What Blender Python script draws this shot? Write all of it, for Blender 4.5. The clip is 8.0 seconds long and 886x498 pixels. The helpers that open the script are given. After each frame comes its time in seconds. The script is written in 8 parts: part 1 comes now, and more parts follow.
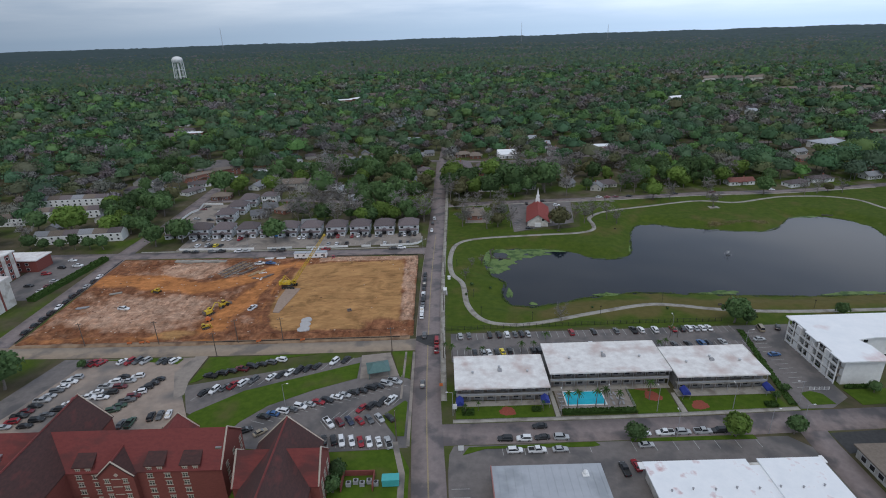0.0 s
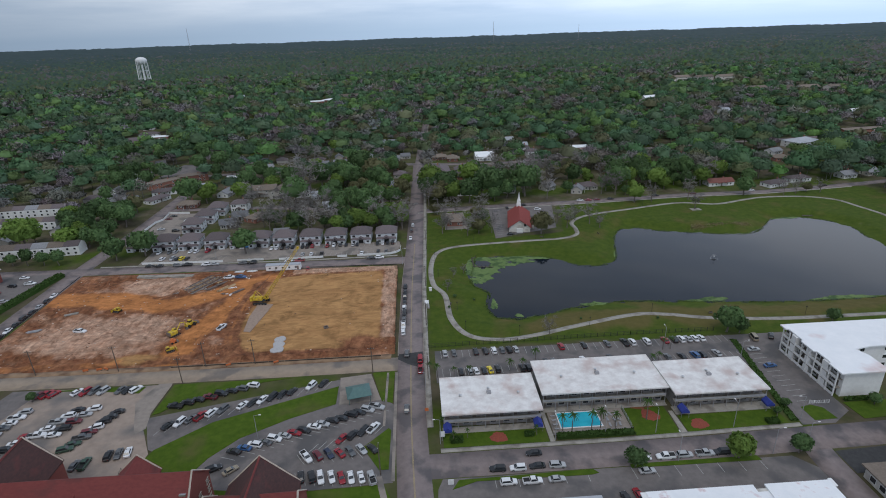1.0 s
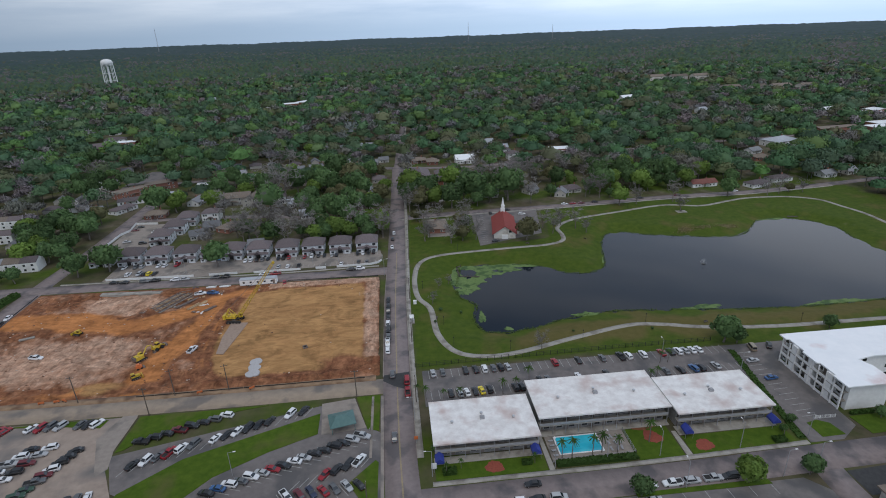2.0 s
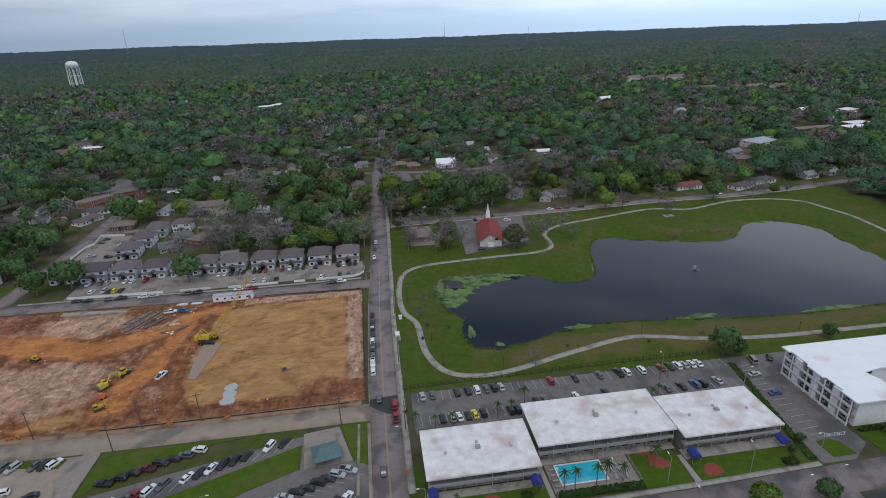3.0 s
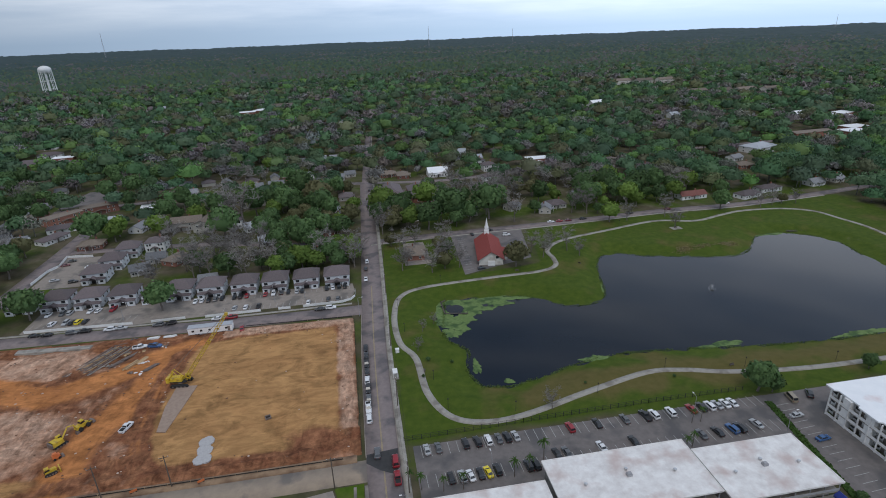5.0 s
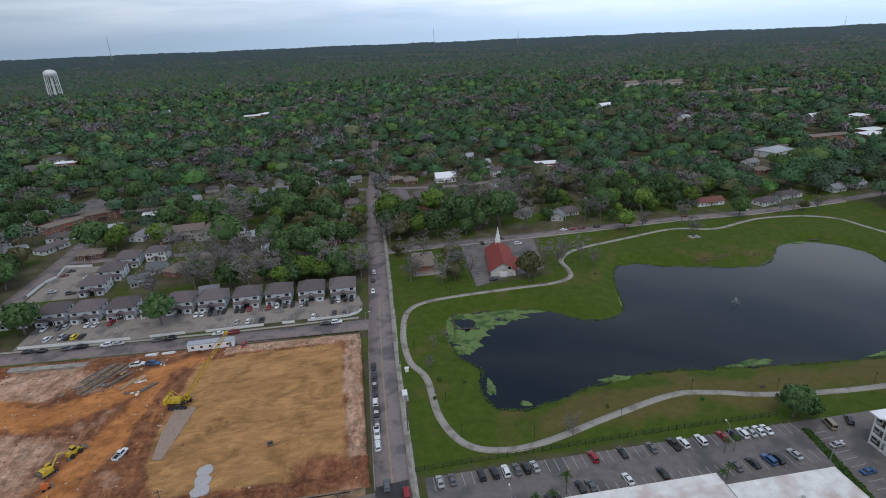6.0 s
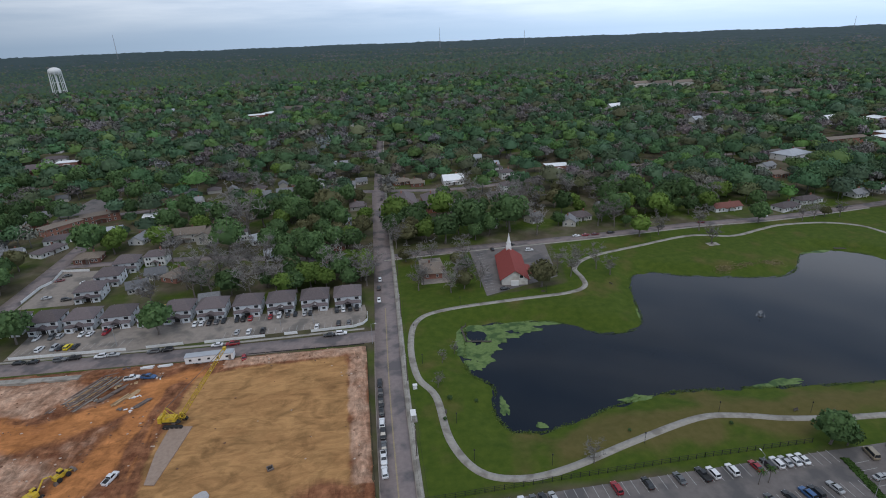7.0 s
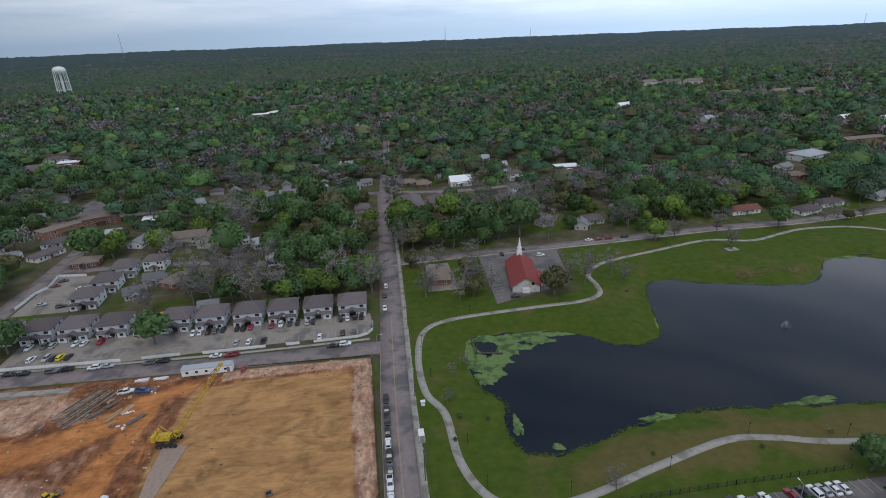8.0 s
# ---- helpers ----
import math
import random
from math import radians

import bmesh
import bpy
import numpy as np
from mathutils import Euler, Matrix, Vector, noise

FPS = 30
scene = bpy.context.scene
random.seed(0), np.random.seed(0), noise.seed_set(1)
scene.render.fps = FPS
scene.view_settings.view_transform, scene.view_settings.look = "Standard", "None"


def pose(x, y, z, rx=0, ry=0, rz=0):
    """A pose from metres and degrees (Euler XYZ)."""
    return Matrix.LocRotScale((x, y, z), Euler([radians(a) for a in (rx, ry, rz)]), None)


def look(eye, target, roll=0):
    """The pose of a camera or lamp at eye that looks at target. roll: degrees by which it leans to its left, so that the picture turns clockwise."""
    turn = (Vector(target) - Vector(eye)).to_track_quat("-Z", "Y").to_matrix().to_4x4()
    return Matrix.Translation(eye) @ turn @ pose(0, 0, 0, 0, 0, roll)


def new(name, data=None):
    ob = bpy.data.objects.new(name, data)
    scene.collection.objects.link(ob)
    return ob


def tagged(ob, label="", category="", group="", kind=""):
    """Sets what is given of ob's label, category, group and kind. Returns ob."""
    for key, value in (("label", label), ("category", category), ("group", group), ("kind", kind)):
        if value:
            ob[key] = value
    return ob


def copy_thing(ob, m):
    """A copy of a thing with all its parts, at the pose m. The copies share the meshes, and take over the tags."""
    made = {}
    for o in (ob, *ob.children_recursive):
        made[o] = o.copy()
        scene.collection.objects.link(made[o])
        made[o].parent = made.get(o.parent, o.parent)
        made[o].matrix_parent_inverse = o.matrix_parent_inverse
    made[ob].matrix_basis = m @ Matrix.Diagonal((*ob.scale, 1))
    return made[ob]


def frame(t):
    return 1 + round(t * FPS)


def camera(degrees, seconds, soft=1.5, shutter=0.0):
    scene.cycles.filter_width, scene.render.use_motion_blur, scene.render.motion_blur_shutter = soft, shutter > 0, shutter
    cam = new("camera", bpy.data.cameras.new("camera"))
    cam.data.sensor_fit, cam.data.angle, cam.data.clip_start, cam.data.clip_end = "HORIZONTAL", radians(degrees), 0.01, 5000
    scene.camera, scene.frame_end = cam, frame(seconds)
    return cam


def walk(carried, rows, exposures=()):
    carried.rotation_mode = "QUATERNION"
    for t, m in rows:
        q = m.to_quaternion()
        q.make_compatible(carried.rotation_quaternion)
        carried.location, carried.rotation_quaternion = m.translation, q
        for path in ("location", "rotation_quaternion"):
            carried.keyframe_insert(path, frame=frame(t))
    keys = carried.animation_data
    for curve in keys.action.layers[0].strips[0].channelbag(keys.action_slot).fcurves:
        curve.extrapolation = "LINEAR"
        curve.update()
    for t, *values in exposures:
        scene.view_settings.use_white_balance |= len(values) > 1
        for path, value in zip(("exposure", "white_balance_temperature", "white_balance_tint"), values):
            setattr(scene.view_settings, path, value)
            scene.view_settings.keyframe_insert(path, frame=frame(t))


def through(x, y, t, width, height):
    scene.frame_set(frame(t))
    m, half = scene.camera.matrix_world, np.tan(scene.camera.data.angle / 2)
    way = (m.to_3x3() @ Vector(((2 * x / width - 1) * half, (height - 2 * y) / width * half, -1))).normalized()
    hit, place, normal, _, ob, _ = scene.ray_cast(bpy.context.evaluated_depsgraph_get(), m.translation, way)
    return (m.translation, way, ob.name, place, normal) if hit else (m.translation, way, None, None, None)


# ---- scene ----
cam = camera(78.5, 8.0, 1.0)
PATH = [
    (0, (0.052, -0.76, 116.454), (0.04, 1.095, 115.705), -1.9),
    (0.5, (-1.184, 5.789, 116.486), (-1.152, 7.643, 115.736), -1.9),
    (1, (-2.23, 12.407, 116.594), (-2.152, 14.258, 115.842), -1.9),
    (1.5, (-3.222, 18.912, 116.665), (-3.103, 20.761, 115.911), -2.0),
    (3, (-6.056, 38.235, 116.717), (-5.82, 40.072, 115.964), -2.0),
    (3.5, (-6.757, 44.636, 116.66), (-6.484, 46.469, 115.907), -2.0),
    (4, (-7.405, 50.968, 116.721), (-7.109, 52.798, 115.97), -2.0),
    (4.5, (-7.888, 57.001, 116.799), (-7.587, 58.83, 116.05), -2.1),
    (5, (-8.253, 62.947, 116.77), (-7.965, 64.78, 116.024), -2.1),
    (5.2, (-8.359, 65.401, 116.759), (-8.074, 67.236, 116.015), -2.2),
    (6.5, (-9.253, 80.851, 116.665), (-8.99, 82.692, 115.928), -2.2),
    (7, (-9.506, 86.884, 116.392), (-9.25, 88.724, 115.652), -2.1),
    (7.5, (-9.659, 92.53, 115.904), (-9.411, 94.371, 115.163), -2.1),
    (8, (-9.513, 98.161, 115.437), (-9.275, 100.002, 114.694), -2.2),
]
walk(cam, [(t, look(eye, target, roll)) for t, eye, target, roll in PATH])

# ---- world and light: a bright overcast sky ----
world = bpy.data.worlds.new("overcast_sky")
scene.world = world
world.use_nodes = True
wt = world.node_tree
wt.nodes.clear()
w_out = wt.nodes.new("ShaderNodeOutputWorld")
w_bg = wt.nodes.new("ShaderNodeBackground")
w_sky = wt.nodes.new("ShaderNodeTexSky")
w_sky.sky_type, w_sky.sun_disc = "NISHITA", False
w_sky.sun_elevation, w_sky.sun_rotation = radians(52), radians(200)
w_sky.air_density, w_sky.dust_density = 1.0, 2.0
w_co = wt.nodes.new("ShaderNodeTexCoord")
w_map = wt.nodes.new("ShaderNodeMapping")
w_map.inputs["Scale"].default_value = (1.0, 1.0, 9.0)
w_no = wt.nodes.new("ShaderNodeTexNoise")
w_no.inputs["Scale"].default_value, w_no.inputs["Detail"].default_value, w_no.inputs["Roughness"].default_value = 2.3, 7, 0.55
w_ramp = wt.nodes.new("ShaderNodeValToRGB")
w_ramp.color_ramp.elements[0].position, w_ramp.color_ramp.elements[0].color = 0.36, (3.5, 4.5, 6.2, 1)
w_ramp.color_ramp.elements[1].position, w_ramp.color_ramp.elements[1].color = 0.66, (7.9, 8.5, 9.6, 1)
w_sep = wt.nodes.new("ShaderNodeSeparateXYZ")
w_hz = wt.nodes.new("ShaderNodeMapRange")
w_hz.inputs["From Min"].default_value, w_hz.inputs["From Max"].default_value = 0.0, 0.085
w_low = wt.nodes.new("ShaderNodeMix")
w_low.data_type = "RGBA"
w_low.inputs["A"].default_value = (3.1, 4.2, 5.7, 1)
w_mix = wt.nodes.new("ShaderNodeMix")
w_mix.data_type = "RGBA"
w_mix.inputs["Factor"].default_value = 0.85
wt.links.new(w_co.outputs["Generated"], w_map.inputs["Vector"])
wt.links.new(w_map.outputs["Vector"], w_no.inputs["Vector"])
wt.links.new(w_no.outputs["Fac"], w_ramp.inputs["Fac"])
wt.links.new(w_co.outputs["Generated"], w_sep.inputs["Vector"])
wt.links.new(w_sep.outputs["Z"], w_hz.inputs["Value"])
wt.links.new(w_hz.outputs["Result"], w_low.inputs["Factor"])
wt.links.new(w_ramp.outputs["Color"], w_low.inputs["B"])
wt.links.new(w_sky.outputs["Color"], w_mix.inputs["A"])
w_up = wt.nodes.new("ShaderNodeMapRange")
w_up.inputs["From Min"].default_value, w_up.inputs["From Max"].default_value = 0.12, 0.5
w_up.inputs["To Min"].default_value, w_up.inputs["To Max"].default_value = 1.45, 0.85
w_gain = wt.nodes.new("ShaderNodeVectorMath")
w_gain.operation = "SCALE"
wt.links.new(w_sep.outputs["Z"], w_up.inputs["Value"])
wt.links.new(w_low.outputs["Result"], w_gain.inputs[0])
w_side = wt.nodes.new("ShaderNodeMapRange")
w_side.inputs["From Min"].default_value, w_side.inputs["From Max"].default_value = -0.6, 0.5
w_side.inputs["To Min"].default_value, w_side.inputs["To Max"].default_value = 0.64, 1.5
w_mul = wt.nodes.new("ShaderNodeMath")
w_mul.operation = "MULTIPLY"
wt.links.new(w_sep.outputs["X"], w_side.inputs["Value"])
wt.links.new(w_up.outputs["Result"], w_mul.inputs[0])
wt.links.new(w_side.outputs["Result"], w_mul.inputs[1])
wt.links.new(w_mul.outputs[0], w_gain.inputs["Scale"])
wt.links.new(w_gain.outputs["Vector"], w_mix.inputs["B"])
wt.links.new(w_mix.outputs["Result"], w_bg.inputs["Color"])
w_bg.inputs["Strength"].default_value = 0.1
wt.links.new(w_bg.outputs["Background"], w_out.inputs["Surface"])
sun_data = bpy.data.lights.new("sun", "SUN")
sun_data.energy, sun_data.angle, sun_data.color = 0.8, radians(25), (1.0, 0.97, 0.93)
sun = new("sun", sun_data)
sun.matrix_basis = look((-60, -160, 300), (0, 0, 0))
scene.view_settings.exposure = -0.04

# ---- materials ----
def surf(name, a, b, scale=1.0, rough=0.9, metal=0.0, bump=0.0, c=None, cscale=0.1, clo=0.5, chi=0.62, rnd=0.0, island=0.0, stretch=(1, 1, 1), spec=0.5):
    """Two-scale noise between colours a and b, with stains c; rnd: brightness by object, island: by loose piece."""
    m = bpy.data.materials.new(name)
    m.use_nodes = True
    nt = m.node_tree
    bs = nt.nodes["Principled BSDF"]
    bs.inputs["Roughness"].default_value, bs.inputs["Metallic"].default_value = rough, metal
    bs.inputs["Specular IOR Level"].default_value = spec
    co = nt.nodes.new("ShaderNodeTexCoord")
    mp = nt.nodes.new("ShaderNodeMapping")
    mp.inputs["Scale"].default_value = stretch
    nt.links.new(co.outputs["Object"], mp.inputs["Vector"])
    n1 = nt.nodes.new("ShaderNodeTexNoise")
    n1.inputs["Scale"].default_value, n1.inputs["Detail"].default_value, n1.inputs["Roughness"].default_value = scale, 8, 0.62
    nt.links.new(mp.outputs["Vector"], n1.inputs["Vector"])
    r1 = nt.nodes.new("ShaderNodeMapRange")
    r1.inputs["From Min"].default_value, r1.inputs["From Max"].default_value = 0.3, 0.7
    nt.links.new(n1.outputs["Fac"], r1.inputs["Value"])
    mx = nt.nodes.new("ShaderNodeMix")
    mx.data_type = "RGBA"
    mx.inputs["A"].default_value, mx.inputs["B"].default_value = (*a, 1), (*b, 1)
    nt.links.new(r1.outputs["Result"], mx.inputs["Factor"])
    col = mx.outputs["Result"]
    if c:
        n2 = nt.nodes.new("ShaderNodeTexNoise")
        n2.inputs["Scale"].default_value, n2.inputs["Detail"].default_value = cscale, 6
        nt.links.new(mp.outputs["Vector"], n2.inputs["Vector"])
        r2 = nt.nodes.new("ShaderNodeMapRange")
        r2.inputs["From Min"].default_value, r2.inputs["From Max"].default_value = clo, chi
        nt.links.new(n2.outputs["Fac"], r2.inputs["Value"])
        m2 = nt.nodes.new("ShaderNodeMix")
        m2.data_type = "RGBA"
        m2.inputs["B"].default_value = (*c, 1)
        nt.links.new(r2.outputs["Result"], m2.inputs["Factor"])
        nt.links.new(col, m2.inputs["A"])
        col = m2.outputs["Result"]
    for amount, kind, out in ((rnd, "ShaderNodeObjectInfo", "Random"), (island, "ShaderNodeNewGeometry", "Random Per Island")):
        if amount:
            src = nt.nodes.new(kind)
            rr = nt.nodes.new("ShaderNodeMapRange")
            rr.inputs["To Min"].default_value, rr.inputs["To Max"].default_value = 1 - amount, 1 + amount
            nt.links.new(src.outputs[out], rr.inputs["Value"])
            hs = nt.nodes.new("ShaderNodeHueSaturation")
            nt.links.new(rr.outputs["Result"], hs.inputs["Value"])
            nt.links.new(col, hs.inputs["Color"])
            col = hs.outputs["Color"]
    nt.links.new(col, bs.inputs["Base Color"])
    if bump:
        bp = nt.nodes.new("ShaderNodeBump")
        bp.inputs["Strength"].default_value, bp.inputs["Distance"].default_value = 0.6, bump
        nt.links.new(n1.outputs["Fac"], bp.inputs["Height"])
        nt.links.new(bp.outputs["Normal"], bs.inputs["Normal"])
    return m


def leafy(name, a, b, rnd=0.25, island=0.35):
    """Foliage: colour from a to b by piece, brightness by object, a little light passing through."""
    m = bpy.data.materials.new(name)
    m.use_nodes = True
    nt = m.node_tree
    bs = nt.nodes["Principled BSDF"]
    bs.inputs["Roughness"].default_value, bs.inputs["Specular IOR Level"].default_value = 0.75, 0.2
    geo = nt.nodes.new("ShaderNodeNewGeometry")
    info = nt.nodes.new("ShaderNodeObjectInfo")
    mx = nt.nodes.new("ShaderNodeMix")
    mx.data_type = "RGBA"
    mx.inputs["A"].default_value, mx.inputs["B"].default_value = (*a, 1), (*b, 1)
    nt.links.new(geo.outputs["Random Per Island"], mx.inputs["Factor"])
    r1 = nt.nodes.new("ShaderNodeMapRange")
    r1.inputs["To Min"].default_value, r1.inputs["To Max"].default_value = 1 - rnd, 1 + rnd
    nt.links.new(info.outputs["Random"], r1.inputs["Value"])
    hs = nt.nodes.new("ShaderNodeHueSaturation")
    nt.links.new(r1.outputs["Result"], hs.inputs["Value"])
    nt.links.new(mx.outputs["Result"], hs.inputs["Color"])
    nt.links.new(hs.outputs["Color"], bs.inputs["Base Color"])
    thin = nt.nodes.new("ShaderNodeBsdfTranslucent")
    both = nt.nodes.new("ShaderNodeMixShader")
    both.inputs["Fac"].default_value = 0.4
    nt.links.new(hs.outputs["Color"], thin.inputs["Color"])
    nt.links.new(bs.outputs["BSDF"], both.inputs[1])
    nt.links.new(thin.outputs["BSDF"], both.inputs[2])
    nt.links.new(both.outputs["Shader"], nt.nodes["Material Output"].inputs["Surface"])
    return m


def tinted(name, wobble, through=0.35):
    """Foliage of a whole wood: each tree's own colour from the mesh's 'leaf_tint', each clump a little lighter or darker."""
    m = leafy(name, (1 - wobble,) * 3, (1 + wobble,) * 3, 0.0)
    nt = m.node_tree
    hs = next(n for n in nt.nodes if n.bl_idname == "ShaderNodeHueSaturation")
    at, mul = nt.nodes.new("ShaderNodeAttribute"), nt.nodes.new("ShaderNodeMix")
    at.attribute_name = "leaf_tint"
    mul.data_type, mul.blend_type = "RGBA", "MULTIPLY"
    mul.inputs["Factor"].default_value = 1.0
    nt.links.new(hs.inputs["Color"].links[0].from_socket, mul.inputs["A"])
    nt.links.new(at.outputs["Color"], mul.inputs["B"])
    nt.links.new(mul.outputs["Result"], hs.inputs["Color"])
    next(n for n in nt.nodes if n.bl_idname == "ShaderNodeMixShader").inputs["Fac"].default_value = through
    return m


def attr_mix(name, layers, base_a, base_b, scale, bump, rough=0.95):
    """Ground whose kinds of soil are blended by the channels of the mesh's 'soil' attribute, broken up by noise."""
    m = surf(name, base_a, base_b, scale, rough, bump=bump, spec=0.12)
    nt = m.node_tree
    bs = nt.nodes["Principled BSDF"]
    col = bs.inputs["Base Color"].links[0].from_socket
    at = nt.nodes.new("ShaderNodeAttribute")
    at.attribute_name = "soil"
    sp = nt.nodes.new("ShaderNodeSeparateColor")
    nt.links.new(at.outputs["Color"], sp.inputs["Color"])
    co = nt.nodes.new("ShaderNodeTexCoord")
    for ch, (a, b, sc, brk) in zip(("Red", "Green", "Blue"), layers):
        n = nt.nodes.new("ShaderNodeTexNoise")
        n.inputs["Scale"].default_value, n.inputs["Detail"].default_value, n.inputs["Roughness"].default_value = sc, 9, 0.65
        nt.links.new(co.outputs["Object"], n.inputs["Vector"])
        mx = nt.nodes.new("ShaderNodeMix")
        mx.data_type = "RGBA"
        mx.inputs["A"].default_value, mx.inputs["B"].default_value = (*a, 1), (*b, 1)
        rg = nt.nodes.new("ShaderNodeMapRange")
        rg.inputs["From Min"].default_value, rg.inputs["From Max"].default_value = 0.32, 0.68
        nt.links.new(n.outputs["Fac"], rg.inputs["Value"])
        nt.links.new(rg.outputs["Result"], mx.inputs["Factor"])
        nb = nt.nodes.new("ShaderNodeTexNoise")
        nb.inputs["Scale"].default_value, nb.inputs["Detail"].default_value = brk, 8
        nt.links.new(co.outputs["Object"], nb.inputs["Vector"])
        ma = nt.nodes.new("ShaderNodeMath")
        ma.operation = "MULTIPLY_ADD"
        ma.inputs[1].default_value, ma.inputs[2].default_value = 1.5, -0.75
        nt.links.new(nb.outputs["Fac"], ma.inputs[0])
        ad = nt.nodes.new("ShaderNodeMath")
        nt.links.new(ma.outputs[0], ad.inputs[0])
        nt.links.new(sp.outputs[ch], ad.inputs[1])
        cl = nt.nodes.new("ShaderNodeMapRange")
        cl.inputs["From Min"].default_value, cl.inputs["From Max"].default_value = 0.3, 0.7
        nt.links.new(ad.outputs[0], cl.inputs["Value"])
        mm = nt.nodes.new("ShaderNodeMix")
        mm.data_type = "RGBA"
        nt.links.new(cl.outputs["Result"], mm.inputs["Factor"])
        nt.links.new(col, mm.inputs["A"])
        nt.links.new(mx.outputs["Result"], mm.inputs["B"])
        col = mm.outputs["Result"]
    nt.links.new(col, bs.inputs["Base Color"])
    return m


GROUND = attr_mix("ground_cover", [((0.042, 0.073, 0.009), (0.076, 0.106, 0.015), 0.3, 0.05), ((0.09, 0.082, 0.024), (0.125, 0.105, 0.038), 0.3, 0.06), ((0.13, 0.105, 0.075), (0.20, 0.17, 0.135), 0.2, 0.07)],
                  (0.05, 0.05, 0.024), (0.12, 0.098, 0.066), 0.12, 0.1)
SOIL = attr_mix("building_site_soil", [((0.43, 0.243, 0.102), (0.345, 0.182, 0.076), 0.09, 0.12), ((0.50, 0.21, 0.076), (0.385, 0.155, 0.056), 0.07, 0.1), ((0.55, 0.365, 0.26), (0.35, 0.19, 0.12), 0.16, 0.12)],
                (0.14, 0.052, 0.027), (0.31, 0.143, 0.073), 0.22, 0.5)
nt = SOIL.node_tree
bs = nt.nodes["Principled BSDF"]
col = bs.inputs["Base Color"].links[0].from_socket
co = nt.nodes.new("ShaderNodeTexCoord")
at, sp, inv = nt.nodes.new("ShaderNodeAttribute"), nt.nodes.new("ShaderNodeSeparateColor"), nt.nodes.new("ShaderNodeMapRange")
at.attribute_name = "soil"
inv.inputs["To Min"].default_value, inv.inputs["To Max"].default_value = 1.0, 0.04
nt.links.new(at.outputs["Color"], sp.inputs["Color"])
firm = nt.nodes.new("ShaderNodeMath")
firm.operation = "MAXIMUM"
nt.links.new(sp.outputs["Red"], firm.inputs[0])
nt.links.new(sp.outputs["Green"], firm.inputs[1])
nt.links.new(firm.outputs[0], inv.inputs["Value"])
for turn, scale3, dist, lo, hi, t0, t1 in ((0.6, (0.34, 0.10, 1), 1.4, 0.38, 0.62, 0.66, 1.2), (1.2, (0.10, 0.30, 1), 1.4, 0.4, 0.62, 0.78, 1.12), (0.0, (0.9, 0.9, 1), 1.0, 0.36, 0.64, 0.86, 1.14), (0.0, (0.09, 0.11, 1), 1.0, 0.36, 0.52, 0.7, 1.08)):
    mp, no, mr, hs = (nt.nodes.new(k) for k in ("ShaderNodeMapping", "ShaderNodeTexNoise", "ShaderNodeMapRange", "ShaderNodeHueSaturation"))
    mp.inputs["Rotation"].default_value, mp.inputs["Scale"].default_value = (0, 0, turn), scale3
    no.inputs["Scale"].default_value, no.inputs["Detail"].default_value, no.inputs["Roughness"].default_value, no.inputs["Distortion"].default_value = 1.0, 8, 0.65, dist
    mr.inputs["From Min"].default_value, mr.inputs["From Max"].default_value, mr.inputs["To Min"].default_value, mr.inputs["To Max"].default_value = lo, hi, t0, t1
    nt.links.new(co.outputs["Object"], mp.inputs["Vector"])
    nt.links.new(mp.outputs["Vector"], no.inputs["Vector"])
    nt.links.new(no.outputs["Fac"], mr.inputs["Value"])
    nt.links.new(mr.outputs["Result"], hs.inputs["Value"])
    if scale3[0] > 0.1:
        nt.links.new(inv.outputs["Result"], hs.inputs["Fac"])
    nt.links.new(col, hs.inputs["Color"])
    col = hs.outputs["Color"]
nt.links.new(col, bs.inputs["Base Color"])
VERGE = surf("trodden_sandy_earth", (0.20, 0.125, 0.075), (0.33, 0.225, 0.14), 0.25, 0.95, bump=0.05, c=(0.13, 0.075, 0.045), cscale=0.12)
ASPHALT = surf("worn_asphalt", (0.184, 0.149, 0.143), (0.246, 0.203, 0.194), 0.6, 0.9, bump=0.01, c=(0.115, 0.102, 0.104), cscale=0.12)
LOT = surf("parking_asphalt", (0.132, 0.118, 0.113), (0.18, 0.161, 0.153), 0.5, 0.9, bump=0.01, c=(0.095, 0.09, 0.09), cscale=0.09)
FRESH = surf("fresh_dark_asphalt", (0.03, 0.03, 0.032), (0.05, 0.05, 0.05), 0.8, 0.85)
DUSTY = surf("dusty_asphalt", (0.25, 0.20, 0.155), (0.34, 0.27, 0.20), 0.3, 0.92, c=(0.17, 0.145, 0.125), cscale=0.1)
GRAVEL = surf("pale_gravel", (0.26, 0.205, 0.168), (0.36, 0.29, 0.238), 0.3, 0.95, bump=0.03, c=(0.15, 0.138, 0.13), cscale=0.05, clo=0.45, chi=0.6)
CONCRETE = surf("concrete", (0.27, 0.25, 0.22), (0.36, 0.34, 0.30), 0.7, 0.9, c=(0.20, 0.18, 0.155), cscale=0.2)
PALECON = surf("pale_concrete_paving", (0.225, 0.192, 0.165), (0.295, 0.255, 0.22), 0.5, 0.9, c=(0.15, 0.135, 0.12), cscale=0.12)
PAINT = surf("white_road_paint", (0.28, 0.28, 0.27), (0.48, 0.48, 0.46), 2.0, 0.8)
YPAINT = surf("yellow_road_paint", (0.30, 0.24, 0.12), (0.42, 0.33, 0.14), 2.0, 0.8)
LAWN = surf("mown_lawn", (0.043, 0.083, 0.008), (0.08, 0.125, 0.014), 0.4, 0.95, bump=0.03, c=(0.105, 0.1, 0.035), cscale=0.07, clo=0.55, chi=0.75, spec=0.12)
HEDGE = leafy("hedge_leaves", (0.035, 0.075, 0.014), (0.07, 0.13, 0.03))
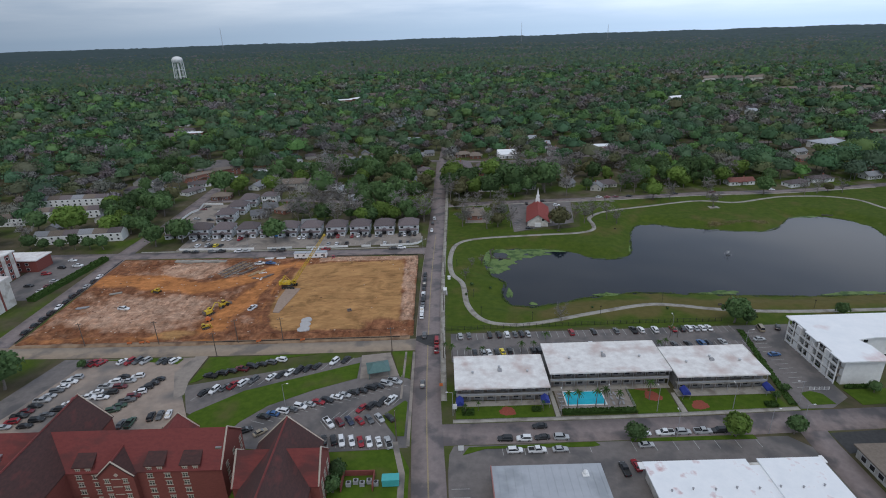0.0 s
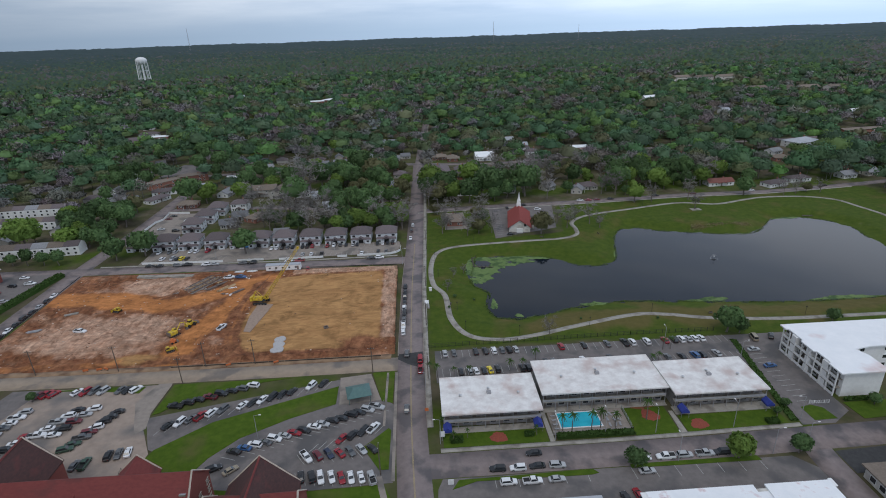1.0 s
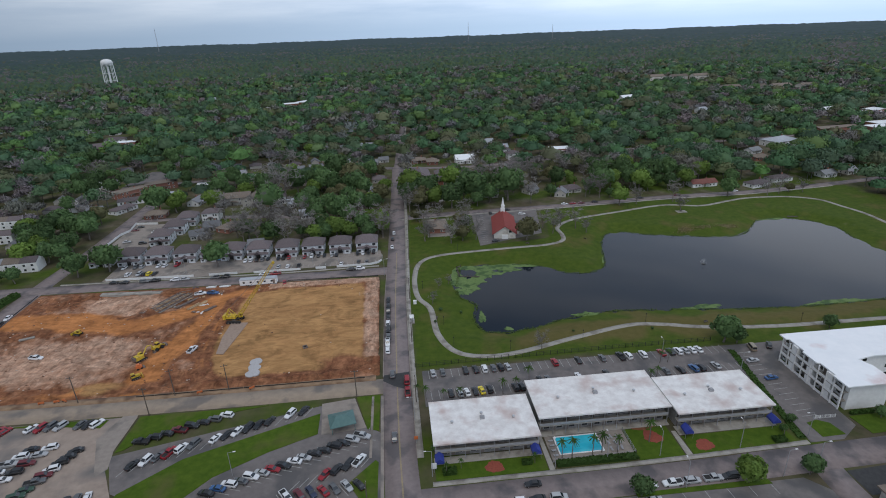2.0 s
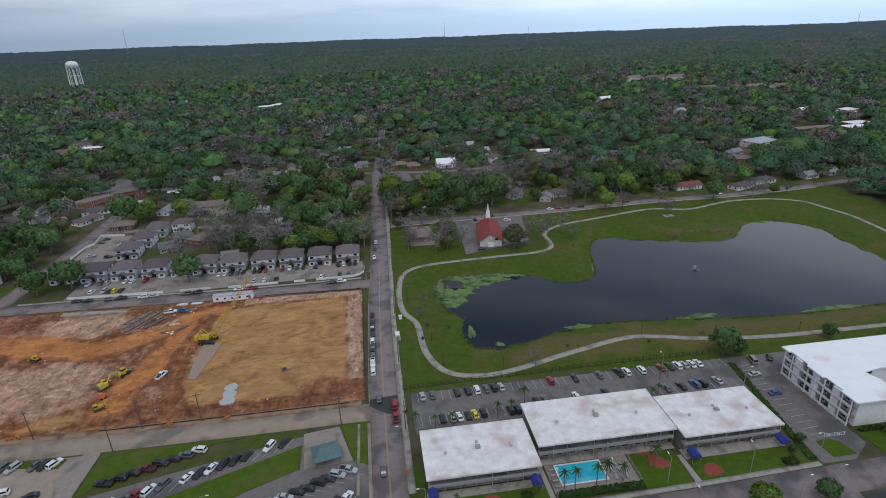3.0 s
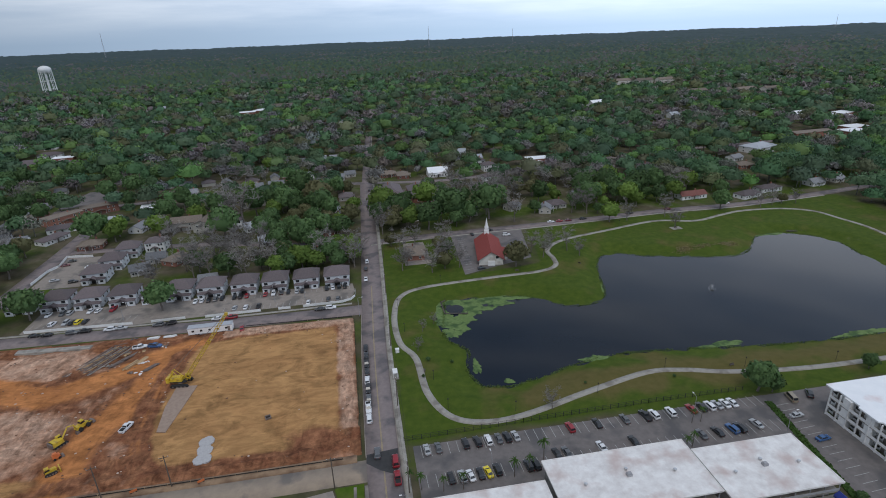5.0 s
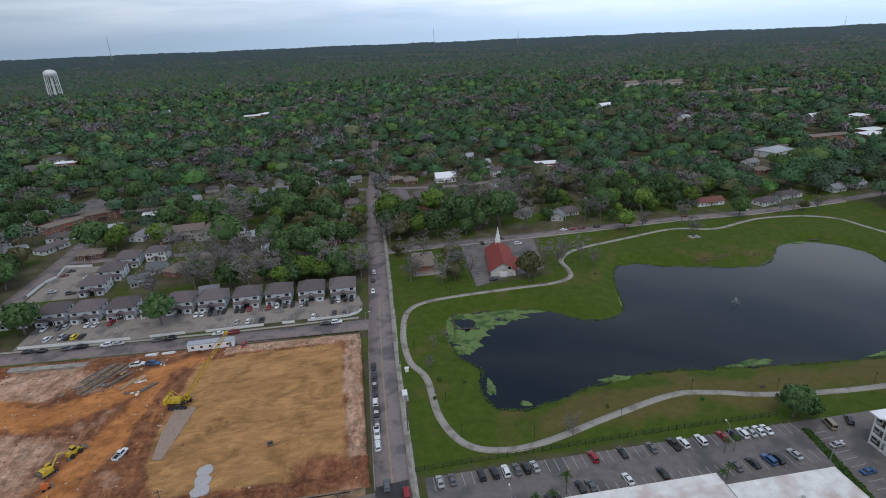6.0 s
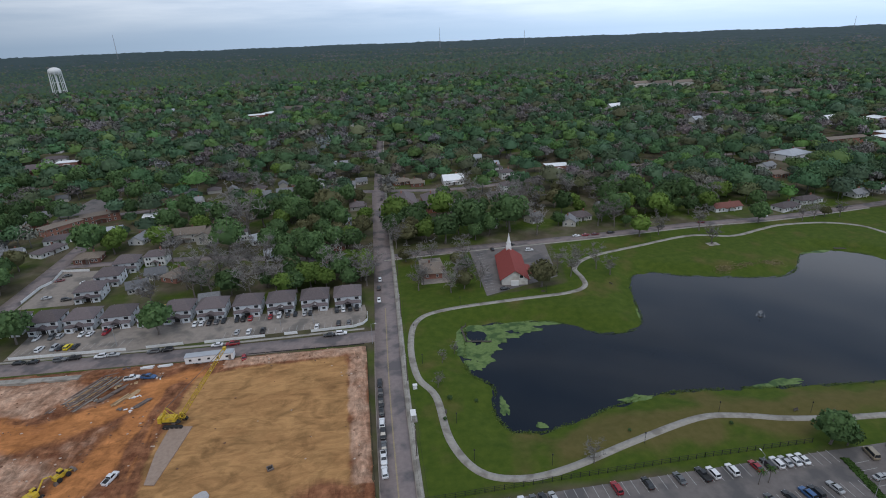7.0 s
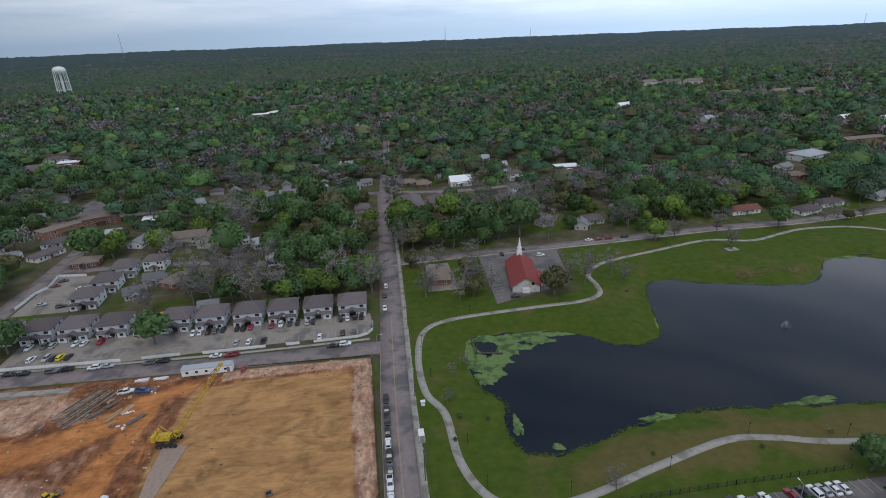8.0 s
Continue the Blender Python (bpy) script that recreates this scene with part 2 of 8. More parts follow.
WHITE_ROOF = surf("white_roof_membrane", (0.58, 0.55, 0.53), (0.80, 0.79, 0.77), 0.35, 0.8, c=(0.50, 0.40, 0.37), cscale=0.14, clo=0.5, chi=0.72)
BRIGHT_ROOF = surf("bright_white_roof", (0.76, 0.78, 0.80), (0.84, 0.85, 0.86), 0.25, 0.7, c=(0.60, 0.45, 0.43), cscale=0.07, clo=0.57, chi=0.72)
GREY_ROOF = surf("grey_metal_roof", (0.34, 0.36, 0.39), (0.40, 0.42, 0.45), 0.3, 0.55, c=(0.28, 0.30, 0.32), cscale=0.1)
SHINGLE = surf("dark_shingles", (0.095, 0.078, 0.08), (0.145, 0.12, 0.122), 2.2, 0.95, bump=0.02, rnd=0.25)
SHINGLE_B = surf("brown_shingles", (0.13, 0.105, 0.085), (0.19, 0.155, 0.125), 1.6, 0.95, bump=0.02, rnd=0.35)
SHINGLE_G = surf("grey_shingles", (0.15, 0.155, 0.165), (0.23, 0.235, 0.245), 1.6, 0.95, bump=0.02, rnd=0.35)
RED_TILE = surf("red_roof_tiles", (0.135, 0.026, 0.024), (0.18, 0.038, 0.033), 0.8, 0.85, bump=0.03, c=(0.085, 0.026, 0.024), cscale=0.08, stretch=(1, 1, 3))
# Darker tiles for three north-south wings and the dormer roofs.
DARK_TILE = surf("dark_roof_tiles", (0.04, 0.018, 0.017), (0.072, 0.029, 0.026), 0.9, 0.85, bump=0.03, c=(0.12, 0.03, 0.027), cscale=0.14, clo=0.56, chi=0.75, stretch=(1, 1, 3))
RED_SHINGLE = surf("red_shingles", (0.20, 0.036, 0.030), (0.27, 0.052, 0.042), 1.2, 0.9, bump=0.02)
FADED_RED = surf("faded_red_shingles", (0.15, 0.055, 0.045), (0.21, 0.085, 0.068), 1.4, 0.92, bump=0.02)
BRICK = surf("red_brick", (0.165, 0.043, 0.036), (0.23, 0.065, 0.05), 1.5, 0.9, bump=0.02, stretch=(1, 1, 4))
BRICK_H = surf("house_brick", (0.22, 0.095, 0.07), (0.30, 0.14, 0.10), 1.5, 0.9, rnd=0.3)
TRIM = surf("cream_stone_trim", (0.40, 0.34, 0.275), (0.50, 0.44, 0.37), 1.0, 0.8)
SIDING = surf("pale_siding", (0.55, 0.57, 0.60), (0.66, 0.68, 0.70), 0.8, 0.8, stretch=(1, 1, 8), rnd=0.08)
SIDING_V = surf("painted_siding", (0.40, 0.38, 0.34), (0.50, 0.48, 0.44), 0.8, 0.85, stretch=(1, 1, 8), rnd=0.45)
STUCCO = surf("pale_stucco", (0.52, 0.50, 0.46), (0.62, 0.60, 0.56), 0.6, 0.9, c=(0.40, 0.37, 0.33), cscale=0.25)
GREYWALL = surf("weathered_grey_render", (0.20, 0.195, 0.19), (0.29, 0.28, 0.27), 0.7, 0.9, c=(0.15, 0.145, 0.14), cscale=0.4)
RAIL = surf("grey_metal_railing", (0.26, 0.26, 0.27), (0.34, 0.34, 0.35), 1.0, 0.6)
WHITEPAINT = surf("white_paint", (0.68, 0.68, 0.67), (0.78, 0.78, 0.77), 0.8, 0.6, rnd=0.06)
GLASS = surf("window_glass", (0.018, 0.022, 0.028), (0.03, 0.035, 0.04), 0.5, 0.08, spec=0.8)
DARK = surf("near_black", (0.02, 0.019, 0.018), (0.035, 0.033, 0.03), 1.0, 0.8)
DOOR = surf("painted_door", (0.12, 0.10, 0.09), (0.18, 0.15, 0.13), 1.0, 0.7, rnd=0.4)
BARK = surf("bark", (0.12, 0.10, 0.085), (0.20, 0.175, 0.155), 2.5, 0.95, bump=0.03)
TWIG = leafy("bare_twigs", (0.25, 0.236, 0.222), (0.36, 0.342, 0.322), 0.25)
LEAF = leafy("leaves", (0.09, 0.16, 0.062), (0.145, 0.235, 0.092), 0.3)
LEAF_Y = leafy("spring_leaves", (0.15, 0.24, 0.052), (0.215, 0.315, 0.076), 0.2)
LEAF_O = leafy("olive_leaves", (0.15, 0.152, 0.073), (0.215, 0.207, 0.108), 0.2)
CANOPY = tinted("canopy_leaves", 0.17)
CANOPY_TWIG = tinted("canopy_twigs", 0.3, 0.15)
TINTS = np.array([(0.096, 0.168, 0.092), (0.117, 0.207, 0.106), (0.152, 0.258, 0.092), (0.155, 0.178, 0.1), (0.255, 0.248, 0.234), (0.205, 0.198, 0.18)])
# Distance haze is put into these colours: bluer greens, strongest in the last two.
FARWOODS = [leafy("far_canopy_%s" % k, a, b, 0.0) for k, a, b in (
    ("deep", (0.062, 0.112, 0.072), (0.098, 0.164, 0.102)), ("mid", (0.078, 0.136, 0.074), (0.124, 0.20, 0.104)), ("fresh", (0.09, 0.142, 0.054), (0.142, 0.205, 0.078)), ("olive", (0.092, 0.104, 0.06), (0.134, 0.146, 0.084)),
    ("grey", (0.13, 0.125, 0.124), (0.19, 0.18, 0.178)), ("hazy", (0.048, 0.088, 0.072), (0.074, 0.126, 0.102)), ("far_hazy", (0.055, 0.09, 0.094), (0.078, 0.123, 0.126)))]
STEEL = surf("rusty_steel", (0.12, 0.09, 0.075), (0.20, 0.16, 0.14), 1.0, 0.7)
YELLOW = surf("machine_yellow", (0.50, 0.34, 0.025), (0.64, 0.45, 0.04), 1.0, 0.5, c=(0.30, 0.19, 0.06), cscale=0.8, clo=0.52, chi=0.68)
ORANGE = surf("machine_orange", (0.55, 0.14, 0.04), (0.62, 0.18, 0.06), 1.0, 0.5)
RUBBER = surf("black_rubber", (0.015, 0.015, 0.015), (0.03, 0.03, 0.03), 3.0, 0.9)
CHROME = surf("bright_metal", (0.5, 0.5, 0.5), (0.6, 0.6, 0.6), 3.0, 0.35, metal=0.9)
LAMPRED = surf("tail_lamp_red", (0.25, 0.01, 0.01), (0.3, 0.015, 0.015), 3.0, 0.25)
BLUE = surf("blue_canvas", (0.02, 0.035, 0.22), (0.03, 0.05, 0.28), 1.0, 0.8)
SKYBLUE = surf("sky_blue_tarp", (0.05, 0.25, 0.60), (0.07, 0.30, 0.68), 1.0, 0.6)
TEAL = surf("teal_metal_roof", (0.06, 0.13, 0.125), (0.09, 0.17, 0.16), 0.8, 0.6)
TEALBOX = surf("turquoise_paint", (0.05, 0.34, 0.34), (0.07, 0.40, 0.40), 0.8, 0.6)
REDMULCH = surf("red_mulch", (0.20, 0.045, 0.03), (0.30, 0.075, 0.045), 2.0, 0.95, bump=0.03)
POOLWATER = surf("pool_water", (0.03, 0.42, 0.55), (0.05, 0.50, 0.62), 0.4, 0.06)
LUMBER = surf("raw_lumber", (0.36, 0.24, 0.13), (0.46, 0.32, 0.18), 1.5, 0.85, rnd=0.3)
WOODDARK = surf("weathered_timber", (0.06, 0.05, 0.042), (0.11, 0.095, 0.08), 2.0, 0.9)
POLE = surf("creosoted_pole", (0.085, 0.065, 0.05), (0.13, 0.105, 0.085), 2.0, 0.9)
ALGAE = surf("floating_algae", (0.085, 0.15, 0.035), (0.15, 0.215, 0.07), 0.9, 0.9, c=(0.04, 0.085, 0.02), cscale=0.25)
REED = leafy("reeds", (0.085, 0.14, 0.032), (0.15, 0.205, 0.065), 0.1)
TANREED = leafy("dry_reeds", (0.22, 0.19, 0.10), (0.34, 0.29, 0.16), 0.1)
WATER = surf("lake_water", (0.006, 0.0105, 0.018), (0.008, 0.0135, 0.022), 0.05, 0.06, spec=0.5)
WATER.node_tree.nodes["Principled BSDF"].inputs["IOR"].default_value = 1.235
wn = WATER.node_tree
w_bump, w_wave = wn.nodes.new("ShaderNodeBump"), wn.nodes.new("ShaderNodeTexNoise")
w_wave.inputs["Scale"].default_value, w_wave.inputs["Detail"].default_value = 0.8, 4
w_bump.inputs["Strength"].default_value, w_bump.inputs["Distance"].default_value = 0.15, 0.15
wn.links.new(w_wave.outputs["Fac"], w_bump.inputs["Height"])
wn.links.new(w_bump.outputs["Normal"], wn.nodes["Principled BSDF"].inputs["Normal"])
CARPAINT = {k: surf("car_paint_" + k, c, tuple(v * 1.12 for v in c), 1.0, 0.28, spec=0.6) for k, c in {
    "white": (0.66, 0.67, 0.68), "silver": (0.36, 0.37, 0.38), "grey": (0.10, 0.105, 0.11), "black": (0.016, 0.017, 0.019),
    "red": (0.26, 0.012, 0.02), "blue": (0.035, 0.10, 0.24), "navy": (0.025, 0.035, 0.07), "tan": (0.26, 0.22, 0.16), "yellow": (0.70, 0.55, 0.02), "green": (0.03, 0.07, 0.045), "maroon": (0.12, 0.015, 0.022)}.items()}


# ---- helpers for meshes ----
class Shape:
    """Collects vertices and faces for one mesh."""

    def __init__(self):
        self.v, self.f, self.mi = [], [], []

    def add(self, verts, faces, mi=0):
        n = len(self.v)
        self.v += [tuple(p) for p in verts]
        self.f += [tuple(n + i for i in f) for f in faces]
        self.mi += [mi] * len(faces)
        return self

    def box(self, x, y, z, sx, sy, sz, rz=0.0, mi=0, taper=1.0, rx=0.0, ry=0.0):
        """A box of that size, its middle at x, y and its underside at z."""
        h, t = (sx / 2, sy / 2), taper
        pts = [Vector((i * h[0] * (t if k else 1), j * h[1] * (t if k else 1), k * sz)) for k in (0, 1) for i, j in ((-1, -1), (1, -1), (1, 1), (-1, 1))]
        m = pose(x, y, z, rx, ry, rz)
        return self.add([m @ p for p in pts], [(3, 2, 1, 0), (4, 5, 6, 7), (0, 1, 5, 4), (1, 2, 6, 5), (2, 3, 7, 6), (3, 0, 4, 7)], mi)

    def prism(self, poly, z0, z1, mi=0):
        n = len(poly)
        return self.add([(x, y, z0) for x, y in poly] + [(x, y, z1) for x, y in poly],
                        [tuple(range(n))[::-1], tuple(range(n, 2 * n))] + [(i, (i + 1) % n, n + (i + 1) % n, n + i) for i in range(n)], mi)

    def rod(self, a, b, r0, r1=None, n=6, mi=0):
        a, b = Vector(a), Vector(b)
        r1 = r0 if r1 is None else r1
        q = (b - a).to_track_quat("Z", "Y")
        ring = [Vector((math.cos(2 * math.pi * i / n), math.sin(2 * math.pi * i / n), 0)) for i in range(n)]
        return self.add([a + q @ (p * r0) for p in ring] + [b + q @ (p * r1) for p in ring],
                        [(i, (i + 1) % n, n + (i + 1) % n, n + i) for i in range(n)] + [tuple(range(n))[::-1], tuple(range(n, 2 * n))], mi)

    def turned(self, profile, n=16, at=(0, 0, 0), mi=0):
        """A lathe form from (radius, height) pairs."""
        vs = [(at[0] + r * math.cos(2 * math.pi * i / n), at[1] + r * math.sin(2 * math.pi * i / n), at[2] + z) for r, z in profile for i in range(n)]
        fs = [(k * n + i, k * n + (i + 1) % n, (k + 1) * n + (i + 1) % n, (k + 1) * n + i) for k in range(len(profile) - 1) for i in range(n)]
        return self.add(vs, fs + [tuple(range(n))[::-1], tuple(range((len(profile) - 1) * n, len(profile) * n))], mi)

    def loft(self, rings, mi=0):
        n = len(rings[0])
        fs = [(k * n + i, k * n + (i + 1) % n, (k + 1) * n + (i + 1) % n, (k + 1) * n + i) for k in range(len(rings) - 1) for i in range(n)]
        return self.add([p for r in rings for p in r], fs + [tuple(range(n))[::-1], tuple(range((len(rings) - 1) * n, len(rings) * n))], mi)

    def mesh(self, name, mats, smooth=False):
        me = bpy.data.meshes.new(name)
        me.from_pydata(self.v, [], self.f)
        for m in mats if isinstance(mats, (list, tuple)) else [mats]:
            me.materials.append(m)
        if any(self.mi):
            me.polygons.foreach_set("material_index", self.mi)
        if smooth:
            me.polygons.foreach_set("use_smooth", [True] * len(self.f))
        me.update()
        return me


def part(name, shape, mats, parent=None, label="", smooth=False):
    ob = new(name, shape.mesh(name, mats, smooth) if isinstance(shape, Shape) else shape)
    ob.parent = parent
    return tagged(ob, label) if label else ob


def thing(name, label, category, group="", kind="", m=None):
    ob = tagged(new(name), label, category, group, kind)
    ob.empty_display_size = 0.5
    if m is not None:
        ob.matrix_basis = m
    return ob


protos = {}


def place(key, builder, m):
    """Builds a kind of thing once and copies it from then on."""
    if key in protos:
        return copy_thing(protos[key], m)
    protos[key] = builder()
    protos[key].matrix_basis = m
    return protos[key]


def fast_mesh(name, verts, quads, mats, mi=None, normals=None, tint=None):
    """A mesh straight from arrays; normals: the way each vertex faces; tint: a colour for each vertex."""
    me = bpy.data.meshes.new(name)
    verts = np.asarray(verts, dtype=np.float32)
    me.vertices.add(len(verts))
    me.vertices.foreach_set("co", verts.ravel())
    quads = np.asarray(quads, dtype=np.int32)
    me.loops.add(quads.size)
    me.loops.foreach_set("vertex_index", quads.ravel())
    me.polygons.add(len(quads))
    me.polygons.foreach_set("loop_start", np.arange(0, quads.size, quads.shape[1], dtype=np.int32))
    if mi is not None:
        me.polygons.foreach_set("material_index", np.asarray(mi, dtype=np.int32))
    for m in mats:
        me.materials.append(m)
    me.update(calc_edges=True)
    if tint is not None:
        me.attributes.new("leaf_tint", "FLOAT_COLOR", "POINT").data.foreach_set("color", np.column_stack([tint, np.ones(len(tint))]).astype(np.float32).ravel())
    if normals is not None:
        me.polygons.foreach_set("use_smooth", np.ones(len(quads), bool))
        me.normals_split_custom_set_from_vertices(np.asarray(normals, dtype=np.float32))
    return me


# ---- the lie of the land ----
LAKE = np.array([(22, 258), (29, 246), (26, 232), (29, 221.5), (38, 219.5), (46, 221), (56, 223.5), (66, 227), (86, 230.5), (113, 228), (146, 223.5), (178, 221.5),
                 (212, 222.5), (236, 224.5), (247, 232), (255, 246), (255, 262), (255.5, 291), (259, 309), (252, 322.7), (237, 331.5), (221, 328.5), (213, 321), (206, 313.5),
                 (194, 306.5), (179, 307.5), (160, 313), (143, 318.5), (132, 325), (121, 323), (114, 312), (108.5, 296), (104.5, 282), (99, 274), (91, 271.5), (81, 273), (72, 282), (64, 286.5), (52, 289), (40, 290), (27, 290), (21.5, 280), (21, 268)], float)
LEVEL = -2.5


def outline_distance(px, py, poly):
    """Signed distance to a closed outline, negative inside."""
    d = np.full(px.shape, 1e9)
    inside = np.zeros(px.shape, bool)
    for (ax, ay), (bx, by) in zip(poly, np.roll(poly, -1, axis=0)):
        ex, ey = bx - ax, by - ay
        t = np.clip(((px - ax) * ex + (py - ay) * ey) / (ex * ex + ey * ey), 0, 1)
        d = np.minimum(d, np.hypot(px - ax - t * ex, py - ay - t * ey))
        if ey:
            inside ^= ((ay > py) != (by > py)) & (px < ex * (py - ay) / ey + ax)
    return np.where(inside, -d, d)


def ripple(x, y, s, seed=0.0):
    """A cheap smooth noise from sines."""
    return (np.sin(x / s + seed) * np.cos(y / s * 1.13 - seed) + 0.6 * np.sin(x / s * 2.3 - y / s * 1.7 + 2 * seed) + 0.4 * np.sin(y / s * 4.1 + x / s * 3.1 + seed)) / 2


def land(x, y):
    """Height of the ground."""
    x, y = np.asarray(x, float), np.asarray(y, float)
    d = outline_distance(x, y, LAKE) + 1.3 * ripple(x, y, 3.1, 1.0)
    t = np.clip(d / 13.0, -1, 1)
    bank = np.where(t > 0, LEVEL * (1 - t * t * (3 - 2 * t)), LEVEL + 1.6 * t)
    r = np.hypot(x, y)
    k = np.clip((r - 650) / 1500, 0, 1)
    far = 18 * k * k * (3 - 2 * k) + 24 * np.clip((r - 2000) / 2600, 0, 1) + 7 * np.clip((r - 900) / 900, 0, 1) * ripple(x, y, 260, 2.0)
    return bank + far


def steps_between(stops):
    """Grid lines: (from, to, step) stretches."""
    out = []
    for a, b, s in stops:
        out += list(np.linspace(a, b, max(2, int(round((b - a) / s)) + 1))[:-1])
    return np.array(out + [stops[-1][1]])


gx = steps_between([(-5200, -2000, 320), (-2000, -600, 70), (-600, -200, 20), (-200, 10, 7), (10, 285, 1.8), (285, 600, 16), (600, 2000, 70), (2000, 5200, 320)])
gy = steps_between([(-5200, -600, 460), (-600, 60, 40), (60, 205, 6), (205, 345, 1.8), (345, 620, 8), (620, 2000, 40), (2000, 5200, 200)])
GX, GY = np.meshgrid(gx, gy)
gz = land(GX, GY)
SITE = [(-181, 194), (-184, 285.5), (-15.5, 279.5), (-14.5, 193)]
in_site = outline_distance(GX, GY, np.array(SITE, float)) < -4
gz = np.where(in_site, gz - 2.5, gz)
nx, ny = len(gx), len(gy)
idx = np.arange(nx * ny).reshape(ny, nx)
gq = np.stack([idx[:-1, :-1], idx[:-1, 1:], idx[1:, 1:], idx[1:, :-1]], -1).reshape(-1, 4)
ground = tagged(new("ground", fast_mesh("ground", np.stack([GX, GY, gz], -1).reshape(-1, 3), gq, [GROUND])), "grass and leaf-littered ground rolling to the horizon", "ground", kind="structure")
PARK = np.array([(-3, 195), (-2, 330), (2, 368), (46, 369), (44, 312), (85, 318), (92, 368), (200, 376), (320, 383), (330, 330), (300, 196)], float)
dp = outline_distance(GX, GY, PARK)
dl = outline_distance(GX, GY, LAKE)
grass = np.clip(0.5 - dp / 6, 0, 1)
dry = np.clip(1.1 - np.abs(GY - 213) / 13, 0, 1) * np.clip((GX - 20) / 30, 0, 1) * grass * 0.62 + grass * np.clip(0.24 + 0.22 * ripple(GX, GY, 17, 6.0) + 0.2 * ripple(GX, GY, 5.5, 2.0), 0, 0.55)
town = (1 - grass) * np.clip((GY - 300) / 60, 0, 1) * np.clip((1300 - GY) / 300, 0, 1) * 0.3
lawns = 0.75 * np.clip(1.2 - np.abs(GY - 408) / 30, 0, 1) * ((GX > 30) & (GX < 340))
yard = np.clip(0.40 + 0.27 * ripple(GX, GY, 22, 4), 0, 1) * (1 - grass)
soil = np.stack([np.maximum(np.maximum(grass, yard), lawns), dry, town, np.ones_like(GX)], -1).astype(np.float32)
ground.data.attributes.new("soil", "FLOAT_COLOR", "POINT").data.foreach_set("color", soil.ravel())


def smooth_line(pts, step=4.0):
    """Catmull-Rom points along a few corner points."""
    p = [np.array(q, float) for q in pts]
    p = [2 * p[0] - p[1]] + p + [2 * p[-1] - p[-2]]
    out = []
    for a, b, c, d in zip(p, p[1:], p[2:], p[3:]):
        n = max(1, int(np.hypot(*(c - b)) / step))
        for i in range(n):
            t = i / n
            out.append(0.5 * (2 * b + (c - a) * t + (2 * a - 5 * b + 4 * c - d) * t * t + (3 * b - a - 3 * c + d) * t ** 3))
    return np.array(out + [p[-2]])


def ribbon(name, pts, width, lift, mat, label, category, offset=0.0, depth=0.25, step=4.0, kind="structure", parent=None, curved=True):
    """A strip of that width with thickness, laid along a line on the land; offset: metres to the line's left."""
    c = smooth_line(pts, step) if curved else np.array(pts, float)
    t = np.gradient(c, axis=0)
    t /= np.linalg.norm(t, axis=1)[:, None]
    nrm = np.stack([-t[:, 1], t[:, 0]], -1)
    left, right = c + nrm * (offset + width / 2), c + nrm * (offset - width / 2)
    z = land(c[:, 0], c[:, 1]) + lift
    n = len(c)
    vs = np.concatenate([np.column_stack([left, z]), np.column_stack([right, z]), np.column_stack([left, z - depth]), np.column_stack([right, z - depth])])
    i = np.arange(n - 1)
    q = np.concatenate([np.stack([i, i + n, i + n + 1, i + 1], -1), np.stack([i + 2 * n, i, i + 1, i + 1 + 2 * n], -1), np.stack([i + n, i + 3 * n, i + 3 * n + 1, i + n + 1], -1)])
    ob = new(name, fast_mesh(name, vs, q, [mat]))
    if parent:
        ob.parent = parent
        return ob
    return tagged(ob, label, category, kind=kind)


def slab(name, poly, top, mat, label, category, depth=0.3, parent=None, kind="structure"):
    ob = part(name, Shape().prism(poly, top - depth, top), mat, parent)
    return ob if parent else tagged(ob, label, category, kind=kind)


def rect(x0, x1, y0, y1):
    return [(x0, y0), (x1, y0), (x1, y1), (x0, y1)]


# ---- roads, kerbs, pavements ----
MAIN = [(-6.0, 40), (-6.4, 100), (-8.2, 150), (-8.4, 200), (-7.9, 250), (-6.2, 310), (-4.2, 390), (-1.8, 490), (-1.2, 516)]
MAIN_NORTH = [(-1.2, 516), (2.8, 600), (7.5, 690), (12, 770)]
CROSS = [(-235, 494), (-177, 503), (-120, 512), (-40, 516), (0, 512), (55, 503), (110, 509), (160, 522), (260, 545), (420, 560)]
ribbon("road_main", MAIN, 9.8, 0.05, ASPHALT, "worn grey asphalt street running straight through town", "road")
ribbon("road_main_north", MAIN_NORTH, 6.6, 0.045, ASPHALT, "narrower asphalt street under trees", "road")
ribbon("road_motel", [(-6, 133.6), (40, 133.8), (80, 134.2), (120, 135.5), (320, 140)], 9.6, 0.045, ASPHALT, "grey asphalt street in front of the motel", "road")
ribbon("road_site_south", [(-8, 186.6), (-60, 186.4), (-120, 187), (-180, 188.5), (-330, 192)], 8.6, 0.04, DUSTY, "dusty asphalt street beside the building site", "road")
ribbon("verge_site", [(-16, 192.0), (-60, 191.8), (-120, 192.4), (-182, 194)], 3.4, 0.06, VERGE, "trodden sandy verge between street and site", "verge")
ribbon("road_site_north", [(-9, 286), (-70, 286.5), (-115, 288.3), (-190, 291), (-420, 297)], 9.2, 0.04, ASPHALT, "asphalt street north of the building site", "road")
ribbon("road_west", [(-186.5, 120), (-187, 190), (-188.5, 290), (-186.5, 345), (-187, 400), (-188.5, 452)], 9.6, 0.035, ASPHALT, "asphalt street with a row of parked cars", "road")
LAKEROAD = [(-4, 371), (48, 374), (115, 376), (190, 380.5), (245, 380), (315, 387), (430, 402), (560, 400)]
ribbon("road_lake", LAKEROAD, 7.4, 0.035, ASPHALT, "asphalt street along the lake park", "road")
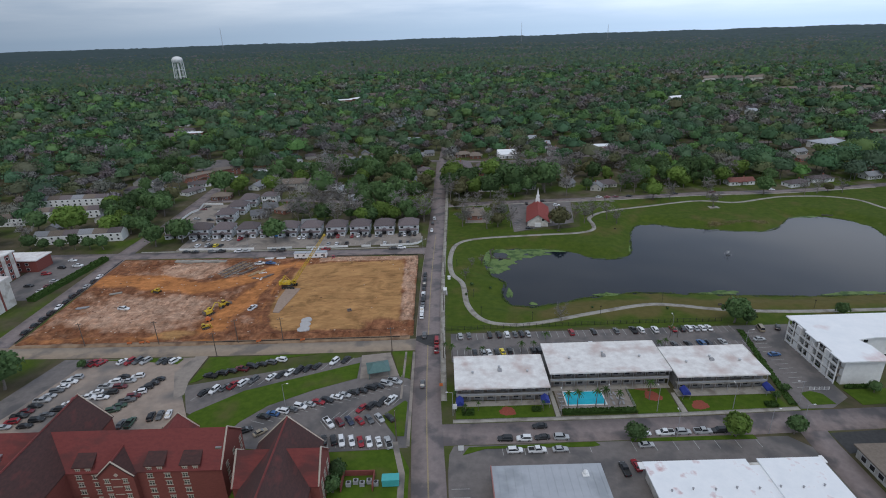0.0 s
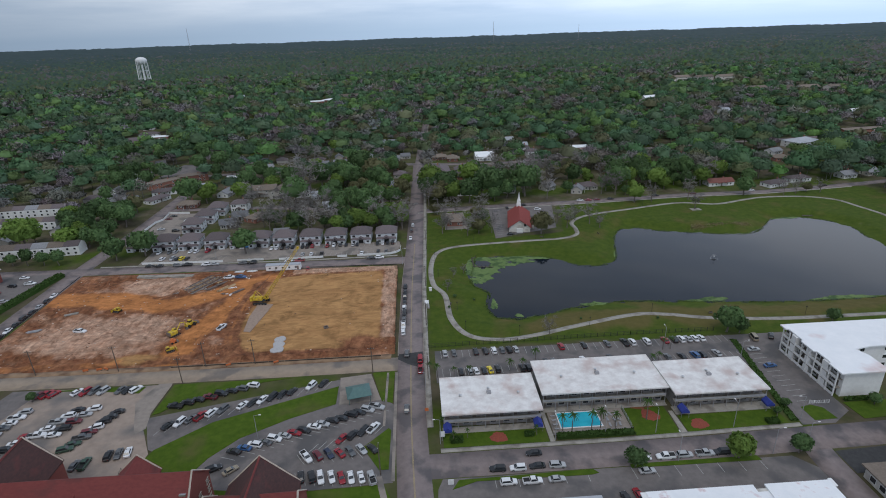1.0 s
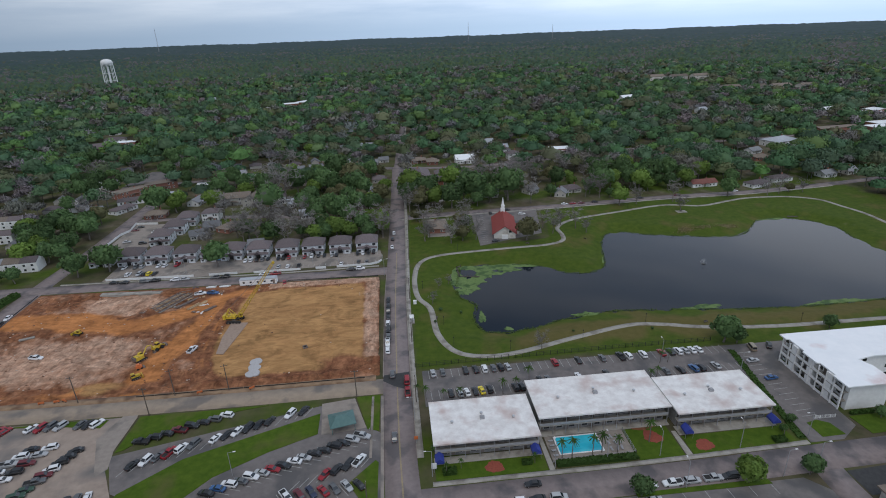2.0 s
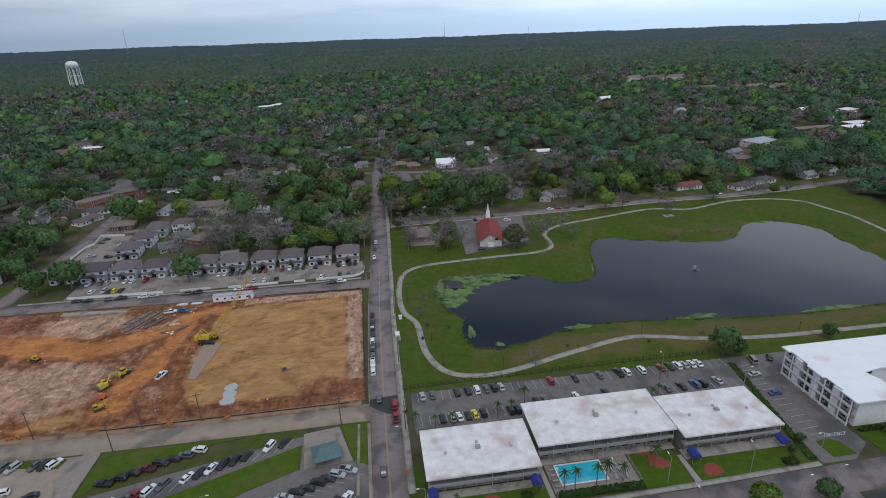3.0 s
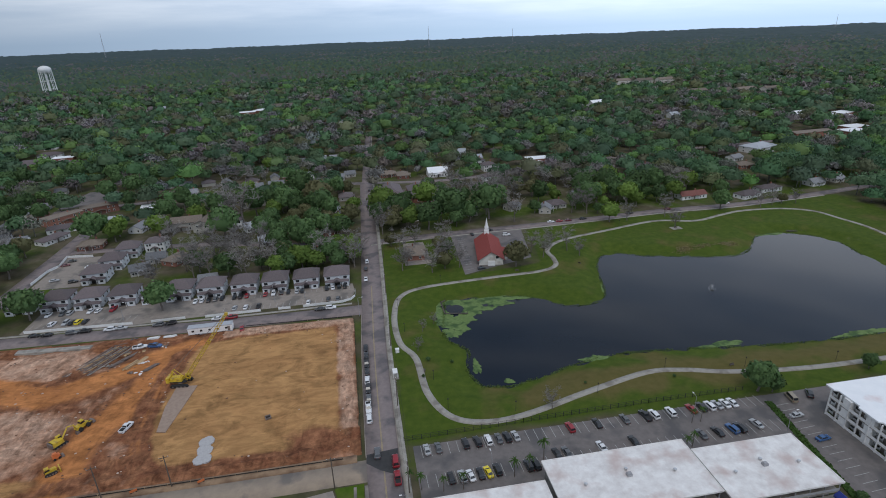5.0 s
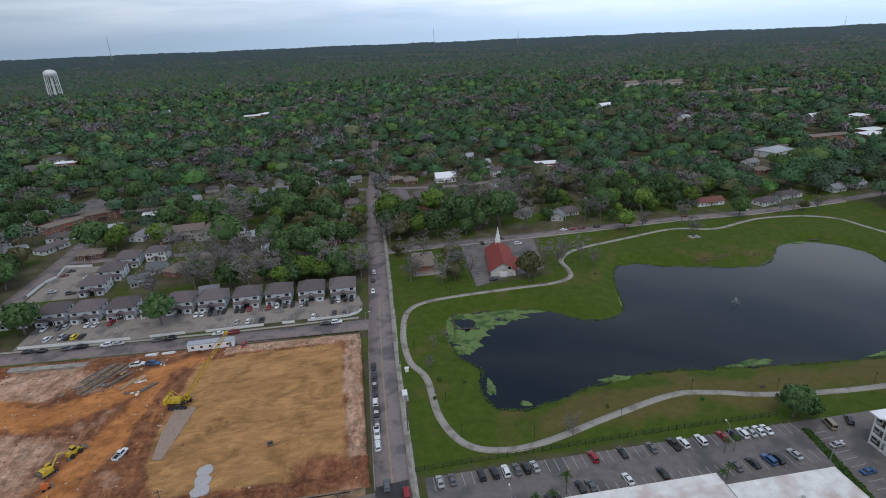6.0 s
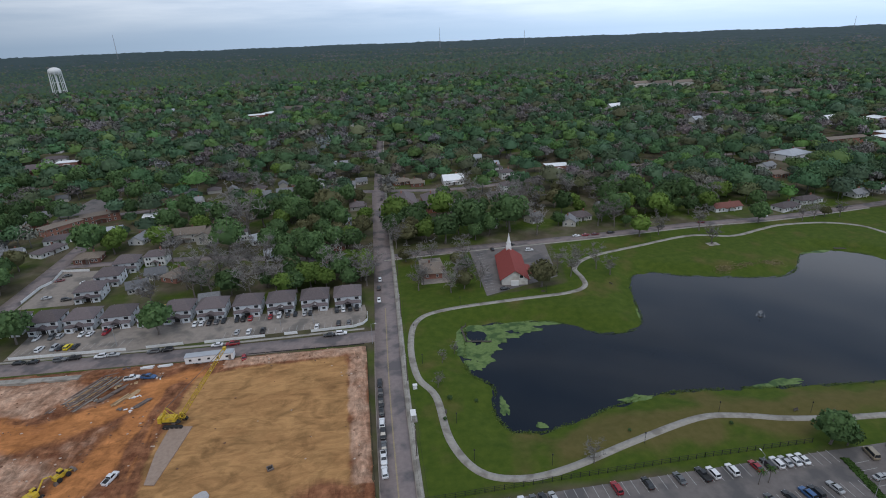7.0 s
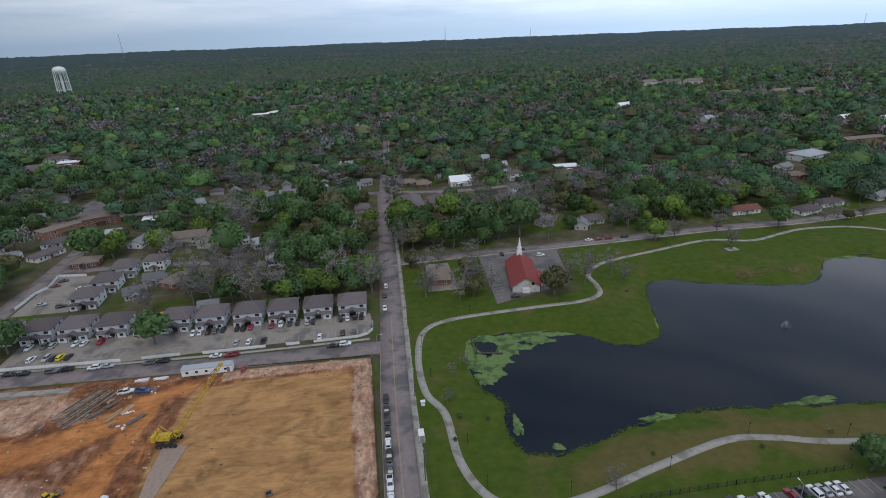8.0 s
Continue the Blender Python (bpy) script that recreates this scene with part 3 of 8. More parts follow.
ribbon("road_lake_west", [(-4, 371), (-30, 373), (-62, 383), (-110, 395), (-183, 400)], 6.6, 0.03, ASPHALT, "narrow asphalt side street under trees", "road")
ribbon("road_cross", CROSS, 8.0, 0.03, ASPHALT, "asphalt cross street in the neighbourhood", "road")
ribbon("road_east", [(110.5, 136), (109.6, 126), (109.6, 110), (109, 60)], 8.2, 0.03, ASPHALT, "short asphalt side street", "road")
ribbon("pavement_main_east", MAIN[2:], 1.9, 0.17, CONCRETE, "pale concrete pavement beside the street", "pavement", offset=-6.0)
ribbon("kerb_main_east", MAIN[2:], 0.25, 0.15, PALECON, "concrete kerb", "kerb", offset=-4.95)
ribbon("kerb_main_west", [(-8.35, 192), (-8.4, 200), (-7.9, 250), (-7.0, 281)], 0.3, 0.15, PALECON, "concrete kerb", "kerb", offset=5.0)
ribbon("pavement_motel", [(0.5, 139.6), (60, 139.8), (112, 141.2)], 1.6, 0.16, CONCRETE, "concrete pavement before the motel lawns", "pavement")
ribbon("pavement_main_north", MAIN_NORTH, 1.4, 0.15, CONCRETE, "narrow concrete pavement under trees", "pavement", offset=-4.2)
ribbon("pavement_lake_road", LAKEROAD[:6], 1.5, 0.12, CONCRETE, "concrete pavement along the park", "pavement", offset=-4.6)
ribbon("pavement_site_north", [(-16, 293.2), (-70, 292.9), (-115, 294.4), (-180, 296.5)], 1.4, 0.14, CONCRETE, "concrete pavement", "pavement")
for off in (-0.12, 0.12):
    ribbon("centre_line", MAIN[1:6], 0.12, 0.058, YPAINT, "", "", offset=off, depth=0.01, parent=bpy.data.objects["road_main"])
slab("patch_fresh_asphalt", [(-13.2, 193), (-3.8, 194), (-3.9, 186), (-6, 184), (-9.5, 186), (-13.4, 189.5)], 0.07, FRESH, "fresh dark asphalt patch across the street", "road patch")
PATH_LINE = [(215, 203), (187, 203.4), (147, 204), (118, 207.7), (102, 212.3), (88, 213.8), (63.4, 207.8), (40, 201), (26, 199.8), (15, 204.5), (9, 218.5), (7.6, 241), (2.6, 254), (2.3, 276), (7, 295), (20.8, 302.6),
             (55, 305.6), (80, 307), (90.5, 312), (93, 322), (94, 334), (107.7, 346), (141, 355.2), (176, 363), (200, 357), (222, 363), (240, 367), (266, 364.5), (282, 354.5), (286, 338), (288.5, 320), (285, 290), (281, 262), (276, 238), (266, 217), (250, 206), (215, 203)]
ribbon("park_path", PATH_LINE, 2.6, 0.06, CONCRETE, "pale concrete footpath winding round the lake", "footpath", step=2.0)

# ---- lake ----
lake = tagged(new("lake_water", Shape().add([(12, 208, LEVEL), (292, 208, LEVEL), (292, 345, LEVEL), (12, 345, LEVEL)], [(0, 1, 2, 3)]).mesh("lake_water", WATER)), "dark still lake water reflecting grey sky", "water", kind="structure")


def blot(name, cx, cy, rx, ry, z, mat, label, category, seed, parent=None, rough=0.28, n=56, depth=0.05, kind="structure"):
    """A flat patch with an uneven outline."""
    rng = random.Random(seed)
    ph = [rng.uniform(0, 6.28) for _ in range(6)]
    pts = []
    for i in range(n):
        a = 2 * math.pi * i / n
        k = 1 + rough * (0.5 * math.sin(2 * a + ph[0]) + 0.4 * math.sin(3 * a + ph[1]) + 0.3 * math.sin(5 * a + ph[2]) + 0.25 * math.sin(9 * a + ph[3]) + 0.2 * math.sin(14 * a + ph[4]))
        pts.append((cx + rx * k * math.cos(a), cy + ry * k * math.sin(a)))
    return slab(name, pts, z, mat, label, category, depth, parent, kind)


algae = thing("algae_mat", "bright green algae floating on the lake corner", "algae")
for i, (x, y, rx, ry) in enumerate([(28, 267, 6, 5.5), (25.5, 260.5, 3.5, 4), (38, 284, 8, 4.5), (49, 285.5, 10, 3), (61, 285.5, 7, 1.8), (42, 279, 6, 2.8), (33, 271, 5, 4), (23.5, 280, 3, 8), (37, 276.5, 5, 3), (30, 288, 7, 2.2), (52, 282, 6, 2.5), (26, 272, 5, 5), (44, 287.5, 10, 2)]):
    blot("algae", x, y, rx, ry, LEVEL + 0.03 + 0.006 * i, ALGAE, "", "", 40 + i, algae, 0.4)
blot("reed_islet", 39.5, 222.6, 1.8, 1.5, LEVEL + 0.12, ALGAE, "small green tuft of water plants", "water plants", 61, None, 0.3, 24, 0.3, "")


def cards(rng, centres, size, outward=None, spread=0.7, aspect=1.0):
    """Square leaves at those places, turned about the outward way."""
    n = len(centres)
    nr = rng.normal(size=(n, 3)) * spread + (0 if outward is None else outward)
    nr /= np.linalg.norm(nr, axis=1)[:, None] + 1e-9
    u = np.cross(nr, rng.normal(size=(n, 3)))
    u /= np.linalg.norm(u, axis=1)[:, None] + 1e-9
    w = np.cross(nr, u)
    s = (size * rng.uniform(0.6, 1.3, n))[:, None] / 2
    a, b = u * s, w * s * aspect
    bend = nr * s * 0.35
    return np.stack([centres - a - b - bend, centres + a - b + bend * 0.5, centres + a + b - bend, centres - a + b + bend * 0.5], 1).reshape(-1, 3)


def reeds(name, along, spread, n, height, mat, label, seed):
    """Upright blades along the shore."""
    rng = np.random.default_rng(seed)
    c = smooth_line(along, 1.0)
    k = rng.integers(0, len(c), n)
    keep = rng.uniform(size=n) < np.clip(0.55 + 0.6 * np.sin(k * 0.33) * np.cos(k * 0.11), 0.05, 1)
    k = k[keep]
    p = c[k] + rng.normal(size=(len(k), 2)) * spread
    h = height * rng.uniform(0.5, 1.2, len(k))
    z = np.maximum(land(p[:, 0], p[:, 1]), LEVEL)
    v = cards(rng, np.column_stack([p, z + h * 0.15]), 0.6 * height, np.array([0, 0, 1.0]), 0.9)
    return tagged(new(name, fast_mesh(name, v, np.arange(len(v)).reshape(-1, 4), [mat])), label, "reeds", kind="stuff")


reeds("shore_reeds", LAKE[3:14], 0.45, 4600, 0.55, REED, "green reeds fringing the south shore", 3)
reeds("shore_reeds", LAKE[17:40], 0.4, 4600, 0.5, REED, "green reeds fringing the far shore", 4)
reeds("shore_reeds", [LAKE[40], LAKE[0], LAKE[1], LAKE[2], LAKE[3]], 0.4, 1900, 0.55, REED, "green reeds fringing the west shore", 5)
reeds("dry_reed_bed", [(163, 317), (180, 318.5), (200, 318)], 1.3, 1700, 0.7, TANREED, "tan bed of dry reeds on the bank", 6)
for x, y, rx, ry, s in ((76, 229.5, 5, 2.2, 1), (128, 228, 9, 2.0, 2), (190, 223.5, 12, 2, 3), (30, 234, 1.8, 4, 4), (228, 331, 10, 2.5, 5), (103, 289, 2.5, 6, 6)):
    blot("water_weed", x, y, rx, ry, LEVEL + 0.05, ALGAE, "mat of green water weed by the shore", "water weed", 70 + s, None, 0.45, 40, 0.05, "")

# ---- lots, lawns, drives ----
lot_motel = slab("lot_motel", rect(0.8, 118.5, 173, 193.6), 0.055, LOT, "grey asphalt car park behind the motel", "car park")
lot_apartment = slab("lot_apartment", [(118.6, 193.5), (150, 193.5), (150, 182), (131, 182), (131, 146), (123, 141), (112.5, 141)], 0.05, LOT, "grey asphalt car park beside white apartments", "car park")
lot_shops = slab("lot_shops", [(0.5, 128.5), (101, 128.9), (105.4, 124), (105.2, 60), (-1.25, 60), (-1.35, 118), (-0.9, 125)], 0.05, LOT, "grey asphalt car park by low shops", "car park")
lot_angled = slab("lot_angled", [(-96, 163), (-34, 178.5), (-33, 179.4), (-14, 162.5), (-13.5, 128.5), (-40, 127.5), (-72, 130), (-76, 141), (-89, 148)], 0.05, LOT, "asphalt car park with angled bays", "car park")
lot_gravel = slab("lot_gravel", [(-158, 126), (-150, 150), (-141, 182), (-95, 181.6), (-96, 160), (-88, 146), (-90, 130)], 0.045, GRAVEL, "pale gravel car park behind the brick hall", "car park")
slab("drive_gravel_east", [(-103.5, 171.5), (-100, 182.3), (-95.2, 182.3), (-95.8, 166), (-94, 158), (-96.5, 155)], 0.065, PALECON, "worn concrete drive into the gravel car park", "drive")
slab("lawn_row", [(-141, 181.5), (-122.5, 181.7), (-112, 181.6), (-104, 181), (-105, 177.2), (-112, 178.4), (-122, 180.2)], 0.14, LAWN, "narrow grass strip behind parked cars", "lawn")
slab("drive_gravel", [(-170, 126), (-158, 126), (-149, 152), (-141, 182.4), (-152, 182.6), (-160, 152)], 0.05, LOT, "asphalt drive beside the gravel car park", "drive")
lot_houses = slab("lot_houses", [(-160, 297.3), (-114, 295.3), (-60, 297), (-16, 298), (-14.5, 307), (-15.5, 315.5), (-160, 318)], 0.05, PALECON, "pale concrete car park before the row of flats", "car park")
slab("lot_corner", [(114.2, 129.6), (131, 130.4), (131, 122.2), (114.2, 121)], 0.05, FRESH, "dark asphalt car park at the corner", "car park")
slab("lot_west", rect(-230, -202, 237, 290), 0.05, LOT, "asphalt car park beside the red-banded flats", "car park")
slab("lot_church", [(45, 370.3), (90, 372), (82, 326), (42, 312)], 0.05, LOT, "grey asphalt car park round the church", "car park")
slab("lot_dark", [(-236, 502), (-203, 512), (-207, 548), (-232, 552)], 0.05, LOT, "dark asphalt car park behind brick flats", "car park")
slab("yard_park", [(13, 331), (28, 331), (27, 364), (15, 364)], 0.05, PALECON, "pale concrete yard beside a small brick house", "yard")
slab("lot_nw", [(-180.5, 346), (-180.5, 391), (-158, 389), (-155.5, 346)], 0.045, PALECON, "pale concrete lane between flats", "lane")
slab("drive_motel", [(112.8, 141), (118, 141), (118.6, 176), (115.5, 176)], 0.06, LOT, "asphalt drive", "drive")
slab("lawn_wedge", [(-95, 164.5), (-94, 181.3), (-52, 181.3), (-62, 179.6), (-89, 169.6), (-92.5, 165.6)], 0.15, LAWN, "green lawn wedge between car park and street", "lawn")
slab("lawn_bank", [(-91, 135), (-87, 147.5), (-73, 159), (-34, 174.5), (-33.8, 164.6), (-48, 158.5), (-62, 150.4), (-69, 142.5), (-74, 132)], 0.16, LAWN, "sloping green lawn between two car parks", "lawn")
slab("lawn_pavilion", [(-22.5, 181.5), (-14.3, 181.8), (-14.6, 163.5), (-18.3, 164.8)], 0.15, LAWN, "green lawn strip beside the street", "lawn")
slab("paving_pavilion", [(-34, 179.5), (-23, 181), (-18.6, 165.5), (-32.6, 163.9)], 0.1, PALECON, "worn grey paving round the pavilion", "paving")
slab("lawn_corner", [(-23, 143), (-15.5, 151), (-14.6, 150), (-14.8, 133.5), (-17.5, 133.5)], 0.15, LAWN, "green lawn corner beside the car park", "lawn")
slab("lawn_hall", [(-56, 60), (-56, 129.6), (-40, 127.3), (-16, 128), (-12.5, 120), (-12, 60)], 0.12, LAWN, "green lawn beside the brick hall", "lawn")
slab("lawn_hall_west", [(-150, 60), (-150, 135), (-92, 134), (-74, 131.6), (-56.2, 129), (-56.2, 60)], 0.1, LAWN, "green lawn round the brick hall", "lawn")
slab("lawn_island", [(3, 124.6), (5, 127.8), (43, 128.7), (44.3, 127.2), (42, 126.7), (10, 127)], 0.17, LAWN, "narrow grass island between parked cars", "lawn")
slab("lawn_island", [(54, 128.2), (54, 129.6), (91, 129.8), (91.5, 128)], 0.17, LAWN, "narrow grass island with trees", "lawn")
slab("lawn_motel", rect(1.5, 33.5, 140.6, 146.6), 0.12, LAWN, "green front lawn of the motel", "lawn")
slab("lawn_motel", rect(60.2, 74.0, 140.8, 153.5), 0.12, LAWN, "green front lawn of the motel", "lawn")
slab("lawn_motel", [(76.5, 140.8), (109, 141.6), (108.5, 149), (76.5, 148.6)], 0.12, LAWN, "green front lawn of the motel", "lawn")
slab("lawn_drive", [(117.5, 142.6), (125, 142.8), (124, 148), (121, 149.8), (117.2, 149)], 0.14, LAWN, "small green lawn between two drives", "lawn")
slab("lawn_apartment", [(133, 142), (160, 143), (160, 150.3), (132, 150)], 0.14, LAWN, "green lawn before white apartments", "lawn")
slab("walk_motel", [(74.3, 140.5), (76.2, 140.5), (75.9, 151), (74.6, 151)], 0.14, CONCRETE, "concrete walk to the motel", "walk")
slab("walk_motel", [(33.8, 140.5), (35.3, 140.5), (34.9, 154), (33.7, 154)], 0.14, CONCRETE, "concrete walk to the motel", "walk")
slab("apron_motel", rect(1.5, 33.3, 146.7, 149.4), 0.14, CONCRETE, "concrete apron under the motel gallery", "apron")
slab("apron_motel", rect(34.5, 75.5, 153.8, 156.4), 0.14, CONCRETE, "concrete apron under the motel gallery", "apron")
slab("apron_motel", rect(76.3, 107.5, 149.1, 153), 0.14, CONCRETE, "concrete apron under the motel gallery", "apron")
pool_deck = slab("pool_deck", rect(35.6, 60.0, 143.4, 153.7), 0.13, PALECON, "pale concrete pool deck", "pool deck")
for i, (x, y, r) in enumerate([(18.5, 143.8, 2.4), (68, 149.5, 2.7), (81.5, 144.2, 2.5)]):
    blot("mulch_bed", x, y, r, r, 0.16, REDMULCH, "round bed of red mulch in the lawn", "mulch bed", 80 + i, None, 0.2, 32, 0.1, "")
blot("dirt_patch", 67, 155, 5, 2.4, 0.13, SOIL, "bare brown earth patch", "earth", 90, None, 0.2, 32, 0.1, "")
for poly in ([(-17.4, 152), (-16.6, 152), (-16.4, 181), (-17.2, 181)], [(-13.9, 129), (-12.9, 129), (-13.2, 181), (-14.2, 181)], [(-15.2, 100), (-13.4, 100), (-13.6, 118), (-16.6, 131), (-18.4, 131), (-15.4, 118)]):
    slab("footway", poly, 0.18, PALECON, "pale concrete footway beside the lawn", "footway")

# bay lines
def bays(parent, a, b, n, length, turn, z=0.062):
    """White bay lines, n of them from a to b, each of that length and heading."""
    sh = Shape()
    for i in range(n):
        k = i / max(1, n - 1)
        sh.box(a[0] + (b[0] - a[0]) * k, a[1] + (b[1] - a[1]) * k, z - 0.02, length, 0.13, 0.02, turn)
    return part("bay_lines", sh, PAINT, parent, "worn white bay lines")


bays(lot_motel, (3.2, 190.9), (115.5, 191.6), 42, 5.0, 92)
bays(lot_motel, (3.2, 179), (115, 180), 42, 4.8, 92)
bays(lot_apartment, (121.3, 188), (120.4, 152), 14, 5.0, 3)
bays(lot_angled, (-63, 142), (-18, 160.2), 18, 5.0, -20)
bays(lot_angled, (-41, 139.6), (-18.5, 141.2), 9, 5.2, 125)
bays(lot_angled, (-41, 132), (-17.8, 129.9), 10, 5.0, 105)
bays(lot_angled, (-38, 144), (-18.5, 150.5), 9, 4.5, 55)
bays(lot_angled, (-89, 156.5), (-38, 176), 18, 4.8, 62)
bays(lot_shops, (15, 125.6), (41, 125.8), 5, 3.0, 92)
bays(lot_shops, (54, 126.3), (91, 126.6), 7, 4.2, 95)
bays(lot_shops, (2, 112), (2, 100), 5, 5.0, 0)
bays(lot_houses, (-92, 312.2), (-17, 312.2), 29, 4.8, 91)
bays(lot_houses, (-75, 300.4), (-18, 299.4), 20, 4.6, 88)
bays(lot_houses, (-158, 303.5), (-114, 302.5), 16, 4.6, 80)
bays(bpy.data.objects["lot_church"], (45.5, 318), (50, 364), 15, 4.6, 10)

# ---- building site ----
sx = np.arange(-185, -13.9, 0.8)
sy = np.arange(192, 287.1, 0.8)
SX, SY = np.meshgrid(sx, sy)
ds = -outline_distance(SX, SY, np.array(SITE, float))
PAD = np.array([(-76, 199), (-84, 222), (-79, 270), (-60, 274), (-23, 273.5), (-19, 205), (-40, 198)], float)
dpad = -outline_distance(SX, SY, PAD)
edge = np.clip(ds / 4, 0, 1)
pad = np.clip(dpad / 5 + 0.5, 0, 1)
rough = (0.55 * ripple(SX, SY, 5.5, 3.0) + 0.35 * ripple(SX, SY, 2.1, 5.0)) * (1 - pad) + 0.05 * ripple(SX, SY, 4, 1) * pad


def near_line(pts, half):
    """1 along a line, falling to 0 at its sides."""
    best = np.full(SX.shape, 1e9)
    c = smooth_line(pts, 6)
    for a, b in zip(c, c[1:]):
        e = b - a
        t = np.clip(((SX - a[0]) * e[0] + (SY - a[1]) * e[1]) / (e @ e), 0, 1)
        best = np.minimum(best, np.hypot(SX - a[0] - t * e[0], SY - a[1] - t * e[1]))
    return np.clip(1.3 - best / half, 0, 1), best


haul_a, side_a = near_line([(-185, 257), (-155, 254), (-126, 246), (-112, 250), (-94, 262), (-83, 270)], 7)
haul_b, side_b = near_line([(-86, 266), (-93, 240), (-100, 218), (-102, 192)], 6.5)
loop, side_c = near_line([(-84, 264), (-86, 238), (-85, 220), (-81, 205), (-73, 198.6), (-57, 196.6), (-36, 198), (-17, 204)], 4.2)
haul = np.maximum(haul_a, haul_b)
ruts = sum(np.exp(-((s - k) / 0.55) ** 2) for s in (side_a, side_b, side_c) for k in (1.2, 3.0))
mound = 1.4 * np.clip(1 - np.hypot((SX + 148) / 34, (SY - 212) / 12), 0, 1) + 1.2 * np.clip(1 - np.hypot((SX + 140) / 30, (SY - 268) / 11), 0, 1)
pit = 2.0 * np.clip(1.2 - np.hypot((SX + 113) / 9, (SY - 268) / 11), 0, 1)
berm = 0.7 * np.exp(-((ds - 3) / 2.0) ** 2)
szz = 0.03 + edge * ((rough * (1 - haul) + mound - pit) * 0.9 + berm * (1 - 0.8 * haul) - 0.15 * pad - 0.16 * np.minimum(ruts, 1)) - 0.9 * np.clip(-ds / 1.0, 0, 1)
w_tan = pad * np.clip(ds / 6 - 0.4, 0, 1)
w_orange = np.clip(np.maximum(haul, 1.2 * np.clip(1 - np.hypot((SX + 150) / 22, (SY - 255) / 12), 0, 1)) + 0.12 - 0.5 * pad, 0, 1)
w_pale = np.clip(1.2 * np.clip(1 - np.hypot((SX + 140) / 40, (SY - 221) / 21), 0, 1) + 1.3 * np.clip(1 - np.hypot((SX + 137) / 22, (SY - 268) / 13), 0, 1)
                 + 1.0 * np.clip(1 - np.abs(SX + 19) / 4.5, 0, 1) * (SY > 206) + 0.9 * np.clip(1 - np.abs(SY - 277) / 4, 0, 1) * (SX > -70) + 0.3 * (1 - pad) - 0.9 * haul, 0, 1)
dark = np.clip(1.3 - np.hypot((SX + 28) / 14, (SY - 203) / 7), 0, 1)
dark = np.maximum(dark, 0.85 * loop)
w_tan, w_pale, w_orange = w_tan * (1 - dark), w_pale * (1 - dark), w_orange * (1 - dark)
low = np.clip(1.2 - np.abs(SY - 198) / 4, 0, 1) * (SX < -95)
w_pale, w_orange = w_pale * (1 - low), np.maximum(np.maximum(w_orange * (1 - low), 0.35 * low), 0.42 * loop * (SY > 207))
w_orange = np.clip(w_orange - 0.3 * np.minimum(ruts, 1), 0, 1)
w_tan = np.maximum(w_tan, np.clip(1.5 - np.hypot((SX + 117) / 9, (SY - 199.5) / 3.5), 0, 1))
six = np.arange(SX.size).reshape(SX.shape)
sq = np.stack([six[:-1, :-1], six[:-1, 1:], six[1:, 1:], six[1:, :-1]], -1).reshape(-1, 4)
keep = (ds[:-1, :-1].ravel() > -1.5) & (ds[1:, 1:].ravel() > -1.5)
site = tagged(new("building_site", fast_mesh("building_site", np.stack([SX, SY, szz], -1).reshape(-1, 3), sq[keep], [SOIL])), "rutted orange and pale clay of an excavated building site", "building site", kind="structure")
site.data.polygons.foreach_set("use_smooth", [True] * len(site.data.polygons))
site.data.attributes.new("soil", "FLOAT_COLOR", "POINT").data.foreach_set("color", np.stack([w_tan, w_orange, w_pale, np.ones_like(SX)], -1).astype(np.float32).ravel())


def site_z(x, y):
    i, j = int(round((y - 192) / 0.8)), int(round((x + 185) / 0.8))
    return float(szz[min(max(i, 0), len(sy) - 1), min(max(j, 0), len(sx) - 1)])

# ---- trees ----
def crown_cards(rng, n, size, rx, h0, h1, lobes):
    """Leaves over a crown made of several uneven lobes."""
    hh = (h1 - h0) / 2
    ld = rng.normal(size=(lobes, 3))
    ld[:, 2] = np.abs(ld[:, 2]) - 0.35
    ld /= np.linalg.norm(ld, axis=1)[:, None]
    lc = ld * rng.uniform(0.3, 0.58, lobes)[:, None] * np.array([rx, rx, hh]) + np.array([0, 0, h0 + hh])
    lr = rng.uniform(0.4, 0.54, lobes)
    k = rng.integers(0, lobes, n)
    d = rng.normal(size=(n, 3))
    d[:, 2] = np.abs(d[:, 2]) * 0.9 - 0.25
    d /= np.linalg.norm(d, axis=1)[:, None]
    rad = lr[k][:, None] * rng.uniform(0.8, 1.05, n)[:, None]
    p = lc[k] + d * rad * np.array([rx, rx, hh * 0.95])
    return cards(rng, p, size, d, 0.5), np.repeat(d, 4, axis=0)


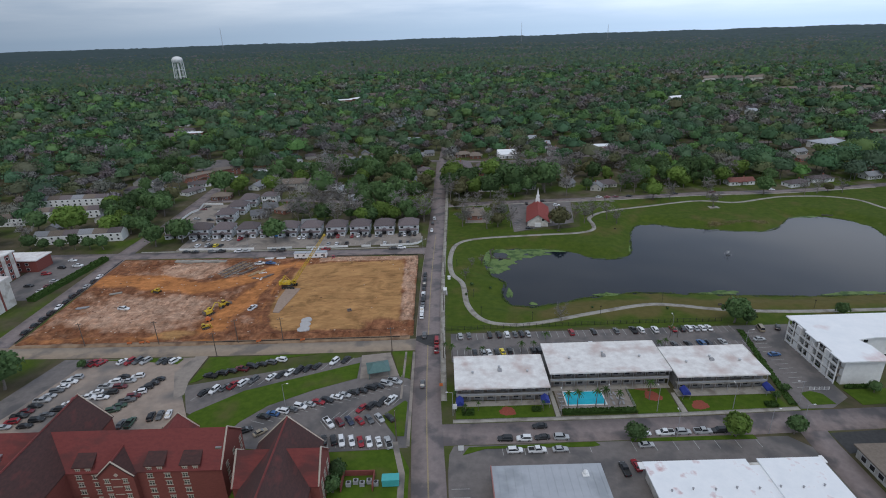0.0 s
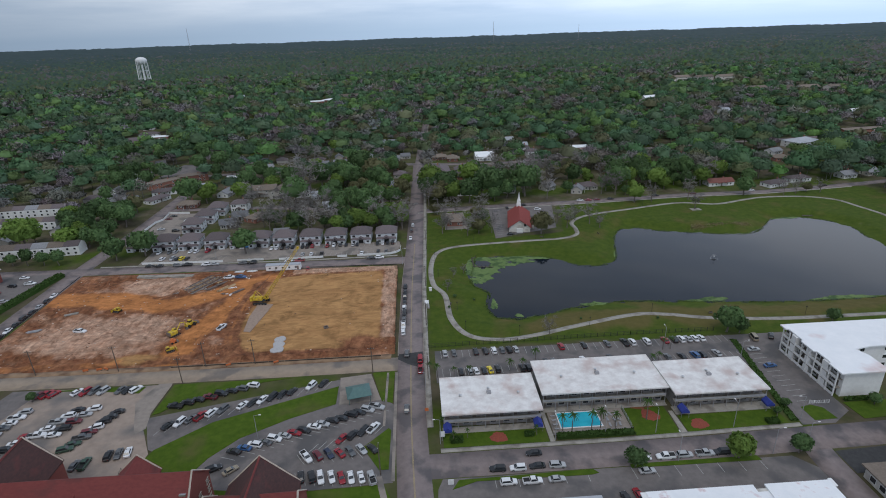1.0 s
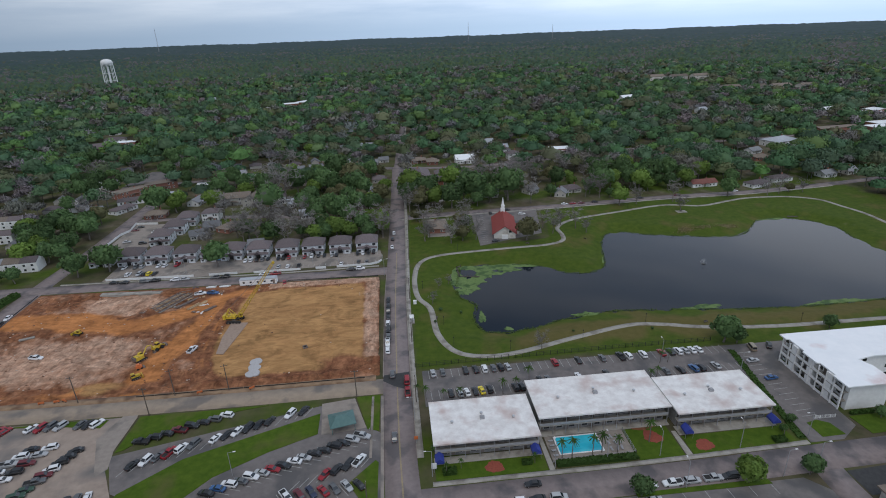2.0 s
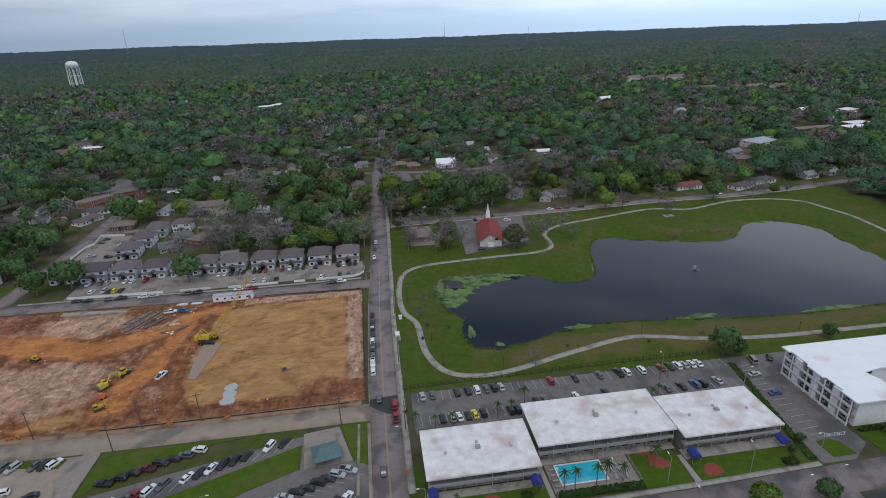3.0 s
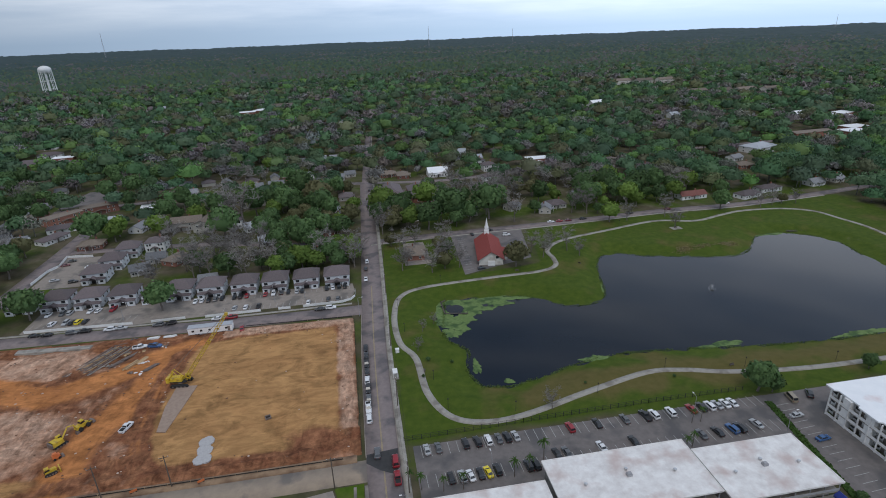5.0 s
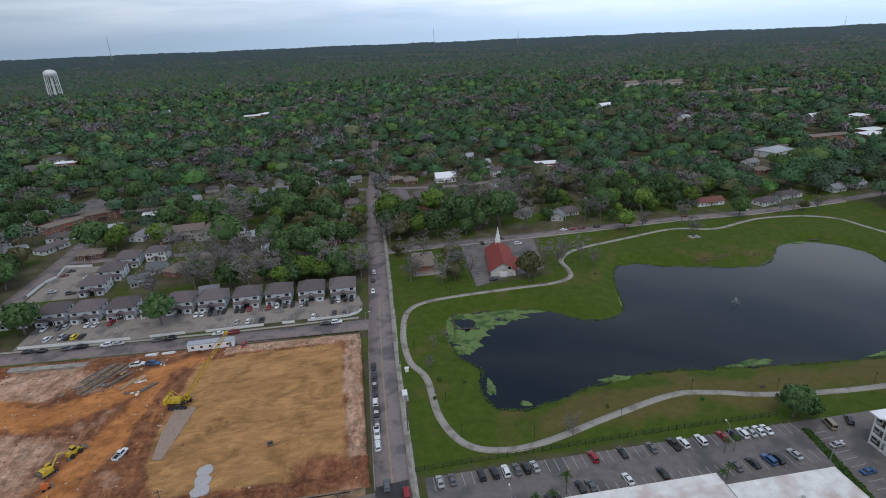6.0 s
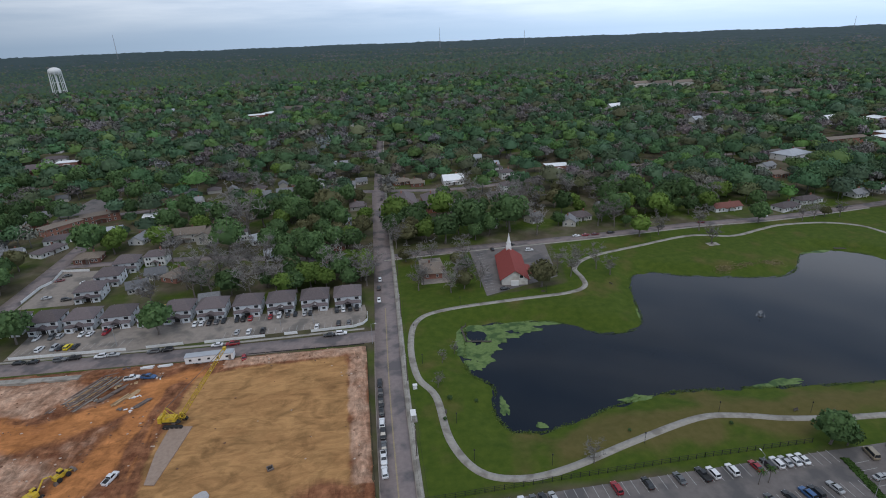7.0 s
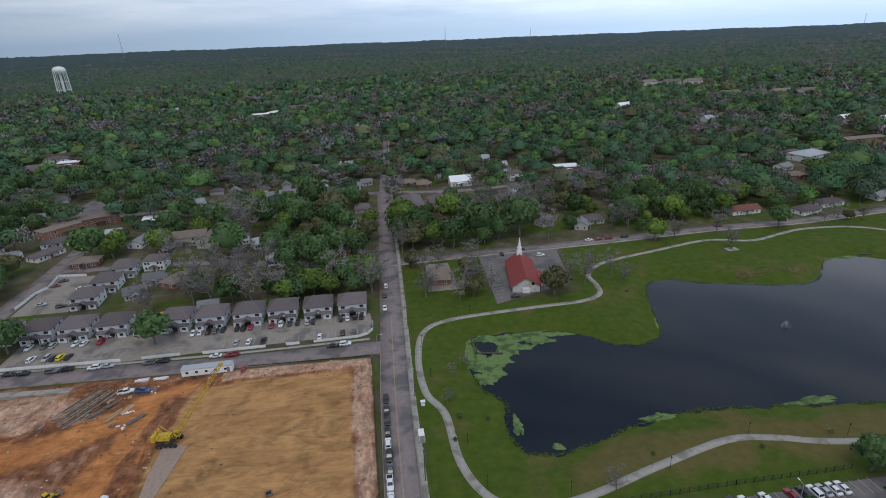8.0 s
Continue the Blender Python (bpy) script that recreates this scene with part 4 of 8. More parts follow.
def limbs(rng, height, r, n_limb, reach, twigs=0):
    """A tapered, slightly crooked trunk with limbs."""
    sh = Shape()
    p, top = Vector((0, 0, -0.3)), height * 0.55
    pts = [p]
    for i in range(4):
        p = Vector((p.x + rng.normal() * 0.25, p.y + rng.normal() * 0.25, top * (i + 1) / 4))
        pts.append(p)
    for i in range(4):
        sh.rod(pts[i], pts[i + 1], r * (1 - 0.18 * i), r * (0.82 - 0.18 * i), 7)
    ends = []
    for i in range(n_limb):
        a, base = rng.uniform(0, 6.28), pts[rng.integers(2, 5)]
        out = Vector((math.cos(a), math.sin(a), 0)) * reach * rng.uniform(0.5, 0.95)
        tip = Vector((base.x + out.x, base.y + out.y, base.z + height * rng.uniform(0.18, 0.45)))
        mid = base.lerp(tip, 0.5) + Vector((0, 0, -0.06 * height))
        sh.rod(base, mid, r * 0.42, r * 0.3, 5)
        sh.rod(mid, tip, r * 0.3, r * 0.1, 5)
        ends += [mid, tip]
    tw = []
    for i in range(twigs):
        e = ends[rng.integers(0, len(ends))]
        d = Vector((rng.normal(), rng.normal(), abs(rng.normal()) * 0.7 + 0.1)).normalized() * reach * rng.uniform(0.25, 0.6)
        tw.append((e, e + d))
        for _ in range(3):
            s = e + d * rng.uniform(0.2, 0.9)
            tw.append((s, s + Vector((rng.normal(), rng.normal(), rng.normal() * 0.6 + 0.35)).normalized() * reach * rng.uniform(0.12, 0.3)))
    return sh, tw


def leaf_tree(seed, height, rx, mat, label, n=1050, size=0.9):
    rng = np.random.default_rng(seed)
    ob = thing("tree", label, "tree")
    sh, _ = limbs(rng, height, 0.32 + height * 0.008, 6, rx * 0.8)
    part("trunk", sh, BARK, ob)
    v, vn = crown_cards(rng, n, size, rx, height * 0.04, height * 1.0, 24)
    q = np.arange(len(v)).reshape(-1, 4)
    el, az8 = np.meshgrid(np.radians([-35, -5, 25, 52, 78]), np.radians(np.arange(0, 360, 36)), indexing="ij")
    k = 0.72 * rng.uniform(0.8, 1.08, el.shape)
    hh = height * 0.47
    mass = np.stack([rx * k * np.cos(el) * np.cos(az8), rx * k * np.cos(el) * np.sin(az8), height * 0.52 + hh * k * np.sin(el)], -1).reshape(-1, 3)
    mq = np.array([(r * 10 + i, r * 10 + (i + 1) % 10, r * 10 + 10 + (i + 1) % 10, r * 10 + 10 + i) for r in range(4) for i in range(10)]) + len(v)
    mn = np.stack([np.cos(el) * np.cos(az8), np.cos(el) * np.sin(az8), np.sin(el)], -1).reshape(-1, 3)
    part("crown", fast_mesh("crown", np.concatenate([v, mass]), np.concatenate([q, mq]), [mat], None, np.concatenate([vn, mn])), None, ob)
    return ob


def bare_tree(seed, height, rx, label, buds=90):
    rng = np.random.default_rng(seed)
    ob = thing("bare_tree", label, "tree")
    sh, tw = limbs(rng, height, 0.30 + height * 0.006, 12, rx * 0.85, 105)
    part("trunk", sh, BARK, ob)
    ts = Shape()
    for a, b in tw:
        ts.rod(a, b, 0.11, 0.05, 3)
    part("crown", ts, TWIG, ob, "bare grey twigs")
    return ob


def palm_tree(seed, height):
    rng = np.random.default_rng(seed)
    ob = thing("palm_tree", "slender palm with a green tuft of fronds", "palm tree", "palms round the motel")
    part("trunk", Shape().rod((0, 0, -0.2), (0.15, 0.1, height * 0.5), 0.2, 0.15, 7).rod((0.15, 0.1, height * 0.5), (0.1, 0.3, height), 0.15, 0.12, 7), BARK, ob)
    fr = Shape()
    for i in range(16):
        a, lift = i * 2.4, rng.uniform(-0.2, 0.9)
        prev, w = Vector((0.1, 0.3, height)), 0.32
        for s in range(4):
            nxt = prev + Vector((math.cos(a) * 0.55, math.sin(a) * 0.55, lift * 0.45 - s * 0.22))
            side = Vector((-math.sin(a), math.cos(a), 0)) * w
            fr.add([prev - side, prev + side, nxt + side * 0.8, nxt - side * 0.8], [(0, 1, 2, 3)])
            prev, w = nxt, w * 0.75
    part("crown", fr, HEDGE, ob)
    return ob


KINDS = [("oak%d" % i, leaf_tree, (11 + i, 12.5 + 1.0 * i, 6.2 + 0.5 * (i % 4), LEAF, "broad dark green tree in full leaf")) for i in range(5)]
KINDS += [("spring%d" % i, leaf_tree, (31 + i, 11 + i, 5.5 + 0.4 * i, LEAF_Y, "fresh light green tree in spring leaf")) for i in range(3)]
KINDS += [("olive%d" % i, leaf_tree, (41 + i, 12 + i, 6.2, LEAF_O, "olive-brown tree coming into leaf")) for i in range(2)]
KINDS += [("bare%d" % i, bare_tree, (51 + i, 14 + 1.3 * i, 6.4 + 0.4 * i, "leafless grey tree with fine twigs")) for i in range(4)]
OAK, SPRING, OLIVE, BARE = KINDS[:5], KINDS[5:8], KINDS[8:10], KINDS[10:]


def plant(kind, x, y, scale=1.0, turn=0.0, z=None):
    key, fn, args = kind
    ob = place(key, lambda: fn(*args), Matrix())
    ob.matrix_basis = pose(x, y, float(land(x, y)) if z is None else z, 0, 0, turn) @ Matrix.Diagonal((scale, scale, scale, 1))
    return ob


trng = random.Random(5)
# trees that stand alone
for kind, x, y, s in [(OAK[0], 118.6, 196, 1.0), (OAK[1], 123, 194.5, 0.55), (SPRING[0], 85.5, 129.3, 0.8), (OAK[2], 55, 128.6, 0.5), (OAK[0], 103.5, 129.8, 0.55), (OAK[3], 140, 131, 0.95), (OAK[1], 141, 148, 0.36),
                      (OAK[2], -162, 164, 1.2), (OAK[0], -141, 176, 0.32), (OAK[4], -172, 160, 1.0), (OAK[1], -32.5, 117.5, 0.45), (OAK[3], -33, 112, 0.4), (SPRING[1], 148, 369, 1.15), (OAK[1], 229, 373.5, 1.1), (OLIVE[0], 70, 316, 1.2),
                      (OAK[0], -103.5, 307, 1.3), (OAK[2], -162, 311, 1.2), (OAK[3], -176, 306, 1.0), (BARE[0], 181, 349, 0.85), (BARE[1], 186.5, 369.5, 0.95), (BARE[2], 160, 369, 0.8), (OLIVE[0], 11, 389, 1.2), (OLIVE[1], 14, 400, 1.15), (SPRING[1], 22, 412, 1.2), (SPRING[0], 19, 424, 1.1), (OAK[2], 24, 436, 0.9), (BARE[0], 44, 398, 1.1), (BARE[1], 47, 414, 1.15), (BARE[2], 56, 420, 1.1), (BARE[3], 76, 404, 1.15), (BARE[0], 82, 418, 1.2), (BARE[1], 74, 430, 1.2), (BARE[2], 90, 428, 1.15), (BARE[3], 62, 438, 1.1),
                      (BARE[0], 104, 434, 1.1), (BARE[2], 44, 444, 1.1), (BARE[1], 98, 446, 1.1), (OAK[1], 52, 452, 1.0), (BARE[3], 132, 392, 1.0), (BARE[1], 141, 388, 1.0), (OAK[4], 118, 418, 1.1), (OAK[2], 108, 398, 0.7), (OAK[3], 138, 400, 0.9), (BARE[0], 97, 338, 0.8), (BARE[3], 104, 330, 0.75),
                      (BARE[1], 256, 370, 0.7), (BARE[2], 266, 372, 0.7), (OLIVE[1], 275, 374, 0.6), (BARE[0], 284, 372, 0.7), (BARE[3], -14, 336, 1.1), (SPRING[2], -14.5, 350, 0.8), (BARE[0], -17, 343, 1.0), (BARE[0], 11, 325, 0.9), (BARE[0], 14, 331, 0.8), (OLIVE[1], 33, 322, 0.8), (BARE[3], 36, 333, 0.85), (BARE[1], 30, 329, 0.8), (BARE[2], 12, 352, 0.85), (OLIVE[1], 34, 347, 0.8),
                      (BARE[3], 39, 356, 0.8), (OAK[4], 38, 341, 0.6), (BARE[0], 22, 361, 0.8), (OLIVE[0], 8, 362, 0.7), (BARE[2], 26, 319, 0.8), (BARE[2], 41, 322, 0.7), (BARE[1], 88, 324, 0.8), (BARE[0], 108, 322, 0.7), (BARE[2], 84, 333, 0.75), (OAK[1], 165, 199, 0.5), (BARE[1], -12.2, 359, 0.8),
                      (BARE[2], 9, 246, 0.35), (BARE[0], 19, 270, 0.35), (BARE[3], 13, 262, 0.3), (OAK[3], 12, 238, 0.14), (OAK[1], 8.8, 228, 0.12), (OAK[0], 21, 237, 0.13), (BARE[2], 48, 201.5, 0.45), (OAK[2], 96, 209, 0.1), (OAK[0], 64, 212, 0.1),
                      (OAK[2], -53, 120, 0.3), (OAK[0], -56.5, 116, 0.34), (OAK[3], -121, 103, 0.45), (OAK[4], 1.8, 152, 0.2), (OAK[0], -22, 335, 0.95), (SPRING[1], -34, 338, 1.0), (OAK[2], -27, 346, 1.05), (SPRING[0], -96.5, 105.5, 0.42), (SPRING[2], -40, 345, 1.0), (OAK[1], -48, 336, 1.0), (BARE[1], -58, 338, 1.1), (BARE[2], -70, 336, 1.1), (BARE[0], -64, 346, 1.15), (OAK[3], -80, 340, 1.0), (BARE[3], -88, 337, 1.0), (OLIVE[0], -52, 350, 1.1), (SPRING[0], -22, 356, 1.2), (OAK[2], -36, 364, 1.0), (BARE[1], -97, 340, 1.1), (OAK[4], -46, 372, 1.1), (OAK[0], -205, 520, 1.4), (OAK[2], -188, 530, 1.3), (OAK[1], 112.5, 150, 0.25), (OAK[0], 107.5, 146.5, 0.22)]:
    plant(kind, x, y, s, trng.uniform(0, 360))
for x, y, h in [(38.5, 144.6, 1.0), (41.5, 144.8, 1.05), (47.4, 144.5, 1.1), (50.6, 145.2, 1.15), (55, 144.4, 1.0), (66, 147.5, 1.2), (7, 174.6, 0.8), (12.5, 174.4, 0.85), (27.5, 176, 1.0), (32, 176.8, 0.9), (37.6, 180.5, 1.1), (88, 186, 0.8), (91, 186, 0.85),
                (79, 175, 0.9), (82, 176.5, 0.85), (106, 144, 0.7), (1.2, 176.5, 0.9), (-1.5, 178.5, 0.8), (4.5, 143, 0.6), (30.2, 143.6, 0.6), (9, 144.5, 0.55)]:
    ob = place("palm", lambda: palm_tree(7, 7.0), Matrix())
    ob.matrix_basis = pose(x, y, 0.1, 0, 0, trng.uniform(0, 360)) @ Matrix.Diagonal((0.8 * h, 0.8 * h, 0.85 * h, 1))

# ---- buildings ----
def hip(sh, x0, x1, y0, y1, z, rise, over=0.5, ridge=None, th=0.18, mi=0):
    """A hipped roof over a rectangle, its ridge along the longer side; ridge: how far the ridge stays inside each end."""
    x0, x1, y0, y1 = x0 - over, x1 + over, y0 - over, y1 + over
    if x1 - x0 >= y1 - y0:
        k = (y1 - y0) / 2 if ridge is None else ridge
        a, b = (x0 + k, (y0 + y1) / 2, z + rise), (x1 - k, (y0 + y1) / 2, z + rise)
        fs = [(4, 5, 9, 8), (5, 6, 9), (6, 7, 8, 9), (7, 4, 8)]
    else:
        k = (x1 - x0) / 2 if ridge is None else ridge
        a, b = ((x0 + x1) / 2, y0 + k, z + rise), ((x0 + x1) / 2, y1 - k, z + rise)
        fs = [(4, 5, 8), (5, 6, 9, 8), (6, 7, 9), (7, 4, 8, 9)]
    vs = [(x0, y0, z - th), (x1, y0, z - th), (x1, y1, z - th), (x0, y1, z - th), (x0, y0, z), (x1, y0, z), (x1, y1, z), (x0, y1, z), a, b]
    return sh.add(vs, [(3, 2, 1, 0), (0, 1, 5, 4), (1, 2, 6, 5), (2, 3, 7, 6), (3, 0, 4, 7)] + fs, mi)


def gable(sh, x0, x1, y0, y1, z, rise, along="x", over=0.5, th=0.22, mi=0):
    """A gabled roof of two thick slopes."""
    def at(u, v, h):
        return (u, v, h) if along == "x" else (v, u, h)
    a0, a1, b0, b1 = (x0, x1, y0, y1) if along == "x" else (y0, y1, x0, x1)
    a0, a1 = a0 - over, a1 + over
    m, half = (b0 + b1) / 2, (b1 - b0) / 2
    drop = over * rise / half
    for s in (-1, 1):
        e = m + s * (half + over)
        vs = [at(a0, e, z - drop), at(a1, e, z - drop), at(a1, m, z + rise), at(a0, m, z + rise)]
        sh.add(vs + [(p[0], p[1], p[2] + th) for p in vs], [(3, 2, 1, 0), (4, 5, 6, 7), (0, 1, 5, 4), (1, 2, 6, 5), (2, 3, 7, 6), (3, 0, 4, 7)], mi)
    return sh


def gable_wall(sh, x0, x1, y0, y1, z, rise, along="x", base=0.0):
    """Walls with gable ends."""
    sh.prism(rect(x0, x1, y0, y1), base, z)
    if along == "x":
        m = (y0 + y1) / 2
        sh.add([(x0, y0, z), (x0, y1, z), (x0, m, z + rise), (x1, y0, z), (x1, y1, z), (x1, m, z + rise)], [(0, 2, 1), (3, 4, 5), (0, 3, 5, 2), (1, 2, 5, 4)])
    else:
        m = (x0 + x1) / 2
        sh.add([(x0, y0, z), (x1, y0, z), (m, y0, z + rise), (x0, y1, z), (x1, y1, z), (m, y1, z + rise)], [(0, 1, 2), (3, 5, 4), (0, 2, 5, 3), (1, 4, 5, 2)])
    return sh


def window(parent, x, y, z, w, h, face, name="window", frame_mat=None):
    """A framed window on a wall that faces s, n, e or w; its middle at x, y and its sill at z."""
    turn = {"s": 0, "n": 180, "e": 90, "w": -90}[face]
    key = ("window", round(w, 2), round(h, 2), (frame_mat or WHITEPAINT).name)
    if key not in protos:
        o, b, e = w / 2 + 0.12, -0.1, h + 0.12
        loops = [[(-x, y, z0), (x, y, z0), (x, y, z1), (-x, y, z1)] for x, y, z0, z1 in ((o, 0.02, b, e), (o, -0.09, b, e), (w / 2, -0.09, 0, h), (w / 2, -0.03, 0, h))]
        fr = Shape().add([p for q in loops for p in q], [(k * 4 + i, k * 4 + (i + 1) % 4, k * 4 + 4 + (i + 1) % 4, k * 4 + 4 + i) for k in range(3) for i in range(4)] + [(12, 13, 14, 15)])
        fr.mi[-1] = 1
        if frame_mat is TRIM:
            fr.box(0, -0.05, 0, 0.2, 0.06, h).box(0, -0.05, h * 0.55, w, 0.06, 0.12).box(0, -0.1, -0.22, w + 0.7, 0.16, 0.22).box(0, -0.1, h, w + 0.6, 0.14, 0.2)
        protos[key] = fr.mesh("window", [frame_mat or WHITEPAINT, GLASS])
    ob = new(name, protos[key])
    ob.parent, ob.matrix_basis = parent, pose(x, y, z, 0, 0, turn)
    return ob


def door(parent, x, y, z, w, h, face):
    turn = {"s": 0, "n": 180, "e": 90, "w": -90}[face]
    key = ("door", w, h)
    if key not in protos:
        protos[key] = Shape().box(0, -0.03, 0, w, 0.08, h).box(-w / 2, -0.04, 0, 0.1, 0.12, h + 0.08).box(w / 2, -0.04, 0, 0.1, 0.12, h + 0.08).mesh("door", DOOR)
    ob = new("door", protos[key])
    ob.parent, ob.matrix_basis = parent, pose(x, y, z, 0, 0, turn)


def flat_house():
    """One of the two-storey pale houses of the row."""
    ob = thing("row_house", "two-storey pale house with dark hipped roof and porch", "house", "row of pale houses")
    part("wall", Shape().prism(rect(-6, 6, 0, 11), 0, 5.5), SIDING, ob)
    part("roof", hip(Shape(), -6, 6, 0, 11, 5.5, 3.2, 0.55, 4.2), SHINGLE, ob)
    part("porch_roof", hip(Shape(), -5.6, 5.6, -2.2, 0, 2.9, 0.9, 0.3, 2.0), SHINGLE, ob)
    part("porch_gable", gable(Shape(), -1.8, 1.8, -2.7, 0.2, 3.0, 1.1, "y", 0.3), SHINGLE, ob)
    for x in (-5.4, -1.7, 1.7, 5.4):
        part("porch_post", Shape().box(x, -2.0, 0, 0.18, 0.18, 2.8), WHITEPAINT, ob)
    for x in (-4, 4):
        part("porch_wall", Shape().box(x, -1.9, 0, 3.4, 0.2, 2.8), SIDING, ob)
    # no recess is modelled: its shade is painted as a near-black panel
    part("entrance", Shape().box(0, -0.1, 0, 2.6, 0.14, 2.3), DARK, ob, "flat dark panel imitating a shaded entrance recess")
    for x in (-4.1, 4.1):
        window(ob, x, 0, 3.6, 1.8, 1.3, "s")
        window(ob, x, -2.0, 0.9, 1.5, 1.2, "s")
    for y in (3, 8):
        window(ob, 6, y, 3.6, 1.2, 1.2, "e")
        window(ob, -6, y, 3.6, 1.2, 1.2, "w")
        window(ob, 6, y, 0.9, 1.2, 1.2, "e")
    part("vent", Shape().rod((-2, 6.5, 7.6), (-2, 6.5, 8.4), 0.12), CHROME, ob)
    return ob


for x, y, t in [(-22.9, 315.2, 0), (-38, 315.6, 0), (-53.3, 316, 0), (-68, 316.2, 0), (-83.8, 316.4, 0), (-98.5, 317, 0), (-124, 317.4, 2), (-139.5, 318, 2), (-154.5, 318.6, 2), (-149, 348.5, 3), (-147, 366, 3), (-144.5, 383, 4), (-170, 319.5, 2)]:
    place("row_house", flat_house, pose(x, y, 0, 0, 0, t))
small = place("row_house", flat_house, Matrix())
small.matrix_basis = pose(-111, 316.5, 0, 0, 0, 2) @ Matrix.Diagonal((0.72, 0.7, 0.8, 1))


def house(key, plain=False):
    """A plain one- or two-storey house; the kind fixes walls, roof and size."""
    w, d, e, rise, wall, roof, style, label = HOUSES[key]
    ob = thing("house", label, "house")
    sh = Shape()
    if style == "gable":
        part("wall", gable_wall(sh, -w / 2, w / 2, -d / 2, d / 2, e, rise), wall, ob)
        part("roof", gable(Shape(), -w / 2, w / 2, -d / 2, d / 2, e, rise), roof, ob)
    else:
        part("wall", sh.prism(rect(-w / 2, w / 2, -d / 2, d / 2), 0, e), wall, ob)
        if style == "flat":
            part("roof", Shape().prism(rect(-w / 2 - 0.3, w / 2 + 0.3, -d / 2 - 0.3, d / 2 + 0.3), e, e + 0.35), roof, ob)
        else:
            part("roof", hip(Shape(), -w / 2, w / 2, -d / 2, d / 2, e, rise), roof, ob)
    part("porch_roof", gable(Shape(), -w * 0.16, w * 0.16, -d / 2 - 1.8, -d / 2, 2.5, 0.8, "y", 0.25), roof, ob)
    for s in (-1, 1) if not plain else ():
        part("porch_post", Shape().box(s * w * 0.14, -d / 2 - 1.6, 0, 0.16, 0.16, 2.5), WHITEPAINT, ob)
    door(ob, 0, -d / 2, 0.1, 1.0, 2.1, "s")
    for k in range(1 + int(e > 4.5)):
        for x in (-w * 0.36, -w * 0.22, w * 0.22, w * 0.36) if not plain else (-w * 0.3, w * 0.3):
            window(ob, x, -d / 2, 0.9 + 2.8 * k, 1.0, 1.3, "s")
        for y in (-d * 0.25, d * 0.25) if not plain else ():
            window(ob, w / 2, y, 0.9 + 2.8 * k, 1.0, 1.3, "e")
            window(ob, -w / 2, y, 0.9 + 2.8 * k, 1.0, 1.3, "w")
    if style != "flat" and not plain:
        part("chimney", Shape().box(w * 0.2, d * 0.12, e, 0.8, 0.8, rise + 0.9), BRICK_H, ob)
    return ob


HOUSES = {
    "bungalow_white": (13, 9, 3.0, 2.2, WHITEPAINT, SHINGLE_G, "gable", "white bungalow with grey shingle gable roof"),
    "bungalow_brown": (14, 10, 3.0, 2.3, BRICK_H, SHINGLE_B, "hip", "brick bungalow with brown hipped roof"),
    "bungalow_grey": (12, 10, 3.0, 2.4, SIDING_V, SHINGLE, "hip", "painted bungalow with dark hipped roof"),
    "cottage": (10, 8, 3.1, 2.5, SIDING_V, SHINGLE_G, "gable", "small painted cottage with grey gable roof"),
    "two_storey": (11, 10, 5.8, 2.3, WHITEPAINT, SHINGLE, "hip", "white two-storey house with dark roof"),
    "brick_flats": (24, 11, 5.8, 0.3, BRICK_H, SHINGLE_B, "hip", "long two-storey brick flats with brown roof"),
    "long_flats": (26, 12, 5.6, 2.6, SIDING_V, SHINGLE_B, "gable", "long pale two-storey flats with brown gable roof"),
    "white_hall": (17, 13, 4.2, 3.4, WHITEPAINT, BRIGHT_ROOF, "gable", "white hall with bright white gable roof"),
    "flat_white": (20, 12, 4.5, 0.3, BRICK_H, BRIGHT_ROOF, "flat", "low brick building with flat white roof"),
    "big_white": (30, 20, 5.5, 3.2, WHITEPAINT, GREY_ROOF, "hip", "large white building with pale grey hipped roof"),
    "red_house": (20, 9, 3.0, 2.0, WHITEPAINT, FADED_RED, "gable", "long white house with faded red shingle roof"),
    "white_ranch": (18, 9, 3.0, 1.8, WHITEPAINT, SHINGLE, "hip", "long white house with dark low roof"),
    "blue_roof": (9, 9, 3.2, 2.6, WHITEPAINT, GREY_ROOF, "gable", "small white house with blue-grey metal roof"),
    "big_roof": (34, 16, 4.0, 4.6, BRICK_H, SHINGLE, "hip", "low brick building with large dark hipped roof"),
    "long_red": (46, 12, 5.6, 1.2, BRICK_H, SHINGLE_B, "gable", "long red brick building with brown roof"),
}
built = []


def put_house(key, x, y, turn, s=1.0, plain=None):
    plain = (y > 560 or abs(x) > 420) if plain is None else plain
    ob = place((key, plain), lambda: house(key, plain), Matrix())
    ob.matrix_basis = pose(x, y, float(land(x, y)), 0, 0, turn) @ Matrix.Diagonal((s, s, s, 1))
    built.append((x, y, 0.6 * max(HOUSES[key][0], HOUSES[key][1]) * s))
    return ob


